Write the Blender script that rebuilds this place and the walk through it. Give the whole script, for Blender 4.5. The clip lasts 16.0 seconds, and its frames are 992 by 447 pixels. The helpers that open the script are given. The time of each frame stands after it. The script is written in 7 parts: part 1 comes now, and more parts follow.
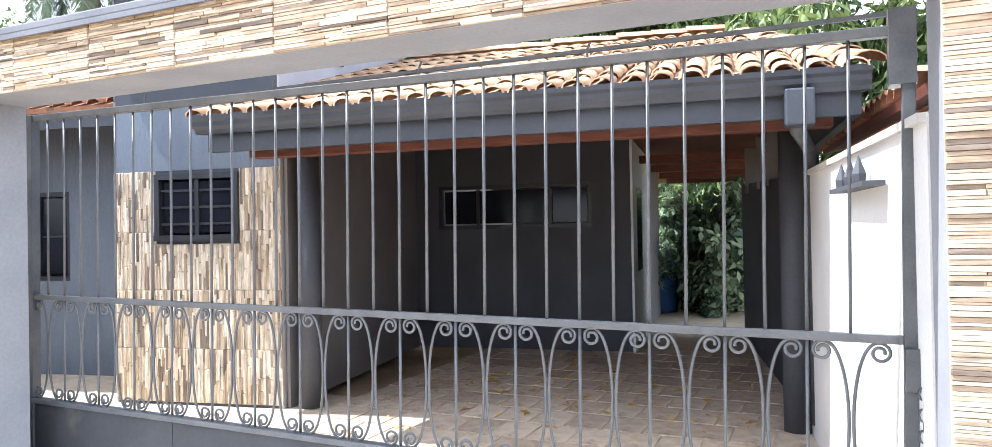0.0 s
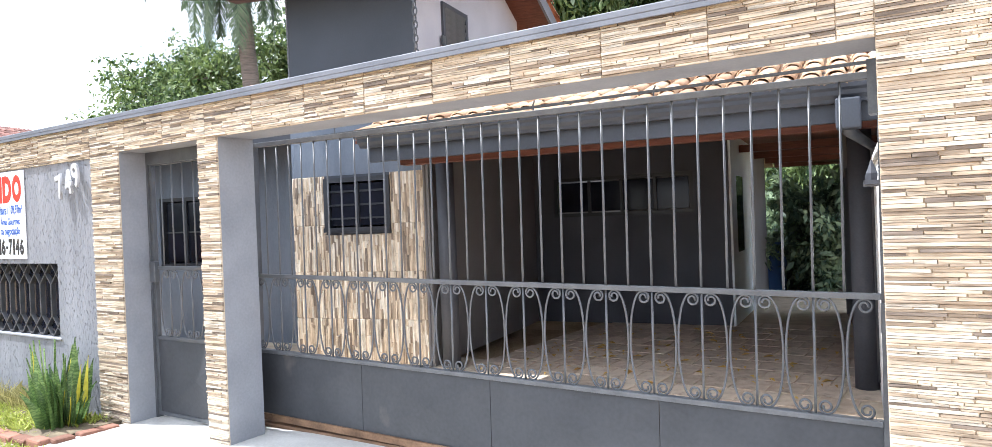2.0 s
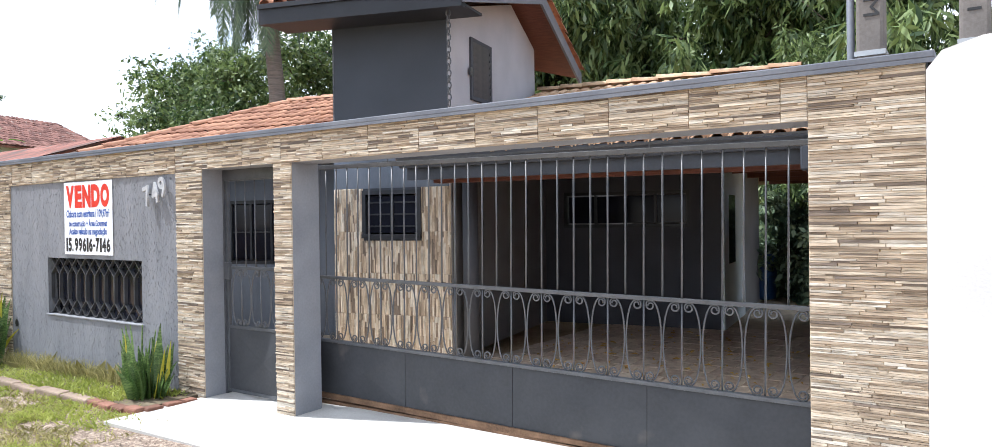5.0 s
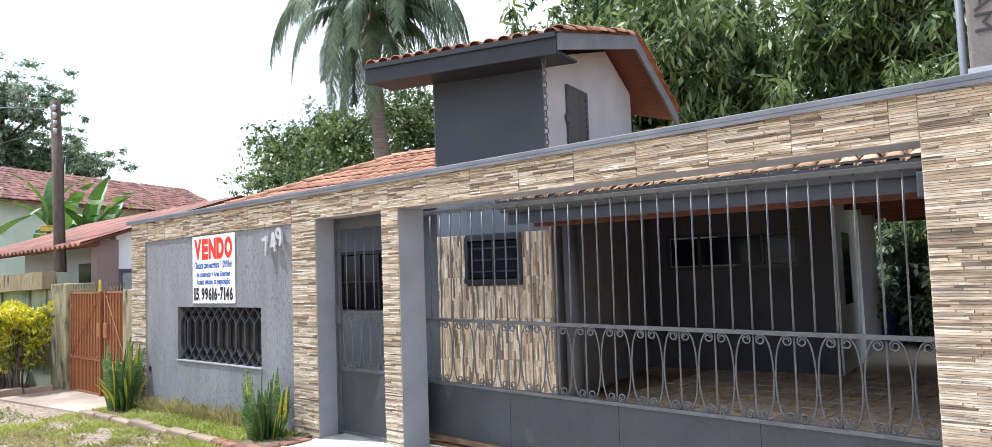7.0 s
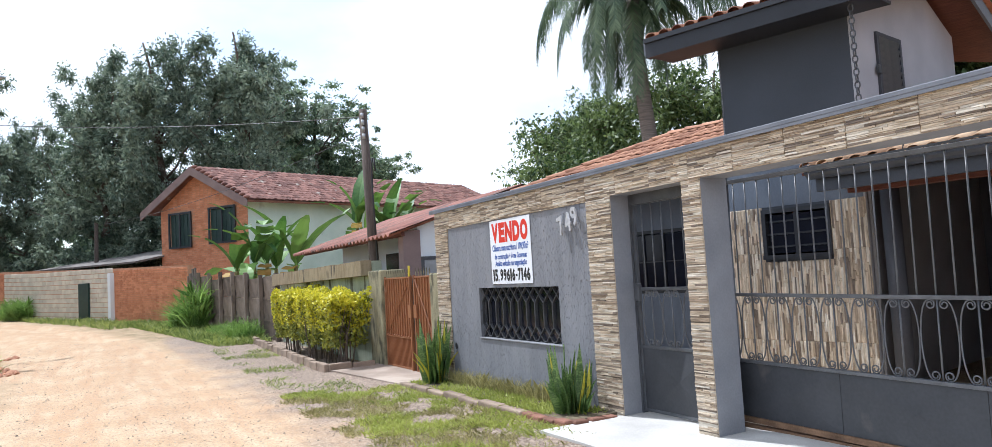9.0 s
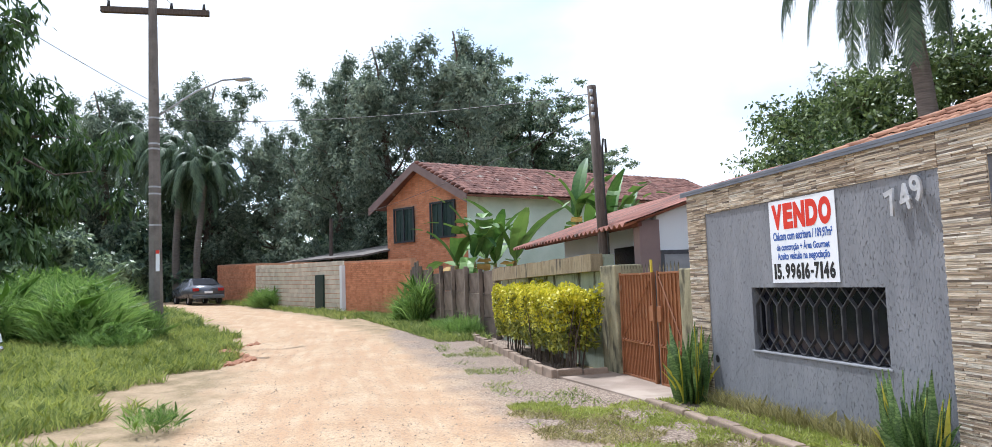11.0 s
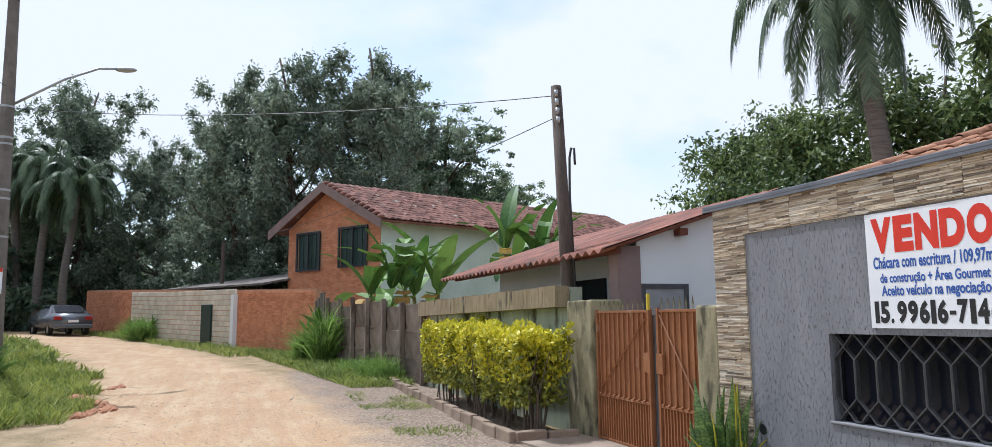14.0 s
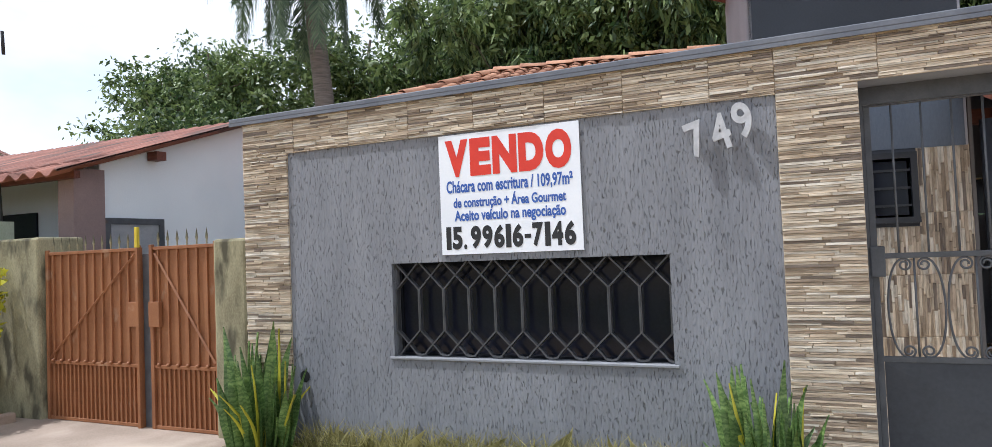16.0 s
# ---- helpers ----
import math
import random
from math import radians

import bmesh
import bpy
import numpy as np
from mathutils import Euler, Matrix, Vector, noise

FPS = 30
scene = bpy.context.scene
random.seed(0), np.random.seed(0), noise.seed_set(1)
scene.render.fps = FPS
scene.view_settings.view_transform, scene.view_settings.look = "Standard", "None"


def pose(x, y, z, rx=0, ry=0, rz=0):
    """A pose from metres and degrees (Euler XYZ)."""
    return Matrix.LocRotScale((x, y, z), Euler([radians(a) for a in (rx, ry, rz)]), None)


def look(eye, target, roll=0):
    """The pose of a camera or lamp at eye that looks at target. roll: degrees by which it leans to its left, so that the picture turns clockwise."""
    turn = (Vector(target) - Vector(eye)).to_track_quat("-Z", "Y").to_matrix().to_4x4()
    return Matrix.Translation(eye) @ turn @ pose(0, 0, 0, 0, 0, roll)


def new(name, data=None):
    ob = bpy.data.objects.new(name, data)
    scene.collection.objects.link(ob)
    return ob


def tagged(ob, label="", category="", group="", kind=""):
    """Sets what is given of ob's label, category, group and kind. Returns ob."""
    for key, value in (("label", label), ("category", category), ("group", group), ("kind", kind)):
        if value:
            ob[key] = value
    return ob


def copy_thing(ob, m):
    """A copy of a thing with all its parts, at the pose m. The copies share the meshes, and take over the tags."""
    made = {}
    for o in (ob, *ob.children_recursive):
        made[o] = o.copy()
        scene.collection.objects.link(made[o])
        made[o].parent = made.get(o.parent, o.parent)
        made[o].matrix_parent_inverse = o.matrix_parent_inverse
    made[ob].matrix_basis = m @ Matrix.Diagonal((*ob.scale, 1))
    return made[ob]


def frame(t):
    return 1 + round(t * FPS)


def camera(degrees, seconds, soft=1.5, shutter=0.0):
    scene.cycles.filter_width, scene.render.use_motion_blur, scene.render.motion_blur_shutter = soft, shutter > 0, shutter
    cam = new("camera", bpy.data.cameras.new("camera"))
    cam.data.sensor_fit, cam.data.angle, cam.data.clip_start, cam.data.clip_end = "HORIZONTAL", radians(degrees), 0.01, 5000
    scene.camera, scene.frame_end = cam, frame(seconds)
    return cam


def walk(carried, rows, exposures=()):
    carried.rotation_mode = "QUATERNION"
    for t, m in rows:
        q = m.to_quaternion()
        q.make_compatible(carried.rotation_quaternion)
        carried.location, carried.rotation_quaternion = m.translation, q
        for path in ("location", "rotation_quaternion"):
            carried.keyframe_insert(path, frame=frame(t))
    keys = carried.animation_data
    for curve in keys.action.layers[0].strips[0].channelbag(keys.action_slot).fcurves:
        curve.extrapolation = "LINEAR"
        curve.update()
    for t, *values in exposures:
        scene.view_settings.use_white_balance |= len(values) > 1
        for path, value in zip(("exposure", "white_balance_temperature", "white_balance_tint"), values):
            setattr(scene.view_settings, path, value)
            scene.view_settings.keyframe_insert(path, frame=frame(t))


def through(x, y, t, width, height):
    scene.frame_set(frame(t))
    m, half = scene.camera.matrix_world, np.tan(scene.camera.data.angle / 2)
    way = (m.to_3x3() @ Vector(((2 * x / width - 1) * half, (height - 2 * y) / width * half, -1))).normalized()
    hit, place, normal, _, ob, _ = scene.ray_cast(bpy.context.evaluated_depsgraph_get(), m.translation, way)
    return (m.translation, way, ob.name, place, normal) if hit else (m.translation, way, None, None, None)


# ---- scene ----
cam = camera(67.8, 16.0, soft=0.6)
PATH = [
    (0, (-0.279, -2.255, 1.498), (-1.102, -0.433, 1.517), -1.1),
    (0.5, (-0.176, -2.569, 1.463), (-0.972, -0.735, 1.403), -2.7),
    (1, (-0.007, -2.779, 1.514), (-0.907, -0.996, 1.416), -2.7),
    (1.5, (0.231, -3.031, 1.526), (-0.847, -1.35, 1.422), -2.9),
    (2, (0.344, -3.283, 1.541), (-0.762, -1.617, 1.528), -2.3),
    (2.5, (0.433, -3.522, 1.561), (-0.659, -1.854, 1.4), -2.0),
    (3, (0.61, -3.704, 1.564), (-0.561, -2.091, 1.398), -2.3),
    (3.5, (0.771, -3.849, 1.573), (-0.375, -2.222, 1.373), -2.0),
    (4, (0.823, -4.037, 1.601), (-0.146, -2.292, 1.475), -0.7),
    (4.5, (0.818, -4.247, 1.642), (-0.203, -2.533, 1.504), -1.0),
    (5, (0.834, -4.294, 1.695), (-0.283, -2.636, 1.68), -0.8),
    (5.2, (0.856, -4.269, 1.702), (-0.297, -2.635, 1.746), -0.7),
    (7.3, (0.883, -4.372, 1.572), (-0.494, -2.927, 1.701), -2.2),
    (7.5, (0.928, -4.367, 1.568), (-0.519, -2.989, 1.655), -1.8),
    (8, (0.915, -4.455, 1.559), (-0.598, -3.148, 1.622), -4.0),
    (8.5, (0.757, -4.554, 1.519), (-0.898, -3.447, 1.707), -4.1),
    (9, (0.53, -4.546, 1.479), (-1.226, -3.598, 1.615), -3.3),
    (9.5, (0.192, -4.474, 1.468), (-1.659, -3.759, 1.717), -1.9),
    (9.7, (-0.007, -4.412, 1.469), (-1.903, -3.804, 1.651), -2.1),
    (11.8, (-2.028, -4.333, 1.426), (-3.997, -4.009, 1.562), -2.7),
    (12, (-2.217, -4.334, 1.442), (-4.193, -4.045, 1.546), -3.3),
    (12.5, (-2.69, -4.332, 1.428), (-4.669, -4.056, 1.502), -2.9),
    (13, (-3.137, -4.39, 1.373), (-5.089, -3.989, 1.543), -0.4),
    (13.5, (-3.503, -4.399, 1.457), (-5.418, -3.842, 1.597), -1.6),
    (14, (-3.921, -4.394, 1.44), (-5.786, -3.717, 1.695), -0.5),
    (14.5, (-4.339, -4.461, 1.432), (-5.98, -3.325, 1.56), -3.3),
    (15, (-4.653, -4.375, 1.389), (-6.034, -2.931, 1.483), -1.5),
    (15.5, (-5.071, -4.392, 1.399), (-6.277, -2.8, 1.509), -1.8),
    (16, (-5.506, -4.433, 1.357), (-6.374, -2.633, 1.433), -2.3),
]
walk(cam, [(t, look(eye, target, roll)) for t, eye, target, roll in PATH], [(0, 1.62, 5800, 10), (2.5, 1.2, 5900, 10), (5, 0.65, 5900, 10), (8, 0.72, 5900, 10), (9.5, 0.12, 5700, 10), (12, 0.32, 5850, 11), (13, 0.42, 5900, 10), (14, -0.10, 5850, 10), (15, 0.15, 5900, 10), (16, 0.12, 5900, 10)])

# world and sun
SUN = Vector((-0.58, -0.22, 1.0)).normalized()
world = bpy.data.worlds.new("sky")
scene.world = world
world.use_nodes = True
wn, wl = world.node_tree.nodes, world.node_tree.links
wn.clear()
sky = wn.new("ShaderNodeTexSky")
sky.sky_type, sky.sun_disc = "NISHITA", False
sky.sun_elevation = math.asin(SUN.z)
sky.sun_rotation = math.atan2(SUN.x, SUN.y)
sky.air_density, sky.dust_density = 1.0, 1.5
wtc, wmap, wno = wn.new("ShaderNodeTexCoord"), wn.new("ShaderNodeMapping"), wn.new("ShaderNodeTexNoise")
wmap.inputs["Scale"].default_value = (1.0, 1.0, 2.2)
wno.inputs["Scale"].default_value, wno.inputs["Detail"].default_value = 1.7, 6.0
wramp = wn.new("ShaderNodeValToRGB")
wramp.color_ramp.elements[0].position, wramp.color_ramp.elements[1].position = 0.37, 0.52
wmix = wn.new("ShaderNodeMix")
wmix.data_type = "RGBA"
wsc = wn.new("ShaderNodeMix")
wsc.data_type, wsc.blend_type = "RGBA", "MULTIPLY"
wsc.inputs[0].default_value = 1.0
wsc.inputs[7].default_value = (0.21, 0.21, 0.21, 1)
wbg = wn.new("ShaderNodeBackground")
wout = wn.new("ShaderNodeOutputWorld")
wl.new(wtc.outputs["Generated"], wmap.inputs["Vector"])
wl.new(wmap.outputs[0], wno.inputs["Vector"])
wl.new(wno.outputs["Fac"], wramp.inputs[0])
wl.new(sky.outputs[0], wsc.inputs[6])
wl.new(wsc.outputs[2], wmix.inputs[6])
wl.new(wramp.outputs[0], wmix.inputs[0])
wmix.inputs[7].default_value = (1.0, 1.03, 1.08, 1)
wl.new(wmix.outputs[2], wbg.inputs["Color"])
wbg.inputs["Strength"].default_value = 1.0
wl.new(wbg.outputs[0], wout.inputs[0])
sun = new("sun", bpy.data.lights.new("sun", "SUN"))
sun.data.energy, sun.data.angle, sun.data.color = 4.2, radians(0.6), (1.0, 0.97, 0.93)
sun.matrix_world = look(SUN * 50, (0, 0, 0))


# ---- materials ----
def material(name, dark, light, scale=4.0, rough=0.8, bump=0.2, metal=0.0, fine=60.0, vary=0.0, stretch=(1, 1, 1), spec=0.5, through=0.0, bump_scale=None, dist=0.01, world_space=False, stain=None):
    """Two-scale noise between two colours, fine bump, optional variation from object to object or island to island."""
    m = bpy.data.materials.new(name)
    m.use_nodes = True
    n, l = m.node_tree.nodes, m.node_tree.links
    bsdf = n["Principled BSDF"]
    tc, mp = n.new("ShaderNodeTexCoord"), n.new("ShaderNodeMapping")
    mp.inputs["Scale"].default_value = stretch
    if world_space:
        geo = n.new("ShaderNodeNewGeometry")
        l.new(geo.outputs["Position"], mp.inputs["Vector"])
    else:
        l.new(tc.outputs["Object"], mp.inputs["Vector"])
    big, small = n.new("ShaderNodeTexNoise"), n.new("ShaderNodeTexNoise")
    big.inputs["Scale"].default_value, big.inputs["Detail"].default_value = scale, 4
    small.inputs["Scale"].default_value, small.inputs["Detail"].default_value = fine, 3
    for t in (big, small):
        l.new(mp.outputs[0], t.inputs["Vector"])
    add = n.new("ShaderNodeMath")
    add.operation = "MULTIPLY_ADD"
    l.new(small.outputs["Fac"], add.inputs[0])
    add.inputs[1].default_value = 0.45
    l.new(big.outputs["Fac"], add.inputs[2])
    fac = add.outputs[0]
    ramp = n.new("ShaderNodeValToRGB")
    ramp.color_ramp.elements[0].position, ramp.color_ramp.elements[1].position = 0.50, 0.95
    ramp.color_ramp.elements[0].color, ramp.color_ramp.elements[1].color = (*dark, 1), (*light, 1)
    if vary:
        info = n.new("ShaderNodeObjectInfo")
        geo2 = n.new("ShaderNodeNewGeometry")
        s = n.new("ShaderNodeMath")
        s.operation = "ADD"
        l.new(info.outputs["Random"], s.inputs[0])
        l.new(geo2.outputs["Random Per Island"], s.inputs[1])
        fr = n.new("ShaderNodeMath")
        fr.operation = "FRACT"
        l.new(s.outputs[0], fr.inputs[0])
        v = n.new("ShaderNodeMath")
        v.operation = "MULTIPLY_ADD"
        l.new(fr.outputs[0], v.inputs[0])
        v.inputs[1].default_value = vary
        l.new(fac, v.inputs[2])
        v2 = n.new("ShaderNodeMath")
        v2.operation = "SUBTRACT"
        l.new(v.outputs[0], v2.inputs[0])
        v2.inputs[1].default_value = vary / 2
        fac = v2.outputs[0]
    l.new(fac, ramp.inputs[0])
    colour = ramp.outputs[0]
    if stain:
        st = n.new("ShaderNodeTexNoise")
        st.inputs["Scale"].default_value, st.inputs["Detail"].default_value = stain[1], 5
        l.new(mp.outputs[0], st.inputs["Vector"])
        sr = n.new("ShaderNodeValToRGB")
        sr.color_ramp.elements[0].position, sr.color_ramp.elements[1].position = stain[2], stain[2] + 0.12
        l.new(st.outputs["Fac"], sr.inputs[0])
        mx = n.new("ShaderNodeMix")
        mx.data_type = "RGBA"
        l.new(sr.outputs[0], mx.inputs[0])
        l.new(colour, mx.inputs[6])
        mx.inputs[7].default_value = (*stain[0], 1)
        colour = mx.outputs[2]
    l.new(colour, bsdf.inputs["Base Color"])
    bsdf.inputs["Roughness"].default_value = rough
    bsdf.inputs["Metallic"].default_value = metal
    bsdf.inputs["Specular IOR Level"].default_value = spec
    if bump:
        b = n.new("ShaderNodeBump")
        b.inputs["Strength"].default_value, b.inputs["Distance"].default_value = bump, dist
        src = add.outputs[0]
        if bump_scale:
            bn = n.new("ShaderNodeTexNoise")
            bn.inputs["Scale"].default_value, bn.inputs["Detail"].default_value = bump_scale, 4
            l.new(mp.outputs[0], bn.inputs["Vector"])
            src = bn.outputs["Fac"]
        l.new(src, b.inputs["Height"])
        l.new(b.outputs[0], bsdf.inputs["Normal"])
    if through:
        tr = n.new("ShaderNodeBsdfTranslucent")
        l.new(ramp.outputs[0], tr.inputs["Color"])
        ms = n.new("ShaderNodeMixShader")
        ms.inputs[0].default_value = through
        l.new(bsdf.outputs[0], ms.inputs[1])
        l.new(tr.outputs[0], ms.inputs[2])
        l.new(ms.outputs[0], n["Material Output"].inputs["Surface"])
    return m


def palette(name, colours, scale, fine, rough=0.7, bump=0.3, stretch=(1, 1, 1), dist=0.004):
    """Pieces that each take one of several colours, with grain."""
    m = material(name, (0.42, 0.40, 0.38), (1, 1, 1), scale, rough, bump, 0, fine, 0, stretch, dist=dist, world_space=True)
    n, l = m.node_tree.nodes, m.node_tree.links
    bsdf = n["Principled BSDF"]
    grain = bsdf.inputs["Base Color"].links[0].from_socket
    info, geo = n.new("ShaderNodeObjectInfo"), n.new("ShaderNodeNewGeometry")
    s, fr = n.new("ShaderNodeMath"), n.new("ShaderNodeMath")
    s.operation, fr.operation = "ADD", "FRACT"
    l.new(info.outputs["Random"], s.inputs[0])
    l.new(geo.outputs["Random Per Island"], s.inputs[1])
    l.new(s.outputs[0], fr.inputs[0])
    r = n.new("ShaderNodeValToRGB")
    r.color_ramp.interpolation = "CONSTANT"
    while len(r.color_ramp.elements) < len(colours):
        r.color_ramp.elements.new(0.5)
    pos = 0.0
    for e, (w, c) in zip(r.color_ramp.elements, colours):
        e.position, e.color = pos, (*c, 1)
        pos += w
    l.new(fr.outputs[0], r.inputs[0])
    mx = n.new("ShaderNodeMix")
    mx.data_type, mx.blend_type = "RGBA", "MULTIPLY"
    mx.inputs[0].default_value = 1.0
    l.new(r.outputs[0], mx.inputs[6])
    l.new(grain, mx.inputs[7])
    l.new(mx.outputs[2], bsdf.inputs["Base Color"])
    return m


STRIPS = [(0.30, (0.80, 0.68, 0.52)), (0.22, (0.66, 0.53, 0.385)), (0.20, (0.84, 0.765, 0.64)), (0.16, (0.45, 0.35, 0.25)), (0.12, (0.26, 0.205, 0.16))]
M_STRIP = palette("stone_strip", STRIPS, 5, 26, 0.62, 0.35, (1, 1, 9))
M_STRIP_V = palette("stone_strip_upright", STRIPS, 5, 26, 0.62, 0.35, (9, 1, 1))
M_GROUT = material("cream_grout", (0.42, 0.34, 0.25), (0.58, 0.48, 0.35), 6, 0.9, 0.3)
M_RENDER = material("grey_scratched_render", (0.175, 0.18, 0.198), (0.25, 0.255, 0.275), 2.0, 0.85, 0.9, 0, 30, bump_scale=34, stretch=(1.8, 1.8, 0.42), dist=0.03)
n, l = M_RENDER.node_tree.nodes, M_RENDER.node_tree.links
pit_m = next(x for x in n if x.type == "MAPPING")
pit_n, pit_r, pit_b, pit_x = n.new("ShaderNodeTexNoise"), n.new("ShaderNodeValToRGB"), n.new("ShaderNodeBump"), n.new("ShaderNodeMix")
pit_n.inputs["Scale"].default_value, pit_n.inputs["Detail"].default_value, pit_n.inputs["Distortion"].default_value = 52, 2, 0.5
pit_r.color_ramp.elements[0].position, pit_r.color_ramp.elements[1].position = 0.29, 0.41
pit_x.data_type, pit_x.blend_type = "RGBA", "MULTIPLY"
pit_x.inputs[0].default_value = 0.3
pit_b.inputs["Strength"].default_value, pit_b.inputs["Distance"].default_value = 0.9, 0.012
l.new(pit_m.outputs[0], pit_n.inputs["Vector"])
l.new(pit_n.outputs["Fac"], pit_r.inputs[0])
l.new(pit_r.outputs[0], pit_b.inputs["Height"])
old_bump = next(x for x in n if x.type == "BUMP" and x != pit_b)
old_bump.inputs["Strength"].default_value = 0.25
l.new(old_bump.outputs[0], pit_b.inputs["Normal"])
l.new(pit_b.outputs[0], n["Principled BSDF"].inputs["Normal"])
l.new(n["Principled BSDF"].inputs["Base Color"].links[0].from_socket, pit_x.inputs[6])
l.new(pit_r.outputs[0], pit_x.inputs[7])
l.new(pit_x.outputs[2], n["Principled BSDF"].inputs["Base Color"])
M_JAMB = material("grey_smooth_paint", (0.205, 0.21, 0.228), (0.285, 0.29, 0.308), 2.5, 0.7, 0.1)
M_HOUSE = material("blue_grey_paint", (0.105, 0.125, 0.158), (0.15, 0.175, 0.215), 1.5, 0.75, 0.45, bump_scale=26, stretch=(1.6, 1.6, 0.6), dist=0.012)
M_TOWER = material("slate_grey_paint", (0.040, 0.046, 0.058), (0.056, 0.063, 0.079), 1.2, 0.7, 0.12)
M_TOWER_SIDE = material("pale_grey_paint", (0.36, 0.35, 0.37), (0.46, 0.45, 0.47), 1.5, 0.8, 0.15)
M_TAUPE = material("taupe_paint", (0.145, 0.136, 0.133), (0.195, 0.183, 0.179), 1.5, 0.8, 0.12)
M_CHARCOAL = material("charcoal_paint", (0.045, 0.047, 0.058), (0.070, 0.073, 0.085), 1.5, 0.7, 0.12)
M_IRON = material("graphite_enamel_iron", (0.055, 0.058, 0.064), (0.095, 0.099, 0.107), 9, 0.42, 0.12, 0.0, 120, stain=((0.11, 0.065, 0.04), 5, 0.68))
M_IRON_LIGHT = material("grey_enamel_bar", (0.078, 0.082, 0.089), (0.13, 0.134, 0.142), 9, 0.38, 0.1, 0.0, 120)
M_SHEET = material("graphite_sheet_metal", (0.044, 0.046, 0.051), (0.067, 0.069, 0.075), 2.2, 0.5, 0.06, 0.0, 40, spec=0.25, stain=((0.12, 0.11, 0.10), 3, 0.66))
M_RUST = material("rusty_steel", (0.10, 0.055, 0.03), (0.26, 0.15, 0.085), 7, 0.85, 0.3)
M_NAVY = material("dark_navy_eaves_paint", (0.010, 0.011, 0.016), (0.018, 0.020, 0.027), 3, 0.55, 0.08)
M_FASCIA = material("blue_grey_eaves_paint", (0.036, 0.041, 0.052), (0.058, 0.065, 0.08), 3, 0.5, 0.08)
M_VOID = material("unlit_dark_sheet", (0.006, 0.007, 0.010), (0.012, 0.013, 0.018), 3, 0.8, 0.0, spec=0.2)
M_SLAB = material("dusty_brown_concrete", (0.22, 0.17, 0.13), (0.38, 0.30, 0.24), 1.6, 0.95, 0.4, stain=((0.44, 0.36, 0.29), 1.1, 0.56))
M_LATTICE = material("black_iron_lattice", (0.042, 0.043, 0.047), (0.078, 0.078, 0.083), 9, 0.45, 0.1)
M_CAP = material("slate_cap_paint", (0.11, 0.12, 0.145), (0.17, 0.18, 0.205), 3, 0.6, 0.1)
M_TILE = material("pale_clay_tile", (0.32, 0.185, 0.105), (0.57, 0.40, 0.25), 5, 0.85, 0.3, vary=0.5, stain=((0.10, 0.085, 0.07), 6, 0.62))
M_TILE_RED = material("red_clay_tile", (0.27, 0.12, 0.07), (0.48, 0.245, 0.145), 5, 0.85, 0.3, vary=0.5, stain=((0.10, 0.075, 0.06), 5, 0.60))
M_TILE_OLD = material("old_maroon_clay_tile", (0.12, 0.048, 0.036), (0.27, 0.125, 0.095), 2, 0.9, 0.4, vary=0.5, stain=((0.36, 0.30, 0.25), 3, 0.62))
M_ROOF2 = material("faded_red_corrugated_sheet", (0.14, 0.045, 0.032), (0.36, 0.15, 0.105), 2, 0.85, 0.3, stretch=(2.5, 0.7, 1), stain=((0.10, 0.062, 0.05), 1.8, 0.52))
M_WOOD = material("red_brown_timber", (0.085, 0.023, 0.013), (0.17, 0.052, 0.027), 6, 0.6, 0.2, stretch=(1, 8, 8))
M_WHITE = material("white_plaster", (0.62, 0.61, 0.59), (0.76, 0.75, 0.73), 1.2, 0.9, 0.25, stain=((0.45, 0.43, 0.40), 2.5, 0.70))
M_WHITE2 = material("pale_mint_plaster", (0.50, 0.60, 0.52), (0.66, 0.74, 0.66), 1.0, 0.9, 0.2, stain=((0.36, 0.40, 0.34), 1.2, 0.66))
M_COOLWHITE = material("cool_white_plaster", (0.70, 0.74, 0.76), (0.80, 0.83, 0.84), 1.0, 0.9, 0.2, stain=((0.42, 0.42, 0.40), 1.0, 0.7))
M_MAUVE = material("mauve_brown_paint", (0.20, 0.14, 0.13), (0.27, 0.195, 0.18), 2, 0.85, 0.2)
M_CONCRETE = material("pale_concrete", (0.42, 0.40, 0.37), (0.60, 0.58, 0.54), 1.6, 0.9, 0.35, stain=((0.36, 0.27, 0.19), 1.4, 0.62))
M_MOSS = material("mossy_concrete", (0.16, 0.14, 0.10), (0.38, 0.35, 0.26), 2.2, 0.95, 0.5, stain=((0.17, 0.19, 0.055), 2.0, 0.5))
M_TANCAP = material("tan_stained_capping", (0.20, 0.15, 0.085), (0.42, 0.34, 0.22), 2.4, 0.95, 0.4, stretch=(3, 3, 0.6), stain=((0.08, 0.065, 0.045), 2.4, 0.56))
M_FENCE = material("dark_weathered_concrete_slab", (0.105, 0.078, 0.06), (0.25, 0.195, 0.15), 2.0, 0.95, 0.4, vary=0.3, stretch=(2, 2, 0.8), stain=((0.06, 0.045, 0.035), 1.8, 0.56))
M_MOSS_PALE = material("mossy_whitewash", (0.30, 0.34, 0.25), (0.52, 0.57, 0.45), 1.5, 0.95, 0.4, stretch=(2.2, 2.2, 0.7), stain=((0.10, 0.095, 0.065), 2.2, 0.52))
M_POST = material("lichen_concrete_post", (0.15, 0.13, 0.075), (0.40, 0.36, 0.22), 3, 0.95, 0.6, stretch=(2, 2, 0.8), stain=((0.085, 0.075, 0.045), 2.6, 0.52))
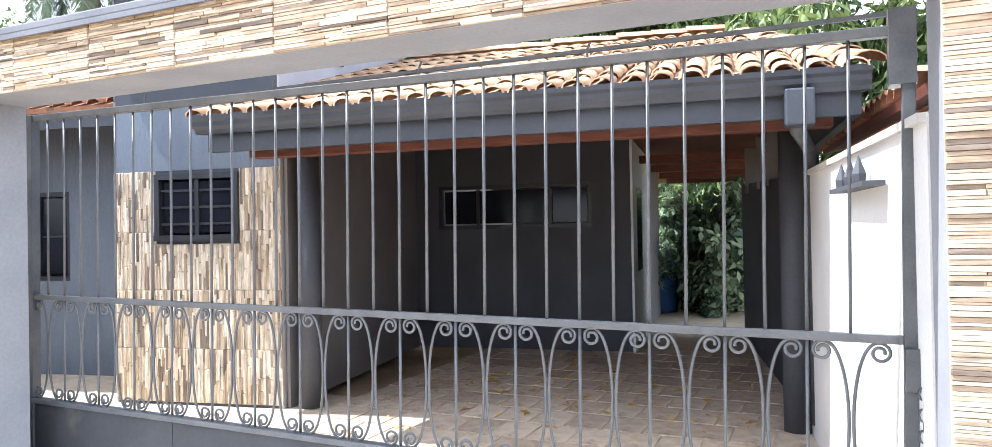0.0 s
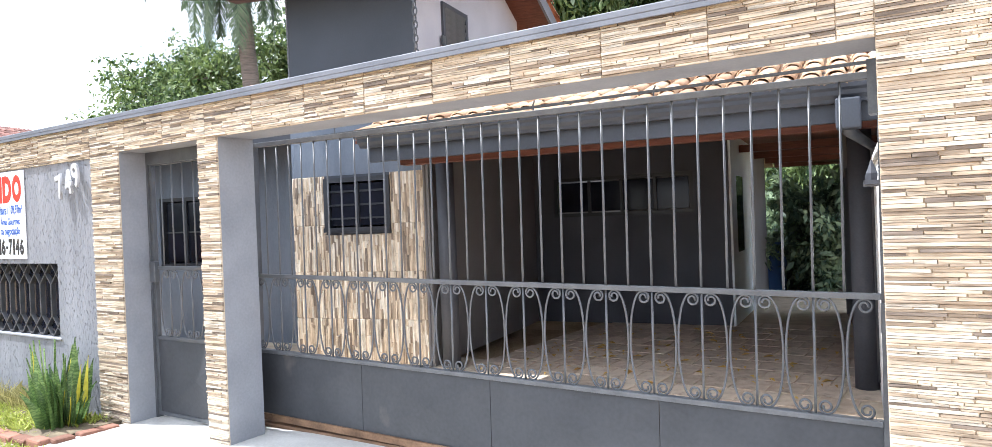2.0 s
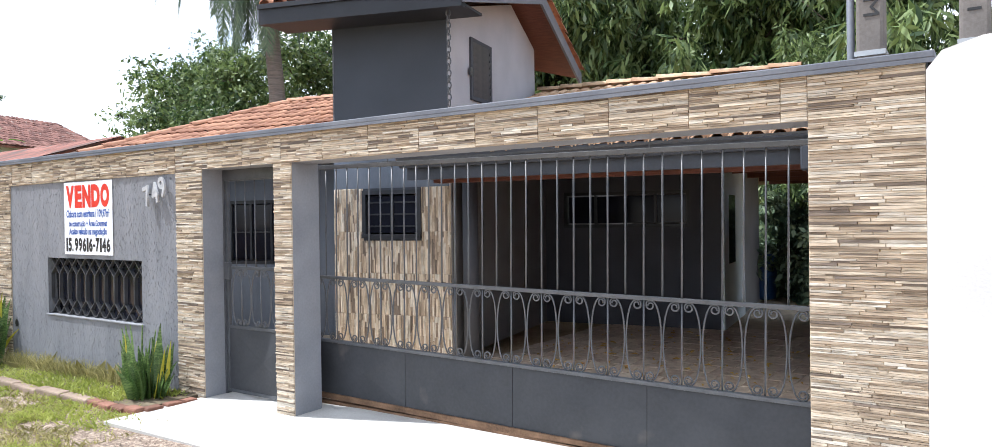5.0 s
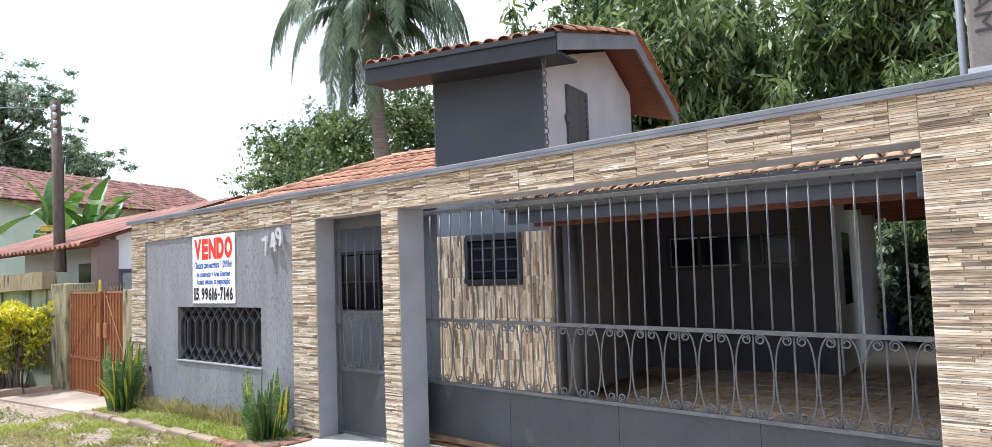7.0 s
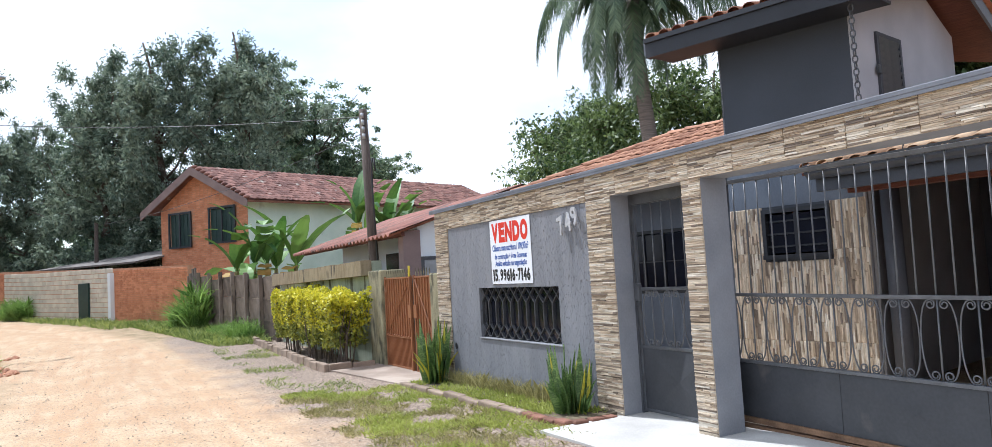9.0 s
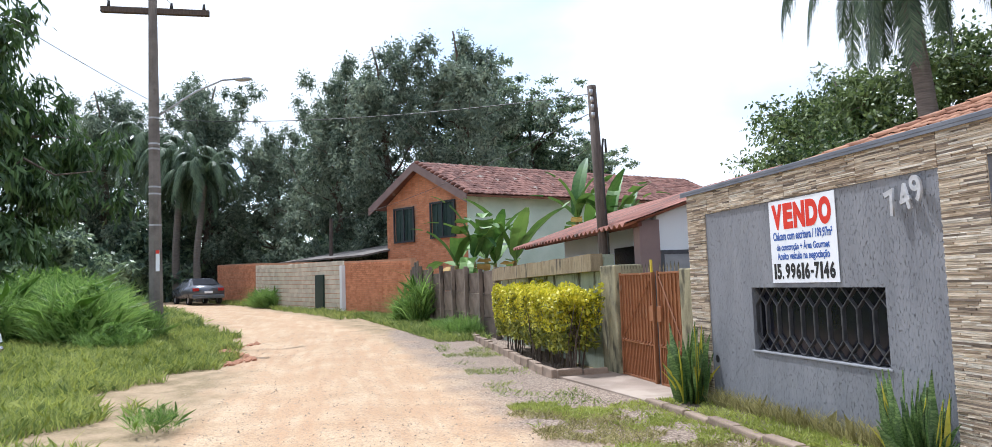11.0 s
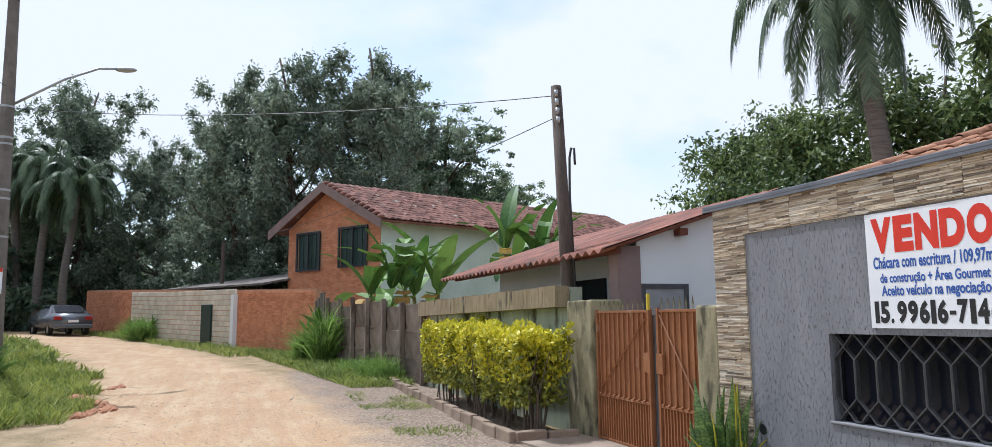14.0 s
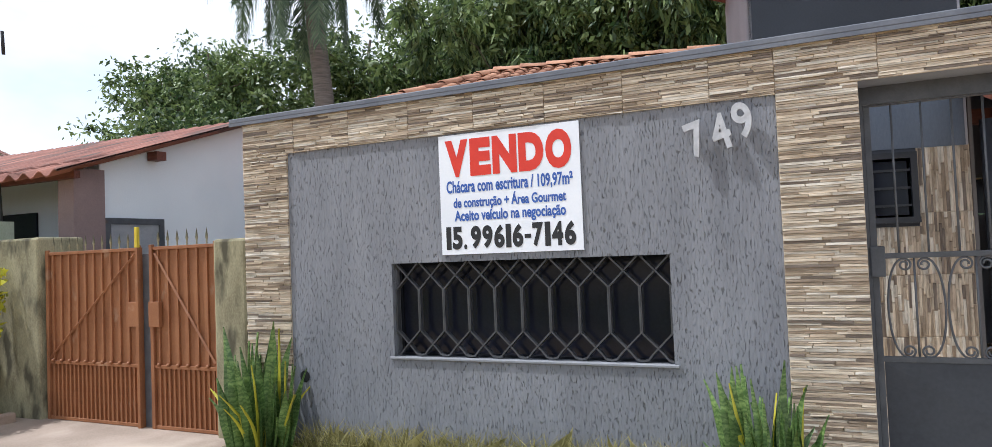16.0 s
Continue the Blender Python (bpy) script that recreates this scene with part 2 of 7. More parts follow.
M_BRICK = material("orange_brick", (0.48, 0.18, 0.085), (0.68, 0.30, 0.16), 3, 0.85, 0.3, vary=0.35)
M_MORTAR = material("mortar", (0.42, 0.20, 0.115), (0.54, 0.30, 0.19), 4, 0.9, 0.3)
M_BLOCK = material("pale_cast_block", (0.52, 0.47, 0.38), (0.70, 0.64, 0.53), 2, 0.9, 0.3, vary=0.3)
M_GREYWOOD = material("weathered_board", (0.075, 0.06, 0.05), (0.20, 0.165, 0.135), 5, 0.9, 0.4, stretch=(6, 6, 1), vary=0.4)
M_POLE = material("weathered_timber_pole", (0.055, 0.04, 0.032), (0.12, 0.09, 0.072), 6, 0.9, 0.4, stretch=(5, 5, 0.6))
M_CPOLE = material("aged_concrete_pole", (0.12, 0.105, 0.095), (0.22, 0.195, 0.175), 3, 0.9, 0.3, stain=((0.10, 0.085, 0.07), 2, 0.6))
M_GATE2 = material("rust_brown_painted_iron", (0.22, 0.080, 0.030), (0.33, 0.138, 0.056), 3, 0.6, 0.2, stain=((0.38, 0.22, 0.13), 5, 0.62))
M_GLASS = material("dark_window_glass", (0.008, 0.009, 0.015), (0.016, 0.018, 0.029), 2, 0.12, 0.0, spec=0.22)
M_BLACKFRAME = material("black_window_frame", (0.018, 0.02, 0.025), (0.03, 0.033, 0.04), 8, 0.4, 0.05)
M_SIGN = material("white_vinyl", (0.80, 0.82, 0.86), (0.88, 0.89, 0.92), 3, 0.5, 0.03)
M_RED = material("red_ink", (0.62, 0.028, 0.012), (0.70, 0.042, 0.018), 8, 0.5, 0)
M_BLUE = material("blue_ink", (0.03, 0.09, 0.36), (0.04, 0.12, 0.42), 8, 0.5, 0)
M_BLACK = material("black_ink", (0.012, 0.012, 0.014), (0.02, 0.02, 0.022), 8, 0.5, 0)
M_NUMERAL = material("brushed_grey_numeral", (0.40, 0.40, 0.41), (0.55, 0.55, 0.56), 20, 0.45, 0.1)
M_BARK = material("bark", (0.07, 0.05, 0.036), (0.17, 0.13, 0.10), 5, 0.95, 0.6, stretch=(3, 3, 0.6), dist=0.03)
M_PALMBARK = material("palm_bark", (0.12, 0.10, 0.085), (0.24, 0.20, 0.17), 5, 0.95, 0.6, stretch=(0.6, 0.6, 5), dist=0.03)
M_LEAF = material("dark_green_leaf", (0.020, 0.052, 0.016), (0.10, 0.175, 0.05), 0.35, 0.5, 0, 0, 3, 0.5, through=0.22)
# distance haze is mixed into this leaf colour, paler and bluer
M_LEAF_FAR = material("haze_tinted_green_leaf", (0.07, 0.12, 0.075), (0.33, 0.42, 0.245), 0.35, 0.5, 0, 0, 3, 0.6, through=0.35)
M_LEAF_MID = material("green_leaf", (0.032, 0.068, 0.022), (0.24, 0.315, 0.11), 0.35, 0.5, 0, 0, 3, 0.5, through=0.28)
# grey-green leaf, its colour also lifted and blued to stand for haze
M_LEAF_GREY_HAZE = material("haze_tinted_grey_green_leaf", (0.09, 0.135, 0.095), (0.34, 0.40, 0.285), 0.3, 0.6, 0, 0, 3, 0.5, through=0.35)
M_PALM = material("palm_frond", (0.045, 0.085, 0.045), (0.19, 0.26, 0.14), 0.5, 0.5, 0, 0, 3, 0.4, through=0.25)
M_HEDGE_TOP = material("yellow_hedge_leaf", (0.42, 0.41, 0.02), (0.78, 0.70, 0.05), 2, 0.5, 0, 0, 9, 0.6, through=0.3)
M_HEDGE = material("green_hedge_leaf", (0.13, 0.155, 0.03), (0.42, 0.42, 0.06), 2, 0.5, 0, 0, 9, 0.6, through=0.25)
M_GRASS = material("grass_blade", (0.14, 0.20, 0.045), (0.40, 0.45, 0.13), 0.7, 0.6, 0, 0, 5, 0.6, through=0.42)
M_GRASS_LIME = material("lime_grass_blade", (0.26, 0.31, 0.05), (0.52, 0.55, 0.14), 0.7, 0.6, 0, 0, 5, 0.5, through=0.4)
M_GRASS_DRY = material("dry_grass_blade", (0.22, 0.20, 0.07), (0.48, 0.43, 0.19), 0.7, 0.7, 0, 0, 5, 0.6, through=0.4)
M_WEED = material("tall_weed_leaf", (0.10, 0.20, 0.035), (0.33, 0.48, 0.12), 0.8, 0.55, 0, 0, 5, 0.5, through=0.42)
M_SNAKE = material("banded_snake_plant_leaf", (0.075, 0.135, 0.04), (0.26, 0.37, 0.12), 6, 0.4, 0.05, 0, 26, 0.25, stretch=(1, 1, 2.4), through=0.08)
n, l = M_SNAKE.node_tree.nodes, M_SNAKE.node_tree.links
band, crd, bmix, bsdf = n.new("ShaderNodeTexWave"), n.new("ShaderNodeTexCoord"), n.new("ShaderNodeMix"), n["Principled BSDF"]
band.bands_direction = "Z"
band.inputs["Scale"].default_value, band.inputs["Distortion"].default_value, band.inputs["Detail Scale"].default_value = 9.0, 7.0, 3.0
l.new(crd.outputs["Object"], band.inputs["Vector"])
bmix.data_type, bmix.blend_type = "RGBA", "MULTIPLY"
l.new(band.outputs["Fac"], bmix.inputs["Factor"])
l.new(bsdf.inputs["Base Color"].links[0].from_socket, bmix.inputs[6])
bmix.inputs[7].default_value = (0.42, 0.55, 0.42, 1)
l.new(bmix.outputs[2], bsdf.inputs["Base Color"])
M_SNAKE_Y = material("yellow_snake_plant_edge", (0.42, 0.38, 0.03), (0.62, 0.55, 0.06), 5, 0.45, 0, 0, 20, 0.2, through=0.1)
M_BANANA = material("banana_leaf", (0.045, 0.125, 0.026), (0.18, 0.32, 0.065), 0.8, 0.55, 0.1, 0, 8, 0.5, through=0.2)
M_BANANA_DRY = material("dried_banana_leaf", (0.40, 0.22, 0.05), (0.62, 0.42, 0.09), 1, 0.7, 0.1, 0, 8, 0.4, through=0.2)
M_PAVER = material("brown_stone_paver", (0.40, 0.305, 0.225), (0.64, 0.52, 0.40), 3, 0.6, 0.3, vary=0.4, stain=((0.24, 0.18, 0.13), 1.2, 0.6))
M_CAR = material("grey_car_paint", (0.15, 0.16, 0.185), (0.18, 0.19, 0.215), 1, 0.25, 0, 0.5)
M_RUBBER = material("black_rubber", (0.012, 0.012, 0.013), (0.025, 0.025, 0.026), 8, 0.8, 0.1)
M_CHROME = material("bright_metal", (0.45, 0.45, 0.46), (0.6, 0.6, 0.6), 8, 0.25, 0, 1.0)
M_GALV = material("grey_lamp_metal", (0.34, 0.35, 0.36), (0.46, 0.47, 0.48), 6, 0.5, 0.05, 0.6)
M_GREEN = material("green_enamel", (0.03, 0.19, 0.09), (0.05, 0.25, 0.12), 6, 0.5, 0.05)
M_DARKGREEN = material("dark_green_paint", (0.008, 0.026, 0.022), (0.018, 0.045, 0.038), 6, 0.5, 0.05)
M_CABLE = material("black_cable", (0.02, 0.02, 0.022), (0.03, 0.03, 0.03), 6, 0.6, 0)
M_YELLOW = material("yellow_paint", (0.55, 0.42, 0.03), (0.7, 0.55, 0.05), 6, 0.6, 0.1)
M_TAIL = material("red_lens", (0.30, 0.01, 0.01), (0.40, 0.02, 0.015), 6, 0.2, 0)
M_STONE_KERB = material("kerb_stone", (0.20, 0.145, 0.105), (0.36, 0.27, 0.20), 5, 0.95, 0.5, vary=0.3)
M_REDBRICK = material("old_red_edging_brick", (0.15, 0.07, 0.045), (0.29, 0.135, 0.09), 6, 0.9, 0.4, vary=0.4)


# ---- mesh helpers ----
def part(name, bm, mat, parent=None, label="", smooth=False):
    me = bpy.data.meshes.new(name)
    bm.to_mesh(me)
    bm.free()
    me.materials.append(mat)
    if smooth:
        me.shade_smooth()
    ob = new(name, me)
    if parent is not None:
        ob.parent = parent
    if label:
        tagged(ob, label)
    return ob


def raw(name, verts, faces, mat, parent=None, label="", smooth=False):
    me = bpy.data.meshes.new(name)
    me.from_pydata(verts, [], faces)
    me.materials.append(mat)
    if smooth:
        me.shade_smooth()
    ob = new(name, me)
    if parent is not None:
        ob.parent = parent
    if label:
        tagged(ob, label)
    return ob


def empty(name, m=None, label="", category="", group="", kind=""):
    ob = new(name)
    ob.empty_display_size = 0.1
    if m is not None:
        ob.matrix_basis = m
    return tagged(ob, label, category, group, kind)


def child(ob, name, parent, m):
    """Another object on the mesh of ob."""
    c = new(name, ob.data)
    c.parent, c.matrix_basis = parent, m
    return c


def box(bm, x0, x1, y0, y1, z0, z1, bevel=0.0):
    r = bmesh.ops.create_cube(bm, size=1, matrix=Matrix.Translation(((x0 + x1) / 2, (y0 + y1) / 2, (z0 + z1) / 2)) @ Matrix.Diagonal((x1 - x0, y1 - y0, z1 - z0, 1)))
    if bevel:
        es = list({e for v in r["verts"] for e in v.link_edges})
        bmesh.ops.bevel(bm, geom=es, offset=bevel, segments=2, affect="EDGES", profile=0.5)
    return bm


def boxes(*lots, bevel=0.0):
    bm = bmesh.new()
    for b in lots:
        box(bm, *b, bevel=bevel)
    return bm


def tube(bm, pts, radii, sides=8, cap=True):
    """A round bar along a line of points."""
    pts = [Vector(p) for p in pts]
    if not hasattr(radii, "__len__"):
        radii = [radii] * len(pts)
    rings, up = [], None
    for i, p in enumerate(pts):
        d = (pts[min(i + 1, len(pts) - 1)] - pts[max(i - 1, 0)]).normalized()
        a = up if up is not None else (Vector((0, 0, 1)) if abs(d.z) < 0.9 else Vector((1, 0, 0)))
        s = d.cross(a)
        s = s.normalized() if s.length > 1e-6 else d.orthogonal().normalized()
        up = s.cross(d)
        rings.append([bm.verts.new(p + radii[i] * (math.cos(k * math.tau / sides) * s + math.sin(k * math.tau / sides) * up)) for k in range(sides)])
    for a, b in zip(rings, rings[1:]):
        for k in range(sides):
            bm.faces.new((a[k], a[(k + 1) % sides], b[(k + 1) % sides], b[k]))
    if cap:
        bm.faces.new(rings[0][::-1])
        bm.faces.new(rings[-1])
    return bm


def sheet(bm, corners):
    return bm.faces.new([bm.verts.new(c) for c in corners])


def slab(bm, quad, depth):
    """A quadrilateral thickened along its normal (downwards by depth)."""
    q = [Vector(c) for c in quad]
    n = (q[1] - q[0]).cross(q[3] - q[0]).normalized() * depth
    t = [bm.verts.new(c) for c in q]
    b = [bm.verts.new(c - n) for c in q]
    bm.faces.new(t)
    bm.faces.new(b[::-1])
    for i in range(4):
        j = (i + 1) % 4
        bm.faces.new((t[i], b[i], b[j], t[j]))
    return bm


def text_mesh(body, size, depth=0.0, bold=0.0):
    cu = bpy.data.curves.new("writing", "FONT")
    cu.body, cu.size, cu.extrude, cu.offset, cu.align_x, cu.align_y = body, size, depth, bold, "CENTER", "CENTER"
    cu.resolution_u = 4
    ob = bpy.data.objects.new("writing", cu)
    scene.collection.objects.link(ob)
    dg = bpy.context.evaluated_depsgraph_get()
    me = bpy.data.meshes.new_from_object(ob.evaluated_get(dg))
    bpy.data.objects.remove(ob)
    return me


# ---- ground ----
PROFILE = [(-400, 3.0), (-120, 1.2), (-60, 0.75), (-44, 0.6), (-33, 0.42), (-24, 0.18), (-17, -0.03), (-13, -0.10), (-9, -0.09), (-6, -0.03), (-4, -0.01), (400, -0.01)]
ROAD = [(60, -4.6), (5, -4.6), (-8, -4.25), (-16, -4.4), (-22, -5.0), (-30, -6.9), (-38, -9.6), (-46, -13.5), (-53, -19), (-60, -28), (-70, -60)]


def ground_z(x, y):
    z = np.interp(x, [p[0] for p in PROFILE], [p[1] for p in PROFILE])
    return z + 0.25 * np.clip((-7.0 - y) / 6.0, 0, 1) * np.clip((-x - 2) / 8, 0, 1)


def road_distance(x, y):
    best = np.full(np.shape(x), 1e9)
    for (ax, ay), (bx, by) in zip(ROAD, ROAD[1:]):
        dx, dy = bx - ax, by - ay
        t = np.clip(((x - ax) * dx + (y - ay) * dy) / (dx * dx + dy * dy), 0, 1)
        best = np.minimum(best, np.hypot(x - ax - t * dx, y - ay - t * dy))
    return best


def axis(fine0, fine1, step, mid, mstep, far):
    a = list(np.arange(fine0, fine1 + 1e-6, step))
    lo, hi = [], []
    v = fine0
    while v > far[0]:
        v -= mstep if v > mid[0] else max(mstep, abs(v - mid[0]) * 0.4)
        lo.append(v)
    v = fine1
    while v < far[1]:
        v += mstep if v < mid[1] else max(mstep, abs(v - mid[1]) * 0.4)
        hi.append(v)
    return np.array(lo[::-1] + a + hi)


gx = axis(-18, 3, 0.12, (-60, 12), 0.5, (-1500, 1500))
gy = axis(-11, 0.5, 0.12, (-30, 14), 0.5, (-1500, 1500))
GX, GY = np.meshgrid(gx, gy)
GZ = ground_z(GX, GY)
near = np.clip(1 - (np.maximum(np.abs(GX + 8) - 25, 0) + np.maximum(np.abs(GY + 5) - 10, 0)) / 10, 0, 1) * (GY < -0.95)
rd = road_distance(GX, GY)
bumps = np.array([noise.noise((x * 0.9, y * 0.9, 0)) * 0.03 + noise.noise((x * 3.1, y * 3.1, 5)) * 0.012 for x, y in zip(GX.ravel(), GY.ravel())]).reshape(GX.shape)
ruts = -0.035 * (np.exp(-((rd - 0.85) / 0.3) ** 2)) + 0.02 * np.exp(-(rd / 0.35) ** 2)
GZ = GZ + near * (bumps + ruts - 0.02)
GZ = np.where(GY > -0.02, GZ - 0.06, GZ)
me = bpy.data.meshes.new("ground")
H, W = GX.shape
idx = np.arange(H * W).reshape(H, W)
quads = np.stack([idx[:-1, :-1], idx[:-1, 1:], idx[1:, 1:], idx[1:, :-1]], -1).reshape(-1, 4)
me.from_pydata(np.stack([GX, GY, GZ], -1).reshape(-1, 3).tolist(), [], quads.tolist())
me.shade_smooth()
att = me.attributes.new("road", "FLOAT", "POINT")
att.data.foreach_set("value", rd.ravel().astype(np.float32))
verge = np.clip((1.55 - np.abs(GY + 1.6)) / 0.5, 0, 1) * np.clip((GX + 24) / 2, 0, 1)
att = me.attributes.new("verge", "FLOAT", "POINT")
att.data.foreach_set("value", verge.ravel().astype(np.float32))
M_GROUND = bpy.data.materials.new("dirt_road_and_grass_soil")
M_GROUND.use_nodes = True
n, l = M_GROUND.node_tree.nodes, M_GROUND.node_tree.links


def gnoise(scale, detail=5):
    t, g = n.new("ShaderNodeTexNoise"), n.new("ShaderNodeNewGeometry")
    t.inputs["Scale"].default_value, t.inputs["Detail"].default_value = scale, detail
    mp = n.new("ShaderNodeMapping")
    mp.inputs["Rotation"].default_value, mp.inputs["Location"].default_value = (0.6, 0.45, 0.3), (3.3, 7.7, 1.45)
    l.new(g.outputs["Position"], mp.inputs["Vector"])
    l.new(mp.outputs[0], t.inputs["Vector"])
    return t.outputs["Fac"]


def gramp(src, p0, p1, c0, c1):
    r = n.new("ShaderNodeValToRGB")
    r.color_ramp.elements[0].position, r.color_ramp.elements[1].position = p0, p1
    r.color_ramp.elements[0].color, r.color_ramp.elements[1].color = (*c0, 1), (*c1, 1)
    l.new(src, r.inputs[0])
    return r.outputs[0]


def gmix(fac, a, b):
    m = n.new("ShaderNodeMix")
    m.data_type = "RGBA"
    l.new(fac, m.inputs[0])
    l.new(a, m.inputs[6])
    l.new(b, m.inputs[7])
    return m.outputs[2]


def gmath(op, a, b, c=None):
    m = n.new("ShaderNodeMath")
    m.operation = op
    for i, v in enumerate((a, b, c)):
        if v is None:
            continue
        if hasattr(v, "links"):
            l.new(v, m.inputs[i])
        else:
            m.inputs[i].default_value = v
    return m.outputs[0]


a_road, a_verge = n.new("ShaderNodeAttribute"), n.new("ShaderNodeAttribute")
a_road.attribute_name, a_verge.attribute_name = "road", "verge"
streak_n, streak_m, streak_g = n.new("ShaderNodeTexNoise"), n.new("ShaderNodeMapping"), n.new("ShaderNodeNewGeometry")
streak_m.inputs["Scale"].default_value, streak_m.inputs["Location"].default_value = (0.35, 3.2, 1), (0.3, 0.7, 0.43)
streak_n.inputs["Scale"].default_value, streak_n.inputs["Detail"].default_value = 1.6, 8
l.new(streak_g.outputs["Position"], streak_m.inputs["Vector"])
l.new(streak_m.outputs[0], streak_n.inputs["Vector"])
base_dirt = gmix(gramp(gnoise(1.1), 0.40, 0.62, (0, 0, 0), (1, 1, 1)), gramp(gnoise(30), 0.35, 0.7, (0.42, 0.275, 0.155), (0.58, 0.40, 0.24)), gramp(gnoise(45), 0.35, 0.7, (0.48, 0.34, 0.205), (0.66, 0.50, 0.33)))
speck = gramp(gmath("MULTIPLY_ADD", gnoise(34, 3), 0.6, gmath("MULTIPLY", gnoise(90, 2), 0.4)), 0.54, 0.64, (0, 0, 0), (1, 1, 1))
dirt = gmix(gmath("MULTIPLY", gramp(streak_n.outputs["Fac"], 0.42, 0.66, (0, 0, 0), (1, 1, 1)), 0.75), base_dirt, gramp(gnoise(40), 0.3, 0.7, (0.41, 0.24, 0.125), (0.53, 0.345, 0.20)))
dirt = gmix(gmath("MULTIPLY", speck, 0.85), dirt, gramp(gnoise(9), 0.3, 0.7, (0.17, 0.115, 0.085), (0.34, 0.27, 0.22)))
grit = gramp(gnoise(17, 6), 0.55, 0.66, (0, 0, 0), (1, 1, 1))
dirt = gmix(gmath("MULTIPLY", grit, 0.6), dirt, gramp(gnoise(50), 0.3, 0.7, (0.33, 0.215, 0.13), (0.43, 0.30, 0.19)))
soil = gmix(gramp(gnoise(2.0), 0.42, 0.60, (0, 0, 0), (1, 1, 1)), gramp(gnoise(25), 0.3, 0.7, (0.21, 0.155, 0.08), (0.33, 0.245, 0.135)), gramp(gnoise(35), 0.3, 0.7, (0.34, 0.24, 0.14), (0.46, 0.34, 0.21)))
gravel = gmix(gramp(gnoise(26, 4), 0.45, 0.58, (0, 0, 0), (1, 1, 1)), gramp(gnoise(70, 2), 0.35, 0.65, (0.11, 0.078, 0.055), (0.30, 0.22, 0.165)), gramp(gnoise(60, 3), 0.35, 0.65, (0.24, 0.175, 0.125), (0.52, 0.42, 0.33)))
edge_fac = gramp(gmath("MULTIPLY_ADD", gmath("MULTIPLY_ADD", gnoise(1.6), 1.6, a_road.outputs["Fac"]), 0.5, -1.1), 0.0, 0.42, (0, 0, 0), (1, 1, 1))
verge_fac = gramp(gmath("MULTIPLY_ADD", gnoise(2.5), 0.8, a_verge.outputs["Fac"]), 0.5, 0.85, (0, 0, 0), (1, 1, 1))
off = gmix(verge_fac, soil, gravel)
l.new(gmix(edge_fac, dirt, off), n["Principled BSDF"].inputs["Base Color"])
n["Principled BSDF"].inputs["Roughness"].default_value = 0.95
gb = n.new("ShaderNodeBump")
gb.inputs["Strength"].default_value, gb.inputs["Distance"].default_value = 0.85, 0.04
l.new(gmath("MULTIPLY_ADD", gnoise(60, 3), 0.5, gnoise(7)), gb.inputs["Height"])
l.new(gb.outputs[0], n["Principled BSDF"].inputs["Normal"])
me.materials.append(M_GROUND)
tagged(new("ground", me), "pale orange dirt road with grassy verges and gravel", "ground", kind="structure")

# concrete apron before the gates
bm = bmesh.new()
slab(bm, [(-5.5, -0.95, 0.0), (0.9, -0.9, 0.0), (0.9, 0.9, 0.012), (-5.5, 0.32, 0.012)], 0.12)
tagged(part("pavement_driveway", bm, M_CONCRETE), "pale worn concrete driveway apron before the gates", "driveway", kind="structure")
bm = bmesh.new()
slab(bm, [(-12.9, -0.95, -0.07), (-9.9, -0.62, -0.07), (-9.9, 0.5, -0.06), (-12.9, 0.5, -0.06)], 0.12)
tagged(part("pavement_slab", bm, M_SLAB), "stained concrete slab before the rusty double gate", "pavement", kind="structure")

# ---- front wall of the property ----
T = 0.30
wall = empty("wall_front", None, "grey rendered front wall with stone-strip cladding and slate cap", "wall", kind="structure")
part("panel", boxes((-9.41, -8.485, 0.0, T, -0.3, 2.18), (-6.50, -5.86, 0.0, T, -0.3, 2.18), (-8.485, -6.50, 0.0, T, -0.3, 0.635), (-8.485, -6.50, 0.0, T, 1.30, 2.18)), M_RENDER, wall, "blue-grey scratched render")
part("backing", boxes((-9.86, -9.41, 0.0, T, -0.3, 2.18), (-5.86, -5.44, 0.0, T, -0.3, 2.18), (-4.40, -4.17, 0.0, T, -0.1, 2.2), (0.0, 0.56, 0.0, T, -0.1, 2.46), (-9.86, -5.44, 0.0, T, 2.18, 2.46), (-5.44, 0.0, 0.0, T, 2.2, 2.46)), M_JAMB, wall, "smooth grey painted jamb")
part("window_sill", boxes((-8.52, -6.47, -0.015, 0.1, 0.622, 0.64), bevel=0.004), M_JAMB, wall)
cap = bmesh.new()
box(cap, -9.97, 0.6, -0.045, T + 0.03, 2.463, 2.50, 0.006)
box(cap, -9.97, 0.6, -0.045, -0.03, 2.44, 2.463)
part("cap", cap, M_CAP, wall, "slate-grey metal wall cap")
bm = bmesh.new()
bmesh.ops.create_circle(bm, cap_ends=True, radius=0.045, segments=16, matrix=Matrix.Translation((-9.30, -0.004, 0.47)) @ Matrix.Rotation(radians(90), 4, "X"))
part("drain_hole", bm, M_BLACK, wall, "black round drain hole")

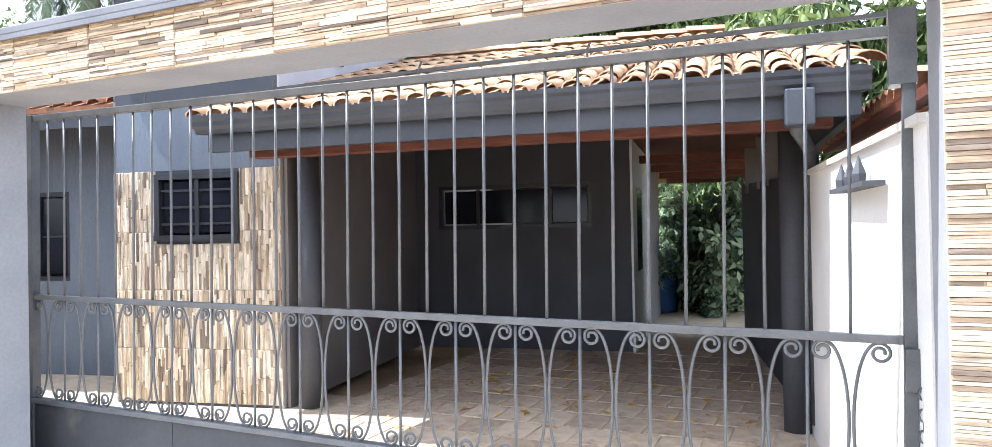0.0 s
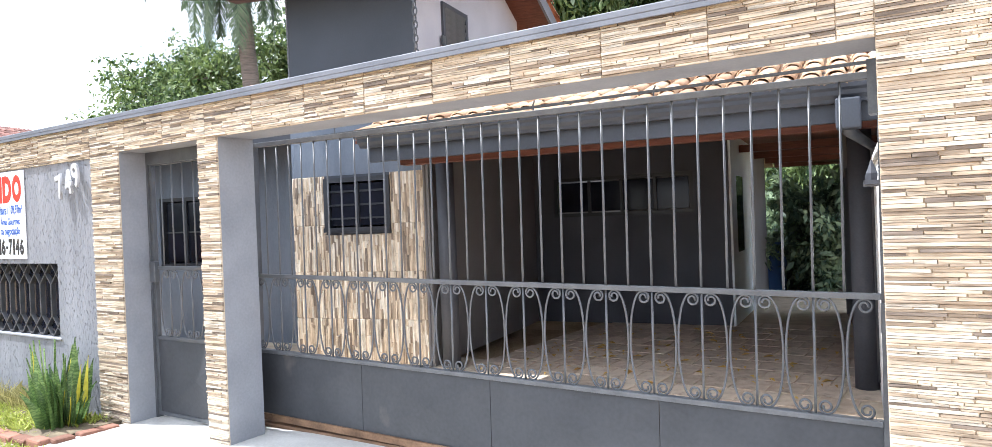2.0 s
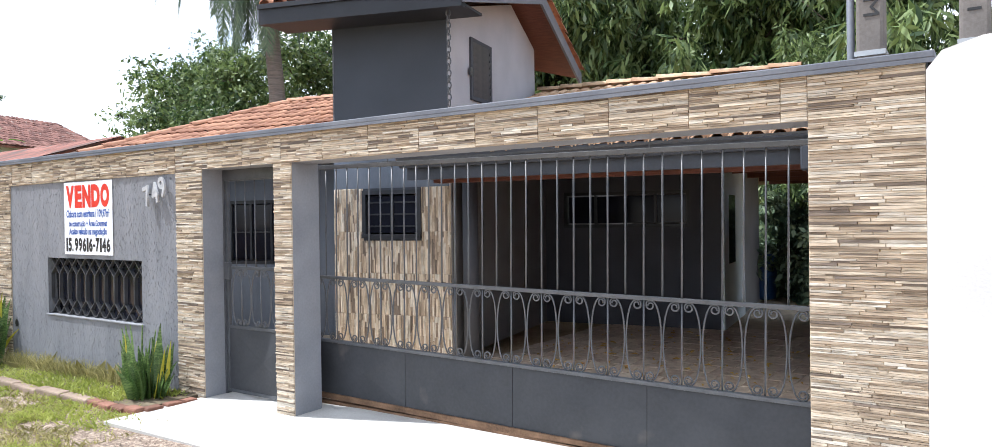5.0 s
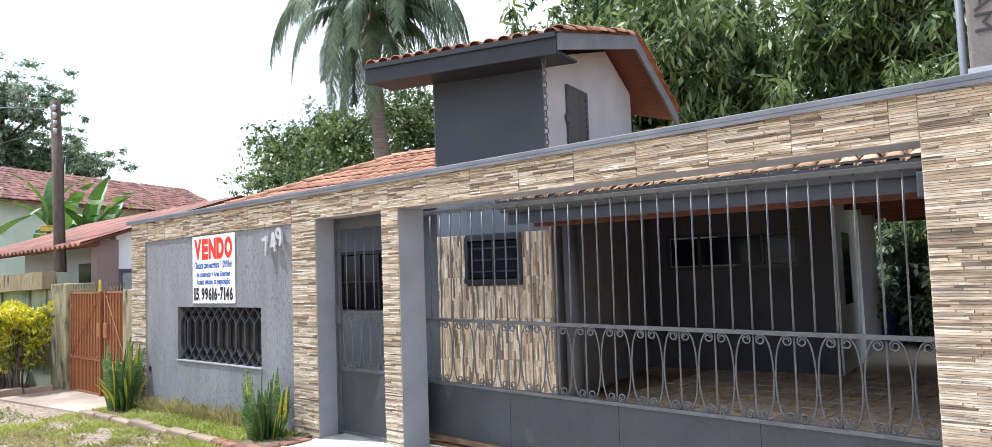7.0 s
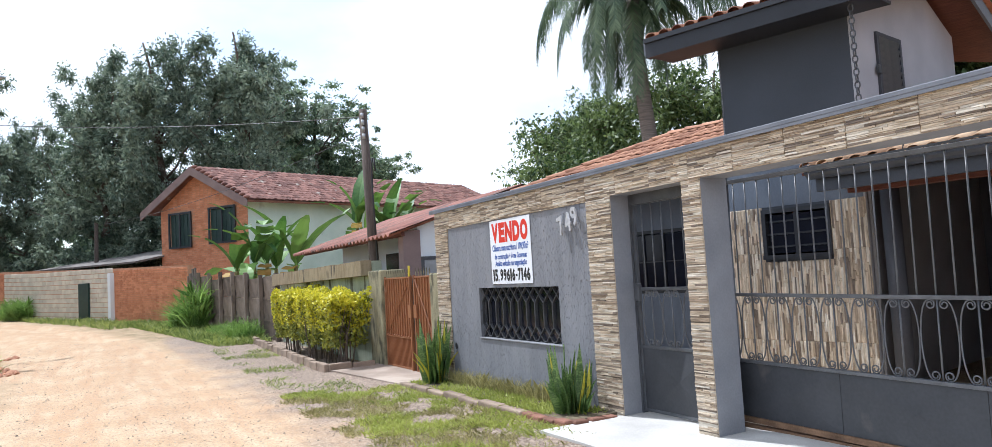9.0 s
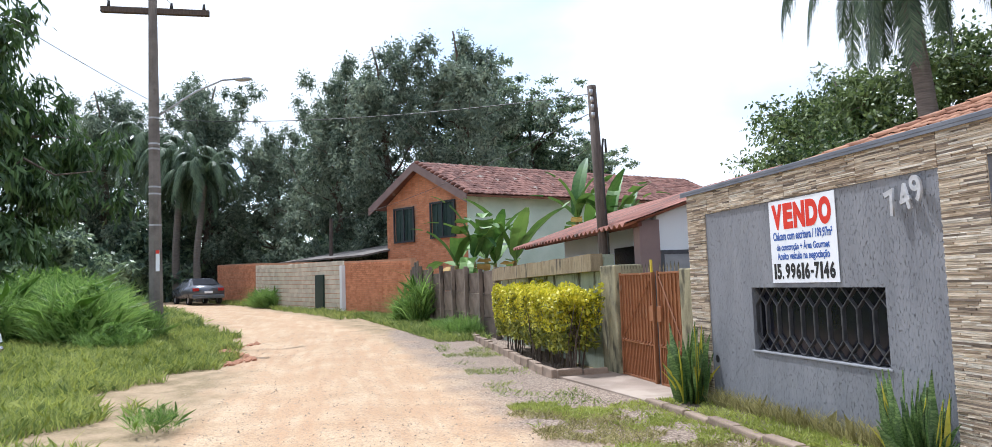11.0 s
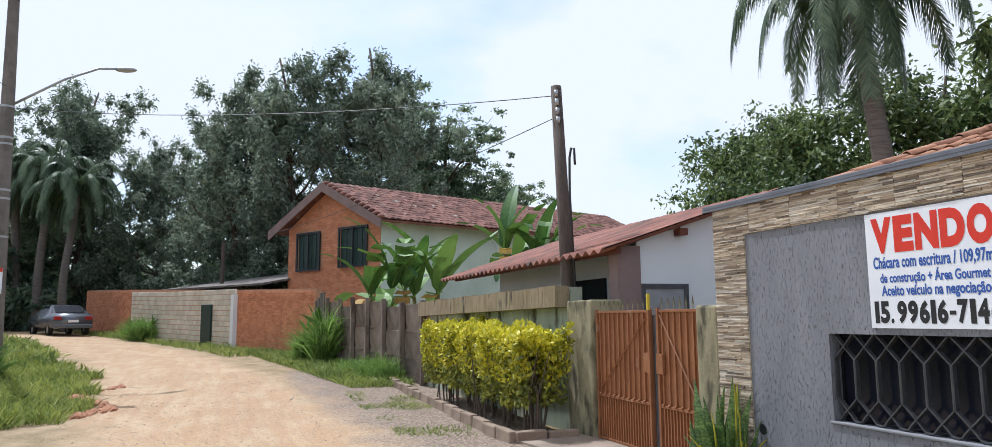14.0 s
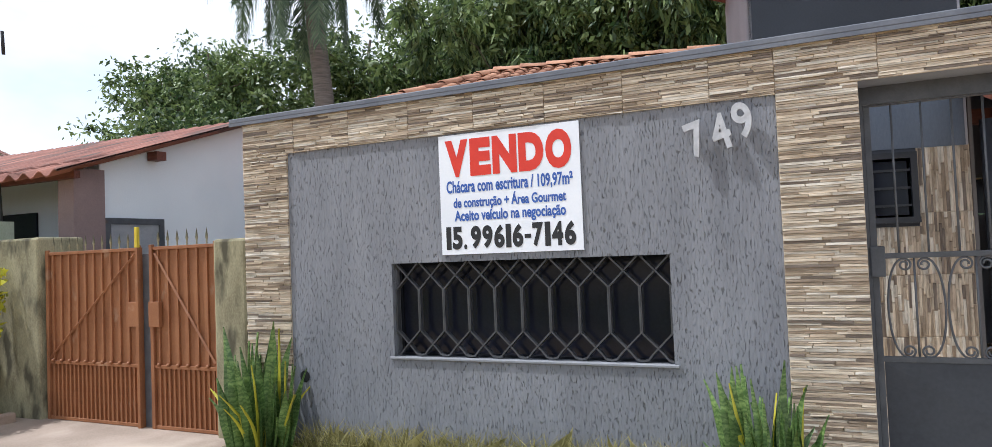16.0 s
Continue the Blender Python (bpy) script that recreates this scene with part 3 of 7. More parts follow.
# ---- the grey house, set a little askew to the street wall ----
house = empty("house", pose(-4.60, 2.80, 0, 0, 0, 11.4), "grey single-storey house with a tank tower", "house", kind="structure")
carport = empty("carport", pose(-4.24, 2.345, 0, 0, 0, 7.3), "tiled carport on round columns beside the grey house", "carport", kind="structure")
TW, TD = -1.673, 3.1
part("tower_wall", boxes((TW, -1.24, 0, 0.2, 0, 4.2), (-0.40, -0.02, 0, 0.2, 0, 4.2), (-1.24, -0.40, 0, 0.2, 0, 1.46), (-1.24, -0.40, 0, 0.2, 2.06, 4.2)), M_TOWER, house, "slate-grey tower front")
part("tower_render", boxes((TW + 0.002, -0.022, -0.006, 0, 2.09, 2.70)), M_HOUSE, house, "blue-grey rendered band above the cladding")
bm = bmesh.new()
for x, xo in ((-0.02, 0.0), (TW + 0.02, TW)):
    pts = [(0, 0), (TD, 0), (TD, 4.36), (2.1, 4.82), (0, 4.24)]
    a = [bm.verts.new((x, y, z)) for y, z in pts]
    b = [bm.verts.new((xo, y, z)) for y, z in pts]
    bm.faces.new(a[::-1])
    bm.faces.new(b)
    for i in range(5):
        j = (i + 1) % 5
        bm.faces.new((a[i], a[j], b[j], b[i]))
bmesh.ops.recalc_face_normals(bm, faces=bm.faces)
part("tower_side", bm, M_TOWER_SIDE, house, "pale grey tower gable")
part("tower_back", boxes((TW, -0.02, TD - 0.15, TD, 0, 4.3)), M_TOWER_SIDE, house)
# left wing with its long window
part("wing_wall", boxes((-6.0, -4.87, 1.1, 1.3, -0.1, 2.8), (-3.19, TW, 1.1, 1.3, -0.1, 2.8), (-4.87, -3.19, 1.1, 1.3, -0.1, 1.03), (-4.87, -3.19, 1.1, 1.3, 2.02, 2.8), (-6.0, -5.8, 1.3, 7.0, -0.1, 2.8)), M_HOUSE, house, "blue-grey rendered wing")
bm = bmesh.new()
slab(bm, [(-0.255, 0.53, 0), (-0.49, 3.9, 0), (-0.49, 3.9, 2.9), (-0.255, 0.53, 2.6)], 0.03)
part("side_wall", bm, M_TAUPE, carport, "taupe painted carport wall")
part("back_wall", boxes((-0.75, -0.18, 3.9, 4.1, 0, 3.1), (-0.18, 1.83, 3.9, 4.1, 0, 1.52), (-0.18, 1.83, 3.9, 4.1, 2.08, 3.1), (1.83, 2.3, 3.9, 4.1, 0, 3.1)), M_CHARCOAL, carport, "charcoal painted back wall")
part("passage_wall", boxes((2.3, 2.33, 3.88, 4.3, 0, 2.75), (2.3, 2.33, 4.95, 5.9, 0, 2.75), (2.3, 2.33, 4.3, 4.95, 0, 0.95), (2.3, 2.33, 4.3, 4.95, 2.0, 2.75)), M_COOLWHITE, carport, "pale wall of the side passage")
part("room_back", boxes((-6.0, 2.0, 8.0, 8.2, 0, 2.7)), M_TAUPE, house)
part("room_side", boxes((2.1, 2.3, 4.1, 8.0, 0, 2.75)), M_TAUPE, carport)
part("floor_inside", boxes((-6.0, -0.8, 1.3, 8.0, -0.05, 0.05), (-0.8, 1.6, 4.6, 8.0, -0.05, 0.05)), M_TAUPE, house)


def pitched(name, quad, mat, depth, label="", parent=carport):
    bm = bmesh.new()
    slab(bm, quad, depth)
    return part(name, bm, mat, parent, label)


EV, EZ, RV, RZ = -0.52, 2.37, 3.6, 3.65
pitched("carport_ceiling", [(-0.4, EV, EZ - 0.05), (4.15, EV, EZ - 0.05), (3.5, RV, RZ - 0.05), (-0.4, RV, RZ - 0.05)], M_WOOD, 0.03, "red-brown timber boarding")
pitched("carport_roof_bed", [(-0.4, EV, EZ), (4.15, EV, EZ), (3.5, RV, RZ), (-0.4, RV, RZ)], M_TILE, 0.04, "pale clay tile troughs")
pitched("hip_roof_bed", [(4.15, EV, EZ), (4.15, 4.6, EZ), (3.5, 4.6, RZ), (3.5, RV, RZ)], M_TILE, 0.06)
pitched("rear_roof_bed", [(-0.9, 3.6, 3.64), (2.4, 3.6, 3.64), (2.4, 8.6, 2.35), (-0.9, 8.6, 2.35)], M_TILE, 0.06)
pitched("rear_roof_bed", [(-4.8, 3.2, 3.87), (-0.9, 3.2, 3.87), (-0.9, 9.0, 2.6), (-4.8, 9.0, 2.6)], M_TILE_RED, 0.06, "", house)
pitched("hip_ceiling", [(4.13, EV, EZ - 0.08), (4.13, 4.6, EZ - 0.08), (3.5, 4.6, RZ - 0.08), (3.5, RV, RZ - 0.08)], M_WOOD, 0.02, "red-brown timber boarding")
pitched("rear_roof_small", [(2.4, RV, RZ), (3.5, RV, RZ), (3.5, 4.6, 3.1), (2.4, 4.6, 3.1)], M_TILE, 0.06)
pitched("rear_ceiling", [(2.33, 2.8, 2.62), (4.1, 2.8, 2.5), (4.1, 9.8, 2.36), (2.33, 9.8, 2.46)], M_WOOD, 0.03, "red-brown timber boarding")
pitched("passage_roof", [(2.2, 3.6, 2.80), (4.2, 3.6, 2.62), (4.2, 9.9, 2.46), (2.2, 9.9, 2.58)], M_TILE, 0.05)
for v in (4.6, 6.2, 7.8, 9.4):
    part("rafter", boxes((2.34, 4.08, v, v + 0.07, 2.33, 2.43)), M_WOOD, carport, "red-brown timber rafter")
pitched("wing_roof_bed", [(-6.4, 0.1, 2.75), (TW, 0.1, 2.75), (TW, 3.2, 3.87), (-4.8, 3.2, 3.87)], M_TILE_RED, 0.05, "", house)
pitched("wing_hip_bed", [(-6.4, 8.6, 2.75), (-6.4, 0.1, 2.75), (-4.8, 3.2, 3.87), (-4.8, 8.6, 3.87)], M_TILE_RED, 0.05, "", house)
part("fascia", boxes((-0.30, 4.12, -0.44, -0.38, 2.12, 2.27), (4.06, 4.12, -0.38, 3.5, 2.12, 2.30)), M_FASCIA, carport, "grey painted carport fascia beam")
part("wing_fascia", boxes((-6.35, TW - 0.01, 0.12, 0.17, 2.55, 2.70)), M_CHARCOAL, house, "dark eaves board")
part("tie_beam", boxes((-0.1, 4.0, -0.22, -0.08, 2.09, 2.24)), M_WOOD, carport, "red-brown timber beam")
part("tie_beam", boxes((-0.5, 4.0, 2.0, 2.12, 2.45, 2.6)), M_WOOD, carport, "red-brown timber beam")
g = bmesh.new()
prof = [(0, 0.02), (0, -0.085), (-0.055, -0.085), (-0.068, -0.06), (-0.095, -0.035), (-0.10, -0.005), (-0.125, 0.012), (-0.13, 0.045), (-0.118, 0.045), (-0.112, 0.02), (-0.088, 0.0), (-0.082, -0.028), (-0.055, -0.05), (-0.045, -0.072), (-0.012, -0.072), (-0.012, 0.02)]
va = [g.verts.new((-0.36, -0.445 + y, 2.335 + z)) for y, z in prof]
vb = [g.verts.new((4.16, -0.445 + y, 2.335 + z)) for y, z in prof]
for i in range(len(prof)):
    j = (i + 1) % len(prof)
    g.faces.new((va[i], va[j], vb[j], vb[i]))
g.faces.new(va[::-1])
g.faces.new(vb)
bmesh.ops.recalc_face_normals(g, faces=g.faces)
part("gutter", g, M_FASCIA, carport, "grey metal ogee gutter")
for u, v in ((-0.09, 0.60), (3.84, 0.68)):
    part("column", tube(bmesh.new(), [(u, v, 0), (u, v, 2.3)], 0.095, 18), M_CHARCOAL, carport, "round dark grey carport column", True)
part("downpipe_head", boxes((3.70, 3.86, -0.60, -0.445, 2.06, 2.27), bevel=0.012), M_FASCIA, carport, "blue-grey rainwater head")
part("downpipe", tube(bmesh.new(), [(3.78, -0.46, 2.28), (3.78, -0.40, 2.06), (3.96, 0.50, 1.98), (3.96, 0.52, 0.1)], 0.045, 10), M_IRON, carport, "", True)
# tower roof, higher towards its far end


def tz(u, z):
    return z + 0.035 * (0.48 - u)


for nm, u0, u1, dz, mt, th, lb in (("tower_roof", -2.36, 0.48, 0.0, M_TILE_RED, 0.04, ""), ("tower_soffit", -0.02, 0.45, -0.06, M_WOOD, 0.02, "red-brown timber soffit"), ("tower_soffit", -2.33, -0.02, -0.06, M_WOOD, 0.02, "red-brown timber soffit")):
    va, vb = (2.85 + 0.44 * (u0 + 2.36), 2.85 + 0.44 * (u1 + 2.36))
    for v0, v1, w1, z0, z1, y1 in ((-0.5, 2.1, 2.1, 4.29, 4.94, 4.94), (2.1, va, vb, 4.94, 4.94 - 0.42 * (va - 2.1), 4.94 - 0.42 * (vb - 2.1))):
        pitched(nm, [(u0, v0, tz(u0, z0 + dz)), (u1, v0, tz(u1, z0 + dz)), (u1, w1, tz(u1, y1 + dz)), (u0, v1, tz(u0, z1 + dz))], mt, th, lb, house)
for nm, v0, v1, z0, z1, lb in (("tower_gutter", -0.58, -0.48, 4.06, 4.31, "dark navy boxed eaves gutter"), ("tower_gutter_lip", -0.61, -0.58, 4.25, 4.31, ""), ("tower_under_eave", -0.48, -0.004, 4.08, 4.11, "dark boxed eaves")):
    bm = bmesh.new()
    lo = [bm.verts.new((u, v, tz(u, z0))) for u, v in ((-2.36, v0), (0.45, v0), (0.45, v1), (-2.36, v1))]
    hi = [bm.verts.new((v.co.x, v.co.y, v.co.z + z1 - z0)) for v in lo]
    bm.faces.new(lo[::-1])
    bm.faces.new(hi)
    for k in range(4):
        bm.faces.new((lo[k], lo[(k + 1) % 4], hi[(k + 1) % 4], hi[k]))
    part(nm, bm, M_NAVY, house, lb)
for u in (0.45, -2.40):
    for v0, v1, z0, z1 in ((-0.56, 2.1, 4.30, 4.97), (2.1, 4.12, 4.97, 4.12) if u > 0 else (2.1, 2.86, 4.97, 4.65)):
        bm = bmesh.new()
        slab(bm, [(u, v0, tz(u, z0 - 0.2)), (u, v1, tz(u, z1 - 0.2)), (u, v1, tz(u, z1)), (u, v0, tz(u, z0))], -0.035)
        part("barge_board", bm, M_CAP, house, "slate-grey barge board")
lv = part("louvre_shutter", boxes((0.0, 0.03, 0.60, 0.66, 3.22, 4.02), (0.0, 0.03, 1.22, 1.28, 3.22, 4.02), (0.0, 0.03, 0.66, 1.22, 3.22, 3.27), (0.0, 0.03, 0.66, 1.22, 3.97, 4.02)), M_CHARCOAL, house, "dark timber louvred shutter")
sl = part("slat", boxes((-0.004, 0.004, -0.28, 0.28, -0.045, 0.045)), M_IRON, lv)
sl.matrix_basis = pose(0.018, 0.94, 3.31, 0, 16, 0)
for k in range(1, 8):
    child(sl, "slat", lv, pose(0.018, 0.94, 3.31 + k * 0.088, 0, 16, 0))
part("hinge", boxes((0.02, 0.045, 0.54, 0.61, 3.52, 3.62)), M_IRON, lv)
# rain chain under the tower gutter
lk = None
for k in range(16):
    m = pose(0.22, -0.45, 4.03 - k * 0.068, 0, 0, 90 * (k % 2))
    if lk is None:
        bm = tube(bmesh.new(), [(0.026 * math.cos(a * math.tau / 10), 0, 0.042 * math.sin(a * math.tau / 10)) for a in range(11)], 0.008, 5, False)
        lk = part("rain_chain_link", bm, M_IRON, house)
        lk.matrix_basis = m
    else:
        child(lk, "rain_chain_link", house, m)


def window_unit(name, u0, u1, z0, z1, v, panes, bars, label, parent=house):
    """A dark metal window set in an opening; v is the outer plane."""
    w = empty(name, pose(0, 0, 0), label)
    w.parent = parent
    part("window_frame", boxes((u0, u1, v, v + 0.08, z1 - 0.05, z1), (u0, u1, v - 0.02, v + 0.08, z0, z0 + 0.05), (u0, u0 + 0.05, v, v + 0.08, z0 + 0.05, z1 - 0.05), (u1 - 0.05, u1, v, v + 0.08, z0 + 0.05, z1 - 0.05)), M_BLACKFRAME, w)
    step = (u1 - u0 - 0.1) / panes
    for k in range(panes):
        a = u0 + 0.05 + k * step
        part("pane", boxes((a + 0.02, a + step - 0.02, v + 0.05, v + 0.056, z0 + 0.07, z1 - 0.07)), M_GLASS, w)
        if k:
            part("mullion", boxes((a - 0.02, a + 0.02, v + 0.02, v + 0.07, z0 + 0.05, z1 - 0.05)), M_BLACKFRAME, w)
    for k in range(1, bars + 1):
        z = z0 + (z1 - z0) * k / (bars + 1)
        part("glazing_bar", boxes((u0 + 0.05, u1 - 0.05, v + 0.03, v + 0.05, z - 0.01, z + 0.01)), M_BLACKFRAME, w)
    return w


window_unit("window_1", -1.24, -0.40, 1.46, 2.06, -0.03, 2, 3, "small black barred window in the clad wall")
window_unit("window_2", -4.87, -3.19, 1.03, 2.02, 1.12, 4, 1, "long dark window of the blue-grey wing")
window_unit("window_3", -0.18, 1.83, 1.52, 2.08, 3.92, 4, 0, "dark strip window in the carport back wall", carport)
bm = boxes((2.31, 2.325, 4.3, 4.95, 0.95, 2.0))
part("passage_window", bm, M_GLASS, carport, "dark narrow window")


# ---- clay roof tiles ----
def barrel(name, mat, r=0.088, length=0.42, parent=house):
    vs, fs = [], []
    seg = 6
    for t, k in ((0, 1.0), (1, 0.82)):
        for dr in (0, 0.012):
            for i in range(seg + 1):
                a = math.pi * i / seg
                vs.append((math.cos(a) * (r - dr) * k, t * length, math.sin(a) * (r - dr) * k * 0.68))
    n1 = seg + 1
    for i in range(seg):
        fs.append((i, i + 1, 2 * n1 + i + 1, 2 * n1 + i))
        fs.append((i + 1, i, n1 + i, n1 + i + 1))
    return raw(name, vs, fs, mat, parent, "", True)


def lay(first, p0, along, up, cols, rows, gap, course, keep, name="roof_tile"):
    """Rows of barrel tiles over a slope, from the eave corner p0."""
    p0, along, up = Vector(p0), Vector(along).normalized(), Vector(up).normalized()
    nrm = along.cross(up).normalized()
    rot = Matrix((along, up, nrm)).transposed().to_4x4()
    made, rnd = 0, random.Random(5)
    for r in range(rows):
        for c in range(cols):
            a, b = (c + 0.5) * gap, r * course
            if not keep(a, b):
                continue
            m = Matrix.Translation(p0 + along * (a + rnd.uniform(-0.008, 0.008)) + up * (b - 0.03 + rnd.uniform(-0.012, 0.012)) + nrm * (0.018 + 0.006 * (r % 2))) @ rot @ pose(0, 0, 0, -1.2 + rnd.uniform(-0.8, 0.8), 0, rnd.uniform(-1.5, 1.5))
            if made == 0:
                first.matrix_basis = m
            else:
                child(first, name, first.parent, m)
            made += 1


SL = math.hypot(RV - EV, RZ - EZ)
lay(barrel("roof_tile", M_TILE, 0.076, 0.40, carport), (-0.4, EV - 0.03, EZ - 0.01), (1, 0, 0), (0, RV - EV, RZ - EZ), 26, 13, 0.175, 0.325, lambda a, b: a < 4.55 - 0.65 * b / SL)
SL2 = math.hypot(3.1, 1.12)
lay(barrel("roof_tile", M_TILE_RED, 0.08, 0.40), (-6.4, 0.1, 2.75), (1, 0, 0), (0, 3.1, 1.12), 25, 10, 0.19, 0.335, lambda a, b: a > 1.6 * b / SL2)
lay(barrel("roof_tile", M_TILE_RED), (-2.36, -0.56, tz(-2.36, 4.30)), (1, 0, -0.035), (0, 2.6, 0.65), 14, 8, 0.203, 0.36, lambda a, b: True)
lay(barrel("ridge_tile", M_TILE_RED, 0.10), (0.40, -0.50, 4.33), (1, 0, 0), (0, 2.6, 0.65), 1, 7, 0.1, 0.36, lambda a, b: True, "ridge_tile")
lay(barrel("ridge_tile", M_TILE_RED, 0.10), (0.50, 4.12, 4.14), (-1, 0, 0), (0, -2.0, 0.84), 1, 6, 0.1, 0.36, lambda a, b: True, "ridge_tile")
lay(barrel("ridge_tile", M_TILE, 0.11, 0.42, carport), (4.10, EV + 0.05, EZ + 0.02), (1, 0.2, 0), (-0.65, RV - EV, RZ - EZ), 1, 11, 0.1, 0.36, lambda a, b: True, "ridge_tile")
lay(barrel("ridge_tile", M_TILE, 0.11, 0.42, carport), (-0.4, RV, RZ + 0.02), (0, -1, 0), (1, 0, 0), 1, 10, 0.1, 0.38, lambda a, b: True, "ridge_tile")
lay(barrel("ridge_tile", M_TILE_RED, 0.10), (-6.42, 0.08, 2.76), (1, -0.5, 0), (1.6, 3.1, 1.12), 1, 10, 0.1, 0.36, lambda a, b: True, "ridge_tile")
lay(barrel("ridge_tile", M_TILE_RED, 0.10), (-4.8, 3.2, 3.885), (0, -1, 0), (1, 0, 0), 1, 8, 0.1, 0.38, lambda a, b: True, "ridge_tile")

# boundary wall beside the carport and its taller rear stretch
side = empty("wall_side", None, "white plastered boundary wall beside the carport", "wall", kind="structure")
bm = bmesh.new()
slab(bm, [(-0.005, 0.31, 0), (-0.50, 4.1, 0), (-0.50, 4.1, 1.88), (-0.005, 0.31, 1.83)], -0.16)
part("wall_near", bm, M_WHITE, side)
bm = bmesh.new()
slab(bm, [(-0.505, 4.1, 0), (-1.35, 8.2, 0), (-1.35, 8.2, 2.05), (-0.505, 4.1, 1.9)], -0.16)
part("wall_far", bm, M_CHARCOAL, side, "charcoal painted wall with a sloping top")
for f, w in ((0.42, 0.16), (0.60, 0.22), (0.86, 0.26)):
    x, y = -0.505 - 0.845 * f, 4.1 + 4.1 * f
    part("pier", boxes((x + 0.01, x + 0.15, y - w, y + w, 1.9, 2.62)), M_TAUPE, side, "grey painted pier on the wall")
part("coping", slab(bmesh.new(), [(-0.03, 0.32, 1.832), (-0.525, 4.1, 1.882), (-0.32, 4.1, 1.882), (0.18, 0.32, 1.832)], -0.03), M_CONCRETE, side, "pale worn coping")

# floor of the carport
bm = boxes((-4.24, -0.3, 0.6, 12.0, -0.05, 0.0), (-10.4, -4.24, 0.33, 3.4, -0.05, -0.005))
tagged(part("floor_carport", bm, M_GROUT), "brown stone carport floor with dry leaves", "floor", kind="structure")

# white wall of the neighbour
bm = bmesh.new()
prof = [(0.562, -0.1), (0.562, 2.40), (0.63, 2.49), (0.80, 2.54), (2.4, 2.66), (9.0, 2.75), (9.0, -0.1)]
fa = [bm.verts.new((x, -0.05, z)) for x, z in prof]
fb = [bm.verts.new((x, 0.20, z)) for x, z in prof]
bm.faces.new(fa)
bm.faces.new(fb[::-1])
for i in range(len(prof)):
    j = (i + 1) % len(prof)
    bm.faces.new((fa[j], fa[i], fb[i], fb[j]))
tagged(part("wall_neighbour", bm, M_WHITE), "rough white plastered street wall with rounded top", "wall", kind="structure")

# ---- low white house next door ----
low = empty("low_house", None, "low white house with faded red corrugated roof", "house", kind="structure")
part("side_wall", boxes((-13.1, -12.9, 0.95, 6.2, -0.1, 2.4)), M_COOLWHITE, low)
bm = bmesh.new()
pts = [(0.95, 2.4), (5.95, 2.4), (3.25, 3.24), (0.95, 2.49)]
a = [bm.verts.new((-12.9, y, z)) for y, z in pts]
b = [bm.verts.new((-13.1, y, z)) for y, z in pts]
bm.faces.new(a)
bm.faces.new(b[::-1])
for i in range(4):
    j = (i + 1) % 4
    bm.faces.new((a[j], a[i], b[i], b[j]))
part("gable_wall", bm, M_COOLWHITE, low)
part("corner_pier", boxes((-13.12, -12.86, 0.62, 0.98, -0.1, 2.42)), M_MAUVE, low, "mauve-brown painted corner pier")
part("front_wall", boxes((-20.0, -13.1, 1.6, 1.8, -0.1, 2.7)), M_COOLWHITE, low)
part("back_wall", boxes((-20.0, -13.1, 6.0, 6.2, -0.1, 2.3), (-20.2, -20.0, 1.6, 6.2, -0.1, 2.7)), M_COOLWHITE, low)

# corrugated roof
xs = np.arange(-20.7, -12.62, 0.0417)
vs, fs = [], []
for x in xs:
    c = 0.034 * math.sin(x * math.tau / 0.25)
    vs += [(x, 0.30, 2.34 + c), (x, 3.25, 3.30 + c), (x, 6.4, 2.30 + c)]
    vs += [(x, 0.30, 2.33 + c - 0.012), (x, 3.25, 3.29 + c - 0.012), (x, 6.4, 2.29 + c - 0.012)]
for i in range(len(xs) - 1):
    o, p = i * 6, i * 6 + 6
    fs += [(o, p, p + 1, o + 1), (o + 1, p + 1, p + 2, o + 2), (o + 3, o + 4, p + 4, p + 3), (o + 4, o + 5, p + 5, p + 4), (o, o + 3, p + 3, p)]
raw("roof", vs, fs, M_ROOF2, low, "faded red corrugated sheets", True)

# ---- orange brick house ----
oh = empty("brick_house", None, "two-storey orange brick house with maroon tiled gable roof", "house", kind="structure")
RC = Vector((-30.4, 0.7, 0))
DG = Vector((0.83, 0.56, 0)).normalized()
DN = Vector((-0.34, 0.94, 0)).normalized()
OW, OL, OE, OP, OZ = 6.2, 16.0, 5.05, 6.75, 0.3


def oh_at(u, v, z):
    """u along the gable from its far corner, v along the ridge."""
    return RC + DG * (u - OW) + DN * v + Vector((0, 0, z))


def oh_wall(lots, mat, name, label="", thick=0.2):
    bm = bmesh.new()
    for pts in lots:
        f = [bm.verts.new(p) for p in pts]
        bm.faces.new(f)
    return part(name, bm, mat, oh, label)


O = 0.45
oh_wall([[oh_at(O, O, OZ), oh_at(OW - O, O, OZ), oh_at(OW - O, O, OE + 0.1), oh_at(OW / 2, O, OP - 0.1), oh_at(O, O, OE + 0.1)]], M_MORTAR, "gable_wall", "orange brick gable")
oh_wall([[oh_at(OW - O, O, OZ), oh_at(OW - O, OL, OZ), oh_at(OW - O, OL, OE + 0.1), oh_at(OW - O, O, OE + 0.1)], [oh_at(O, OL, OZ), oh_at(O, O, OZ), oh_at(O, O, OE + 0.1), oh_at(O, OL, OE + 0.1)], [oh_at(OW - O, OL, OZ), oh_at(O, OL, OZ), oh_at(O, OL, OE), oh_at(OW / 2, OL, OP), oh_at(OW - O, OL, OE)]], M_WHITE2, "side_wall", "pale mint side wall")
bm = bmesh.new()
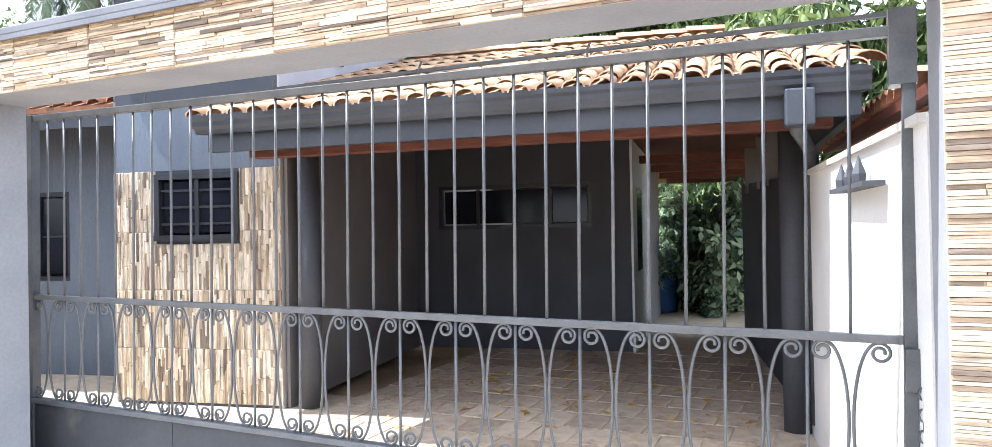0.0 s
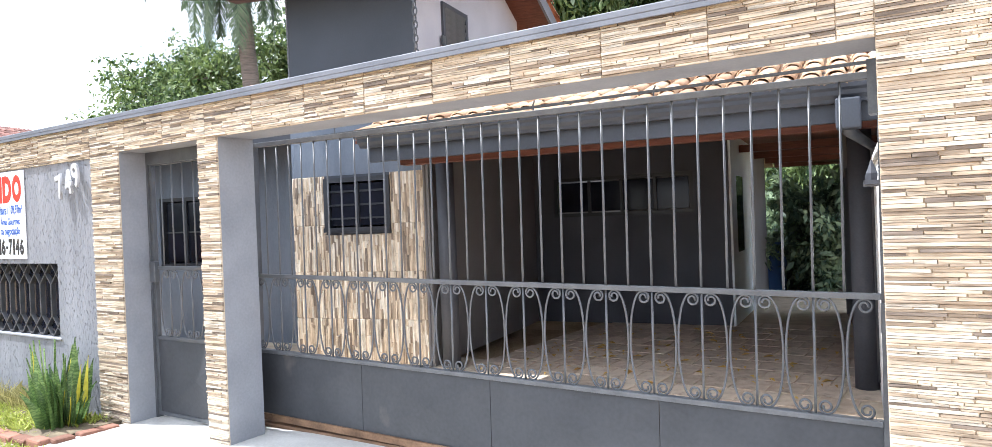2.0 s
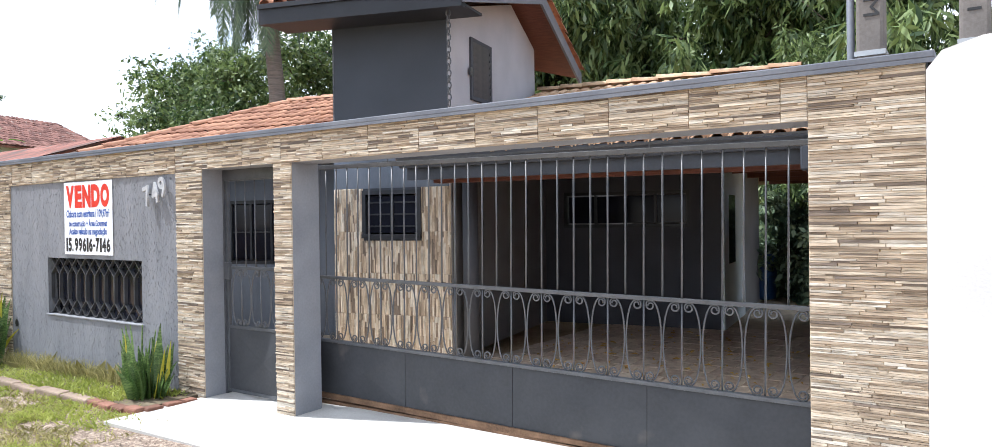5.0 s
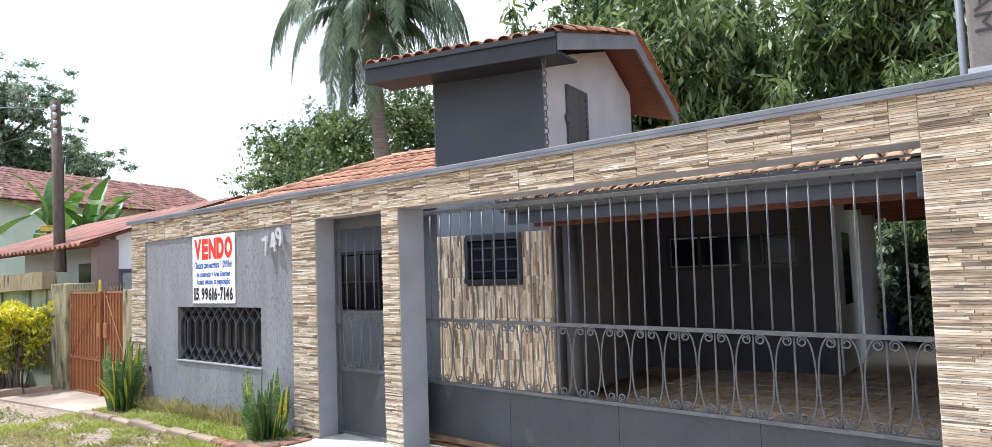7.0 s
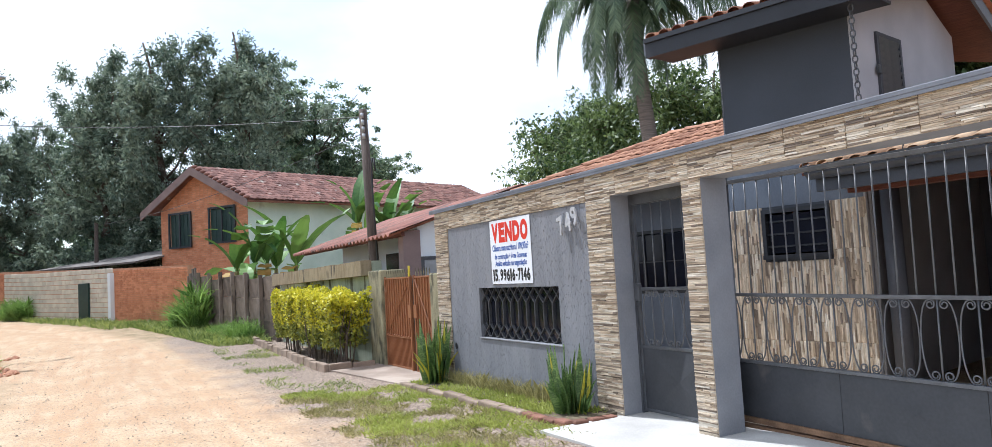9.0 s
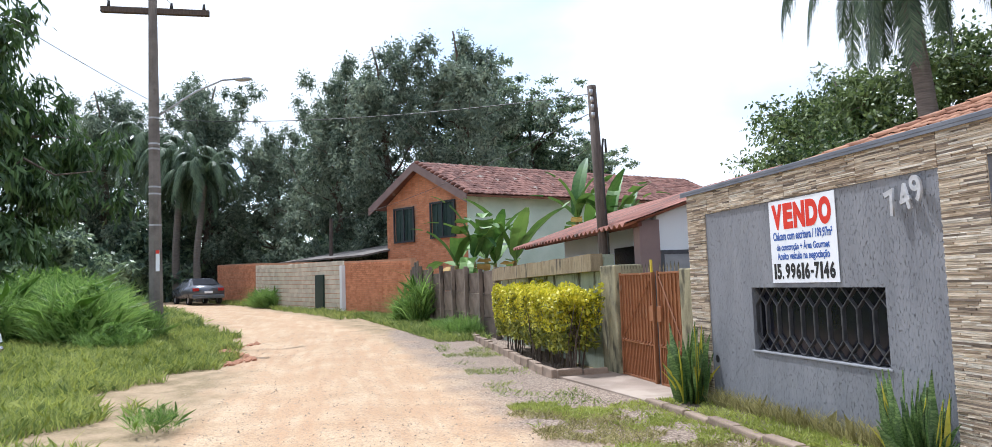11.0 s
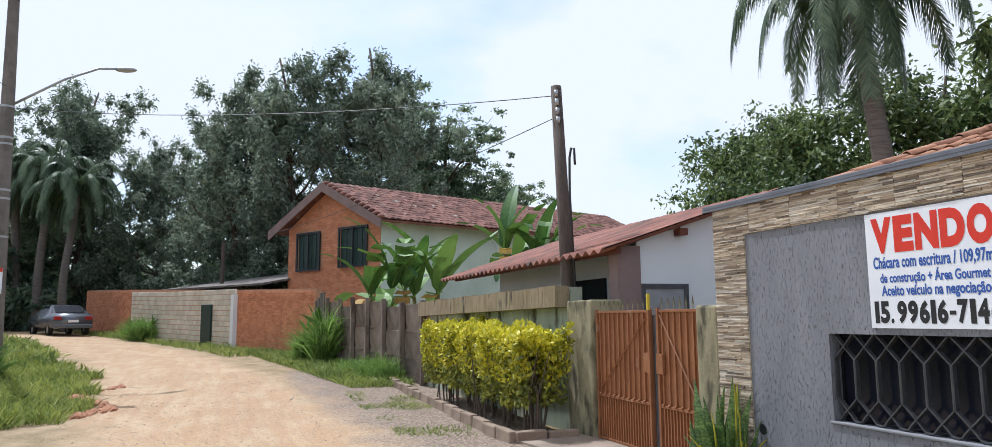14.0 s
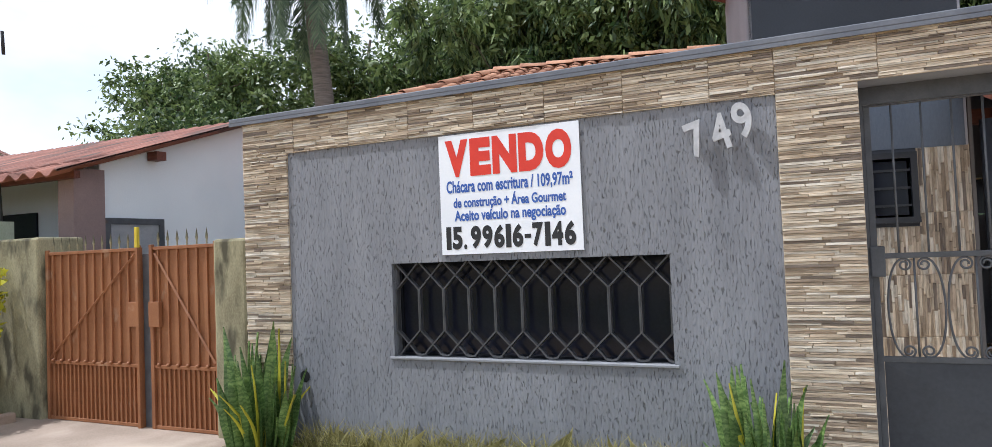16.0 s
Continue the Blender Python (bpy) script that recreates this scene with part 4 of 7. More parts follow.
slab(bm, [oh_at(OW + 0.15, 0, OE), oh_at(OW + 0.15, OL + 0.5, OE), oh_at(OW / 2, OL + 0.5, OP), oh_at(OW / 2, 0, OP)], 0.1)
slab(bm, [oh_at(OW / 2, 0, OP), oh_at(OW / 2, OL + 0.5, OP), oh_at(-0.15, OL + 0.5, OE), oh_at(-0.15, 0, OE)], 0.1)
part("roof", bm, M_TILE_OLD, oh, "weathered maroon tile roof")
bm = bmesh.new()
for u0, z0, u1, z1 in ((OW + 0.15, OE, OW / 2, OP), (OW / 2, OP, -0.15, OE)):
    slab(bm, [oh_at(u0, -0.03, z0 - 0.34), oh_at(u1, -0.03, z1 - 0.34), oh_at(u1, -0.03, z1 + 0.02), oh_at(u0, -0.03, z0 + 0.02)], 0.05)
part("barge_board", bm, M_MAUVE, oh, "brown barge boards")


# ---- street walls of the neighbours ----
def run_wall(name, a, b, z0, h, mat, label, thick=0.18, h2=None, category="wall"):
    a, b = Vector((*a, 0)), Vector((*b, 0))
    d = (b - a).normalized()
    s = Vector((-d.y, d.x, 0)) * thick
    za, zb = ground_z(a.x, a.y) - 0.2, ground_z(b.x, b.y) - 0.2
    h2 = h if h2 is None else h2
    bm = bmesh.new()
    q = [(a, za, h), (b, zb, h2), (b + s, zb, h2), (a + s, za, h)]
    lo = [bm.verts.new((p.x, p.y, z)) for p, z, t in q]
    hi = [bm.verts.new((p.x, p.y, z + 0.2 + t)) for p, z, t in q]
    bm.faces.new(lo[::-1])
    bm.faces.new(hi)
    for i in range(4):
        j = (i + 1) % 4
        bm.faces.new((lo[i], lo[j], hi[j], hi[i]))
    bmesh.ops.recalc_face_normals(bm, faces=bm.faces)
    return tagged(part(name, bm, mat), label, category, kind="structure")


run_wall("wall_mossy", (-19.3, -0.35), (-13.5, 0.2), 0, 1.75, M_MOSS_PALE, "mossy whitewashed garden wall behind the hedge", 0.2, 1.97)
ca, cb = Vector((-19.3, -0.35, float(ground_z(-19.3, -0.35)) + 1.752)), Vector((-13.5, 0.2, float(ground_z(-13.5, 0.2)) + 1.972))
bm = bmesh.new()
for k in range(12):
    p, q = ca.lerp(cb, k / 12), ca.lerp(cb, (k + 0.985) / 12)
    lo, hi = Vector((0, -0.014, -0.29)), Vector((0, -0.014, 0.006 * (k % 3)))
    slab(bm, [p + lo, q + lo, q + hi, p + hi], -0.232)
tagged(part("trim_wall_cap", bm, M_TANCAP), "tan stained concrete capping course on the garden wall", "capping", kind="structure")
run_wall("wall_brick_1", (-33.0, -4.06), (-27.8, -1.78), 0, 2.15, M_MORTAR, "orange brick street wall", 0.2)
run_wall("wall_block", (-43.6, -8.73), (-33.02, -4.07), 0, 2.3, M_MORTAR, "street wall of pale cast blocks", 0.2, 2.15)
run_wall("wall_brick_2", (-49.5, -11.6), (-43.62, -8.74), 0, 2.3, M_MORTAR, "orange brick street wall", 0.2)

# ---- stone-strip cladding ----
def strip_mesh(seed):
    r = random.Random(seed)
    vs = [(x, 0.0, z) for x, z in ((-0.5, -0.5), (0.5, -0.5), (0.5, 0.5), (-0.5, 0.5))]
    vs += [(x * (0.985), -1 + r.uniform(0, 0.35), z * 0.93) for x, z in ((-0.5, -0.5), (0.0, -0.5), (0.5, -0.5), (0.5, 0.5), (0.0, 0.5), (-0.5, 0.5))]
    fs = [(0, 1, 6, 5, 4), (1, 2, 7, 6), (2, 3, 9, 8, 7), (3, 0, 4, 9), (4, 5, 8, 9), (5, 6, 7, 8)]
    me = bpy.data.meshes.new("stone_strip")
    me.from_pydata(vs, [], fs)
    return me


STRIP = [strip_mesh(k) for k in range(6)]
for me_ in STRIP:
    me_.materials.append(M_STRIP)
STRIP_V = [strip_mesh(k + 10) for k in range(6)]
for me_ in STRIP_V:
    me_.materials.append(M_STRIP_V)
crng = random.Random(8)


def clad(x0, x1, z0, z1, y, parent, module=0.52, low=0.008, high=0.019):
    """Rows of thin stone strips on a wall that faces the street, broken at the tile joints."""
    part("grout", boxes((x0, x1, y - 0.004, y, z0, z1)), M_GROUT, parent, "sandy grout bed")
    z, single, vs, fs = z0, 0, [], []
    while z < z1 - 0.008:
        h = min(crng.uniform(low, high), z1 - z)
        edges = [x0]
        while edges[-1] < x1 - 1e-4:
            step = crng.choice((0.10, 0.15, 0.22, 0.30, 0.40)) * crng.uniform(0.8, 1.2)
            nxt = edges[-1] + step
            joint = x0 + module * (int((edges[-1] - x0 + 1e-4) / module) + 1)
            nxt = min(nxt, joint, x1)
            if joint - nxt < 0.05:
                nxt = min(joint, x1)
            if x1 - nxt < 0.05:
                nxt = x1
            edges.append(nxt)
        for a, b in zip(edges, edges[1:]):
            m = Matrix.Translation(((a + b) / 2, y - 0.003, z + h / 2)) @ Matrix.Diagonal((b - a - 0.003, crng.uniform(0.006, 0.018), h - 0.0015, 1))
            src = crng.choice(STRIP)
            if 0.4 < z < 2.5 and single < 300:
                s = new("stone_strip", src)
                s.parent, s.matrix_basis = parent, m
                single += 1
            else:
                o = len(vs)
                vs += [tuple(m @ v.co) for v in src.vertices]
                fs += [tuple(o + i for i in p.vertices) for p in src.polygons]
        z += h
    if vs:
        tagged(raw("stone_strips", vs, fs, M_STRIP, parent), kind="stuff")


for name, x0, x1, z0, z1 in (("trim_pillar_clad", 0.0, 0.56, 0.0, 2.46), ("trim_gate_pillar_clad", -4.40, -4.17, 0.0, 2.2), ("trim_door_pillar_clad", -5.86, -5.44, -0.05, 2.2), ("trim_lintel_clad", -5.86, 0.0, 2.2, 2.46), ("trim_frieze_clad", -9.86, -5.86, 2.18, 2.46), ("trim_end_pillar_clad", -9.86, -9.41, -0.1, 2.18)):
    c = empty(name, None, "cream and brown split-stone strip cladding on the front wall", "cladding", kind="structure")
    clad(x0, x1, z0, z1, -0.001, c)

# upright strips on the house front
hc = empty("trim_house_clad", pose(-4.60, 2.80, 0, 0, 0, 11.4), "cream and brown upright stone strips under the tower", "cladding", kind="structure")
part("grout", boxes((TW, -1.24, -0.004, -0.001, 0.02, 2.09), (-0.40, 0.0, -0.004, -0.001, 0.02, 2.09), (-1.24, -0.40, -0.004, -0.001, 0.02, 1.43)), M_GROUT, hc, "sandy grout bed")
vs, fs, made, x = [], [], 0, TW
while x < -0.005:
    w = min(crng.uniform(0.013, 0.028), -x)
    z = 0.02
    while z < 2.085:
        nz = min(z + crng.choice((0.12, 0.2, 0.28, 0.36)) * crng.uniform(0.8, 1.2), 2.09)
        for zj in (0.5, 1.02, 1.54):
            if z < zj - 0.03 < nz:
                nz = zj
        inside = -1.26 < x < -0.40 and z < 2.09 and nz > 1.43
        if inside and z < 1.40:
            nz, inside = 1.43, False
        if not inside:
            d = crng.uniform(0.005, 0.015)
            m = Matrix.Translation((x + w / 2, -0.004, (z + nz) / 2)) @ Matrix.Diagonal((w - 0.0015, d, nz - z - 0.003, 1))
            if x > TW + 0.85 and made < 290:
                s = new("stone_strip", crng.choice(STRIP_V))
                s.parent, s.matrix_basis = hc, m
                made += 1
            else:
                o = len(vs)
                src = crng.choice(STRIP_V)
                vs += [tuple(m @ v.co) for v in src.vertices]
                fs += [tuple(o + i for i in p.vertices) for p in src.polygons]
        z = nz
    x += w
ob = raw("stone_strips", vs, fs, M_STRIP_V, hc)
tagged(ob, kind="stuff")


# ---- wrought-iron gates ----
def scroll_mesh(half, out):
    """One side of a lyre: a stem that bows outwards, with a curl at each end."""
    cx, r = 0.048, 0.034
    stem, n1 = [], 14
    for i in range(n1):
        u = (i / n1) * math.pi / 2
        stem.append((cx + (out - cx) * math.cos(u) ** 0.85, half * math.sin(u)))
    curl = []
    for i in range(0, 19):
        a = math.pi / 2 + i / 18 * math.tau * 1.3
        rr = r * (1 - 0.6 * i / 18)
        curl.append((cx + math.cos(a) * rr, half - r + math.sin(a) * rr))
    up = stem + curl
    pts = [(x, 0, -z) for x, z in reversed(up[1:])] + [(x, 0, z) for x, z in up]
    bm = bmesh.new()
    tube(bm, pts, 0.0062, 5)
    me = bpy.data.meshes.new("scroll")
    bm.to_mesh(me)
    bm.free()
    me.materials.append(M_IRON_LIGHT)
    me.shade_smooth()
    return me


def lyres(gate, xs, zmid, half, out, y=0.0, x0=-99, x1=99):
    me = scroll_mesh(half, out)
    for x in xs:
        for sg in (1, -1):
            if x0 - 0.01 < x + sg * 0.06 < x1 + 0.01:
                s = new("scroll", me)
                s.parent = gate
                s.matrix_basis = Matrix.Translation((x, y + sg * 0.002, zmid)) @ Matrix.Diagonal((sg, 1, 1, 1))


def bar_set(gate, xs, z0, z1, y, r=0.0065):
    first = None
    for x in xs:
        if first is None:
            first = part("bar", tube(bmesh.new(), [(0, 0, z0), (0, 0, z1)], r, 6), M_IRON_LIGHT, gate, "", True)
            first.matrix_basis = Matrix.Translation((x, y, 0))
        else:
            child(first, "bar", gate, Matrix.Translation((x, y, 0)))


def pressed(gate, x0, x1, z0, z1, y, depth):
    """A sheet pressed into a shallow pyramid, on a flat rim."""
    bm = bmesh.new()
    r = 0.012
    o = [bm.verts.new((x, y, z)) for x, z in ((x0 + 0.002, z0), (x1 - 0.002, z0), (x1 - 0.002, z1), (x0 + 0.002, z1))]
    i = [bm.verts.new((x, y - 0.001, z)) for x, z in ((x0 + r, z0 + r), (x1 - r, z0 + r), (x1 - r, z1 - r), (x0 + r, z1 - r))]
    c = bm.verts.new((x0 + (x1 - x0) * 0.56, y - depth, (z0 + z1) / 2))
    for k in range(4):
        j = (k + 1) % 4
        bm.faces.new((o[k], o[j], i[j], i[k]))
        bm.faces.new((i[k], i[j], c))
    b = [bm.verts.new((v.co.x, y + 0.02, v.co.z)) for v in o]
    bm.faces.new(b[::-1])
    for k in range(4):
        j = (k + 1) % 4
        bm.faces.new((o[j], o[k], b[k], b[j]))
    part("sheet_panel", bm, M_SHEET, gate, "pressed graphite sheet panel")


GY_ = 0.50
gate = empty("garage_gate", pose(-2.25, GY_, 0.0, 0, 0.75, 0), "wide graphite wrought-iron sliding gate with pressed sheet panels", "gate")
L0, L1 = -2.17, 2.17
part("rail", boxes((L0, L1, -0.02, 0.02, 2.14, 2.175), bevel=0.003), M_IRON_LIGHT, gate)
part("rail", boxes((L0, L1, -0.018, 0.018, 1.128, 1.156), bevel=0.003), M_IRON_LIGHT, gate)
part("rail", boxes((L0, L1, -0.03, 0.02, 0.545, 0.572), bevel=0.003), M_IRON_LIGHT, gate)
part("bottom_rail", boxes((L0, L1, -0.03, 0.03, 0.025, 0.075), bevel=0.004), M_RUST, gate, "rusty bottom rail")
part("stile", boxes((L0 - 0.04, L0, -0.025, 0.025, 0.03, 2.175), bevel=0.003), M_IRON, gate)
part("stile", boxes((L1, L1 + 0.04, -0.025, 0.025, 0.03, 2.175), bevel=0.003), M_IRON, gate)
bar_set(gate, [2.013 - 0.136 * k for k in range(31)], 1.15, 2.15, 0.0)
bar_set(gate, [1.877 - 0.272 * k for k in range(15)], 0.56, 1.135, 0.0)
lyres(gate, [2.149 - 0.272 * k for k in range(17)], 0.85, 0.278, 0.129, 0.0, L0, L1)
for a, b in zip((L0, -1.10, -0.01, 1.09), (-1.10, -0.01, 1.09, L1)):
    pressed(gate, a, b, 0.07, 0.548, -0.012, 0.020)
for x in (-1.3, -0.45, 0.35, 1.1):
    part("hook", tube(bmesh.new(), [(x, 0, 2.17), (x, 0.0, 2.21), (x + 0.012, 0, 2.235)], 0.005, 5), M_IRON, gate)
part("lock_box", boxes((L1 + 0.0, L1 + 0.06, -0.05, -0.02, 0.98, 1.12), bevel=0.005), M_IRON, gate, "dark iron lock plate")
for k in range(5):
    bm = tube(bmesh.new(), [(0.014 * math.cos(a * math.tau / 8), 0, 0.022 * math.sin(a * math.tau / 8)) for a in range(9)], 0.004, 5, False)
    s = part("chain_link", bm, M_IRON, gate)
    s.matrix_basis = pose(L1 + 0.05, -0.055, 0.98 - k * 0.034, 0, 0, 90 * (k % 2))
tagged(part("trim_gate_track", boxes((-4.6, 0.0, GY_ - 0.03, GY_ + 0.03, 0.004, 0.03)), M_RUST), "rusty steel floor track under the sliding gate", "track", kind="structure")
tagged(part("trim_gate_guide", boxes((-4.5, 0.0, GY_ + 0.03, GY_ + 0.045, 2.19, 2.205), (-0.09, -0.01, GY_ - 0.03, GY_ + 0.06, 1.95, 2.2)), M_IRON), "rusty overhead guide of the sliding gate", "guide", kind="structure")

ped = empty("pedestrian_gate", pose(-4.92, 0.25, 0.03), "narrow graphite wrought-iron entrance gate with sheet foot", "gate")
P0, P1 = -0.50, 0.50
for z in (2.06, 1.20, 0.625, 0.0):
    part("rail", boxes((P0, P1, -0.015, 0.015, z, z + 0.03), bevel=0.003), M_IRON, ped)
for x in (P0, P1 - 0.035):
    part("stile", boxes((x, x + 0.035, -0.016, 0.016, 0.03, 2.06), bevel=0.003), M_IRON, ped)
bar_set(ped, [-0.36 + 0.145 * k for k in range(6)], 1.22, 2.07, 0.0)
bar_set(ped, [-0.29 + 0.29 * k for k in range(3)], 0.64, 1.21, 0.0)
lyres(ped, [-0.29 + 0.29 * k for k in range(3)], 0.925, 0.272, 0.138)
pressed(ped, P0 + 0.035, P1 - 0.035, 0.03, 0.625, -0.008, 0.03)
part("lock_case", boxes((P0 - 0.005, P0 + 0.07, -0.045, 0.0, 1.10, 1.27), bevel=0.006), M_IRON, ped, "grey lock case")
tagged(part("trim_door_head", boxes((-5.44, -4.40, 0.22, 0.28, 2.10, 2.2), (-5.44, -5.42, 0.22, 0.28, 0.0, 2.1), (-4.42, -4.40, 0.22, 0.28, 0, 2.1)), M_IRON), "graphite steel frame round the entrance gate", "frame", kind="structure")

# ---- window grille in the wall panel ----
gr = empty("window_grille", pose(-7.4925, 0.05, 0.967), "dark iron lattice grille over a sheet in the wall opening", "grille", kind="structure")
GW, GH, P = 0.99, 0.33, 0.198
part("pane", boxes((-GW, GW, 0.07, 0.09, -GH, GH)), M_GLASS, gr, "dark blue-black glass pane")
part("frame", boxes((-GW, GW, 0.05, 0.07, GH - 0.03, GH), (-GW, GW, 0.05, 0.07, -GH, -GH + 0.02), (-GW, -GW + 0.02, 0.05, 0.07, -GH + 0.02, GH - 0.03), (GW - 0.02, GW, 0.05, 0.07, -GH + 0.02, GH - 0.03)), M_VOID, gr, "black window frame")


def flat_bar(pts, half, y0, y1):
    """An upright flat bar bent along a line in the grille's plane."""
    bm, rings = bmesh.new(), []
    for i, (x, z) in enumerate(pts):
        (xa, za), (xb, zb) = pts[max(0, i - 1)], pts[min(len(pts) - 1, i + 1)]
        k = math.hypot(xb - xa, zb - za)
        nx, nz = -(zb - za) / k * half, (xb - xa) / k * half
        rings.append([bm.verts.new(q) for q in ((x - nx, y0, z - nz), (x + nx, y0, z + nz), (x + nx, y1, z + nz), (x - nx, y1, z - nz))])
    for a, b in zip(rings, rings[1:]):
        for k in range(4):
            bm.faces.new((a[k], a[(k + 1) % 4], b[(k + 1) % 4], b[k]))
    bm.faces.new(rings[0][::-1])
    bm.faces.new(rings[-1])
    return bm


for k in range(11):
    x = -GW + k * P
    for sg in (-1, 1):
        pts = [(x + sg * P * 0.95, -GH), (x + sg * 0.004, -0.145), (x + sg * 0.004, 0.145), (x + sg * P * 0.95, GH)]
        pts = [(x + sg * P * 1.0, -GH + 0.012), (x + sg * P * 0.82, -GH + 0.022)] + [(x + sg * P * 0.66, -GH + 0.06)] + pts[1:]
        pts = [(min(max(px, -GW + 0.01), GW - 0.01), pz) for px, pz in pts]
        pts = [q for i, q in enumerate(pts) if i == 0 or math.dist(q, pts[i - 1]) > 0.004]
        if abs(pts[0][0] - pts[-2][0]) < 0.01:
            continue
        part("lattice_bar", flat_bar(pts, 0.0055, -0.02 + 0.001 * sg, 0.018 + 0.001 * sg), M_LATTICE, gr)

# ---- sign and house number ----
sign = empty("sale_sign", pose(-7.545, -0.006, 1.757, 90, 0, 0), "white vinyl for-sale sign with red, blue and black print", "sign")
part("sheet", boxes((-0.513, 0.513, -0.41, 0.41, -0.002, 0.004)), M_SIGN, sign, "white vinyl sheet")


def word(body, cx, cy, width, height, mat, bold=0.0, parent=sign, depth=0.0, z=0.006, name="writing"):
    me = text_mesh(body, 0.2, depth, bold)
    co = np.array([v.co[:] for v in me.vertices])
    lo, hi = co.min(0), co.max(0)
    sx, sy = width / (hi[0] - lo[0]), height / (hi[1] - lo[1])
    me.transform(Matrix.Diagonal((sx, sy, 1, 1)) @ Matrix.Translation((-(lo[0] + hi[0]) / 2, -(lo[1] + hi[1]) / 2, 0)))
    me.materials.append(mat)
    ob = new(name, me)
    ob.parent = parent
    ob.matrix_basis = Matrix.Translation((cx, cy, z))
    return ob




def letters(body, x, pitch, cy, width, height, mat, bold):
    """One object for each character of a condensed bold line."""
    for c in body:
        w = {"1": 0.5, ".": 0.3, "-": 0.6, "E": 0.88}.get(c, 1.0) * width
        if c != " ":
            h, y = {".": (0.22 * height, cy - 0.39 * height), "-": (0.17 * height, cy - 0.05 * height)}.get(c, (height, cy))
            word(c, x + w / 2, y, w, h, mat, bold, name="letter")
        x += (w if c != " " else width * 0.15) + pitch - width


letters("VENDO", -0.462, 0.191, 0.245, 0.178, 0.255, M_RED, 0.013)
word("Chácara com escritura / 109,97m²", 0.0, 0.045, 0.92, 0.100, M_BLUE, 0.006)
word("de construção + Área Gourmet", 0.0, -0.058, 0.82, 0.100, M_BLUE, 0.006)
word("Aceito veículo na negociação", 0.0, -0.158, 0.81, 0.096, M_BLUE, 0.006)
letters("15. 99616-7146", -0.475, 0.0868, -0.298, 0.0765, 0.156, M_BLACK, 0.010)
for i, (d, x, z) in enumerate((("7", -6.30, 1.965), ("4", -6.163, 1.995), ("9", -6.035, 2.05))):
    num = empty("house_number", pose(x, -0.045, z, 90, -16, 0), "raised brushed grey metal house numeral " + d, "house number", "house numerals")
    word(d, 0, 0, 0.105, 0.21, M_NUMERAL, 0.005, num, 0.010, 0, "numeral")
    part("peg", tube(bmesh.new(), [(0, 0.02, -0.04), (0, 0.02, 0.0)], 0.005, 6), M_IRON, num)

# ---- neighbours' street side ----
rusty = empty("rusty_double_gate", pose(0, 0.10, 0), "rust-brown ribbed iron double gate with spiked top", "gate")


def leaf_gate(x0, x1, sg):
    lf = part("leaf", boxes((x0, x1, 0.0, 0.012, -0.07, 1.52)), M_GATE2, rusty, "ribbed rust-brown sheet leaf")
    for x in (x0, x1 - 0.04):
        part("stile", boxes((x, x + 0.04, -0.03, 0.0, -0.07, 1.54), bevel=0.004), M_GATE2, lf)
    for z in (-0.06, 0.46, 1.49):
        part("rail", boxes((x0 + 0.04, x1 - 0.04, -0.022, 0.0, z, z + 0.03), bevel=0.003), M_GATE2, lf)
    k, x, rib, spike, ball = 0, x0 + 0.10, None, None, None
    while x < x1 - 0.06:
        m = Matrix.Translation((x, -0.008, 0))
        if rib is None:
            rib = part("rib", boxes((-0.008, 0.008, -0.012, 0.008, -0.05, 1.5)), M_GATE2, lf)
            short = part("rib", boxes((-0.008, 0.008, -0.012, 0.008, -0.05, 0.47)), M_GATE2, lf)
            short.matrix_basis = Matrix.Translation((x + 0.058, -0.008, 0))
            rib.matrix_basis = m
            spike = part("spike", tube(bmesh.new(), [(0, 0, 1.5), (0, 0, 1.56), (0, 0, 1.58), (0, 0, 1.66)], [0.006, 0.007, 0.013, 0.001], 6), M_POST, lf)
            spike.matrix_basis = m
            bm = bmesh.new()
            bmesh.ops.create_uvsphere(bm, u_segments=8, v_segments=6, radius=0.017)
            ball = part("rivet", bm, M_GATE2, lf, "", True)
            ball.matrix_basis = Matrix.Translation((x, -0.03, 0.495))
        else:
            if k % 2 == 1 and k > 1:
                child(short, "rib", lf, m)
            if k % 2 == 0:
                child(rib, "rib", lf, m)
                child(spike, "spike", lf, m)
                child(ball, "rivet", lf, Matrix.Translation((x, -0.03, 0.495)))
        x += 0.058
        k += 1
    a, b = (x0 + 0.05, x1 - 0.06) if sg > 0 else (x1 - 0.05, x0 + 0.06)
    bm = tube(bmesh.new(), [(a, -0.02, 0.52), (b, -0.02, 1.46)], 0.012, 4)
    part("brace", bm, M_GATE2, lf)
    xl = x1 - 0.13 if sg > 0 else x0
    part("lock_plate", boxes((xl, xl + 0.13, -0.045, -0.005, 0.82, 1.04), bevel=0.004), M_GATE2, lf)


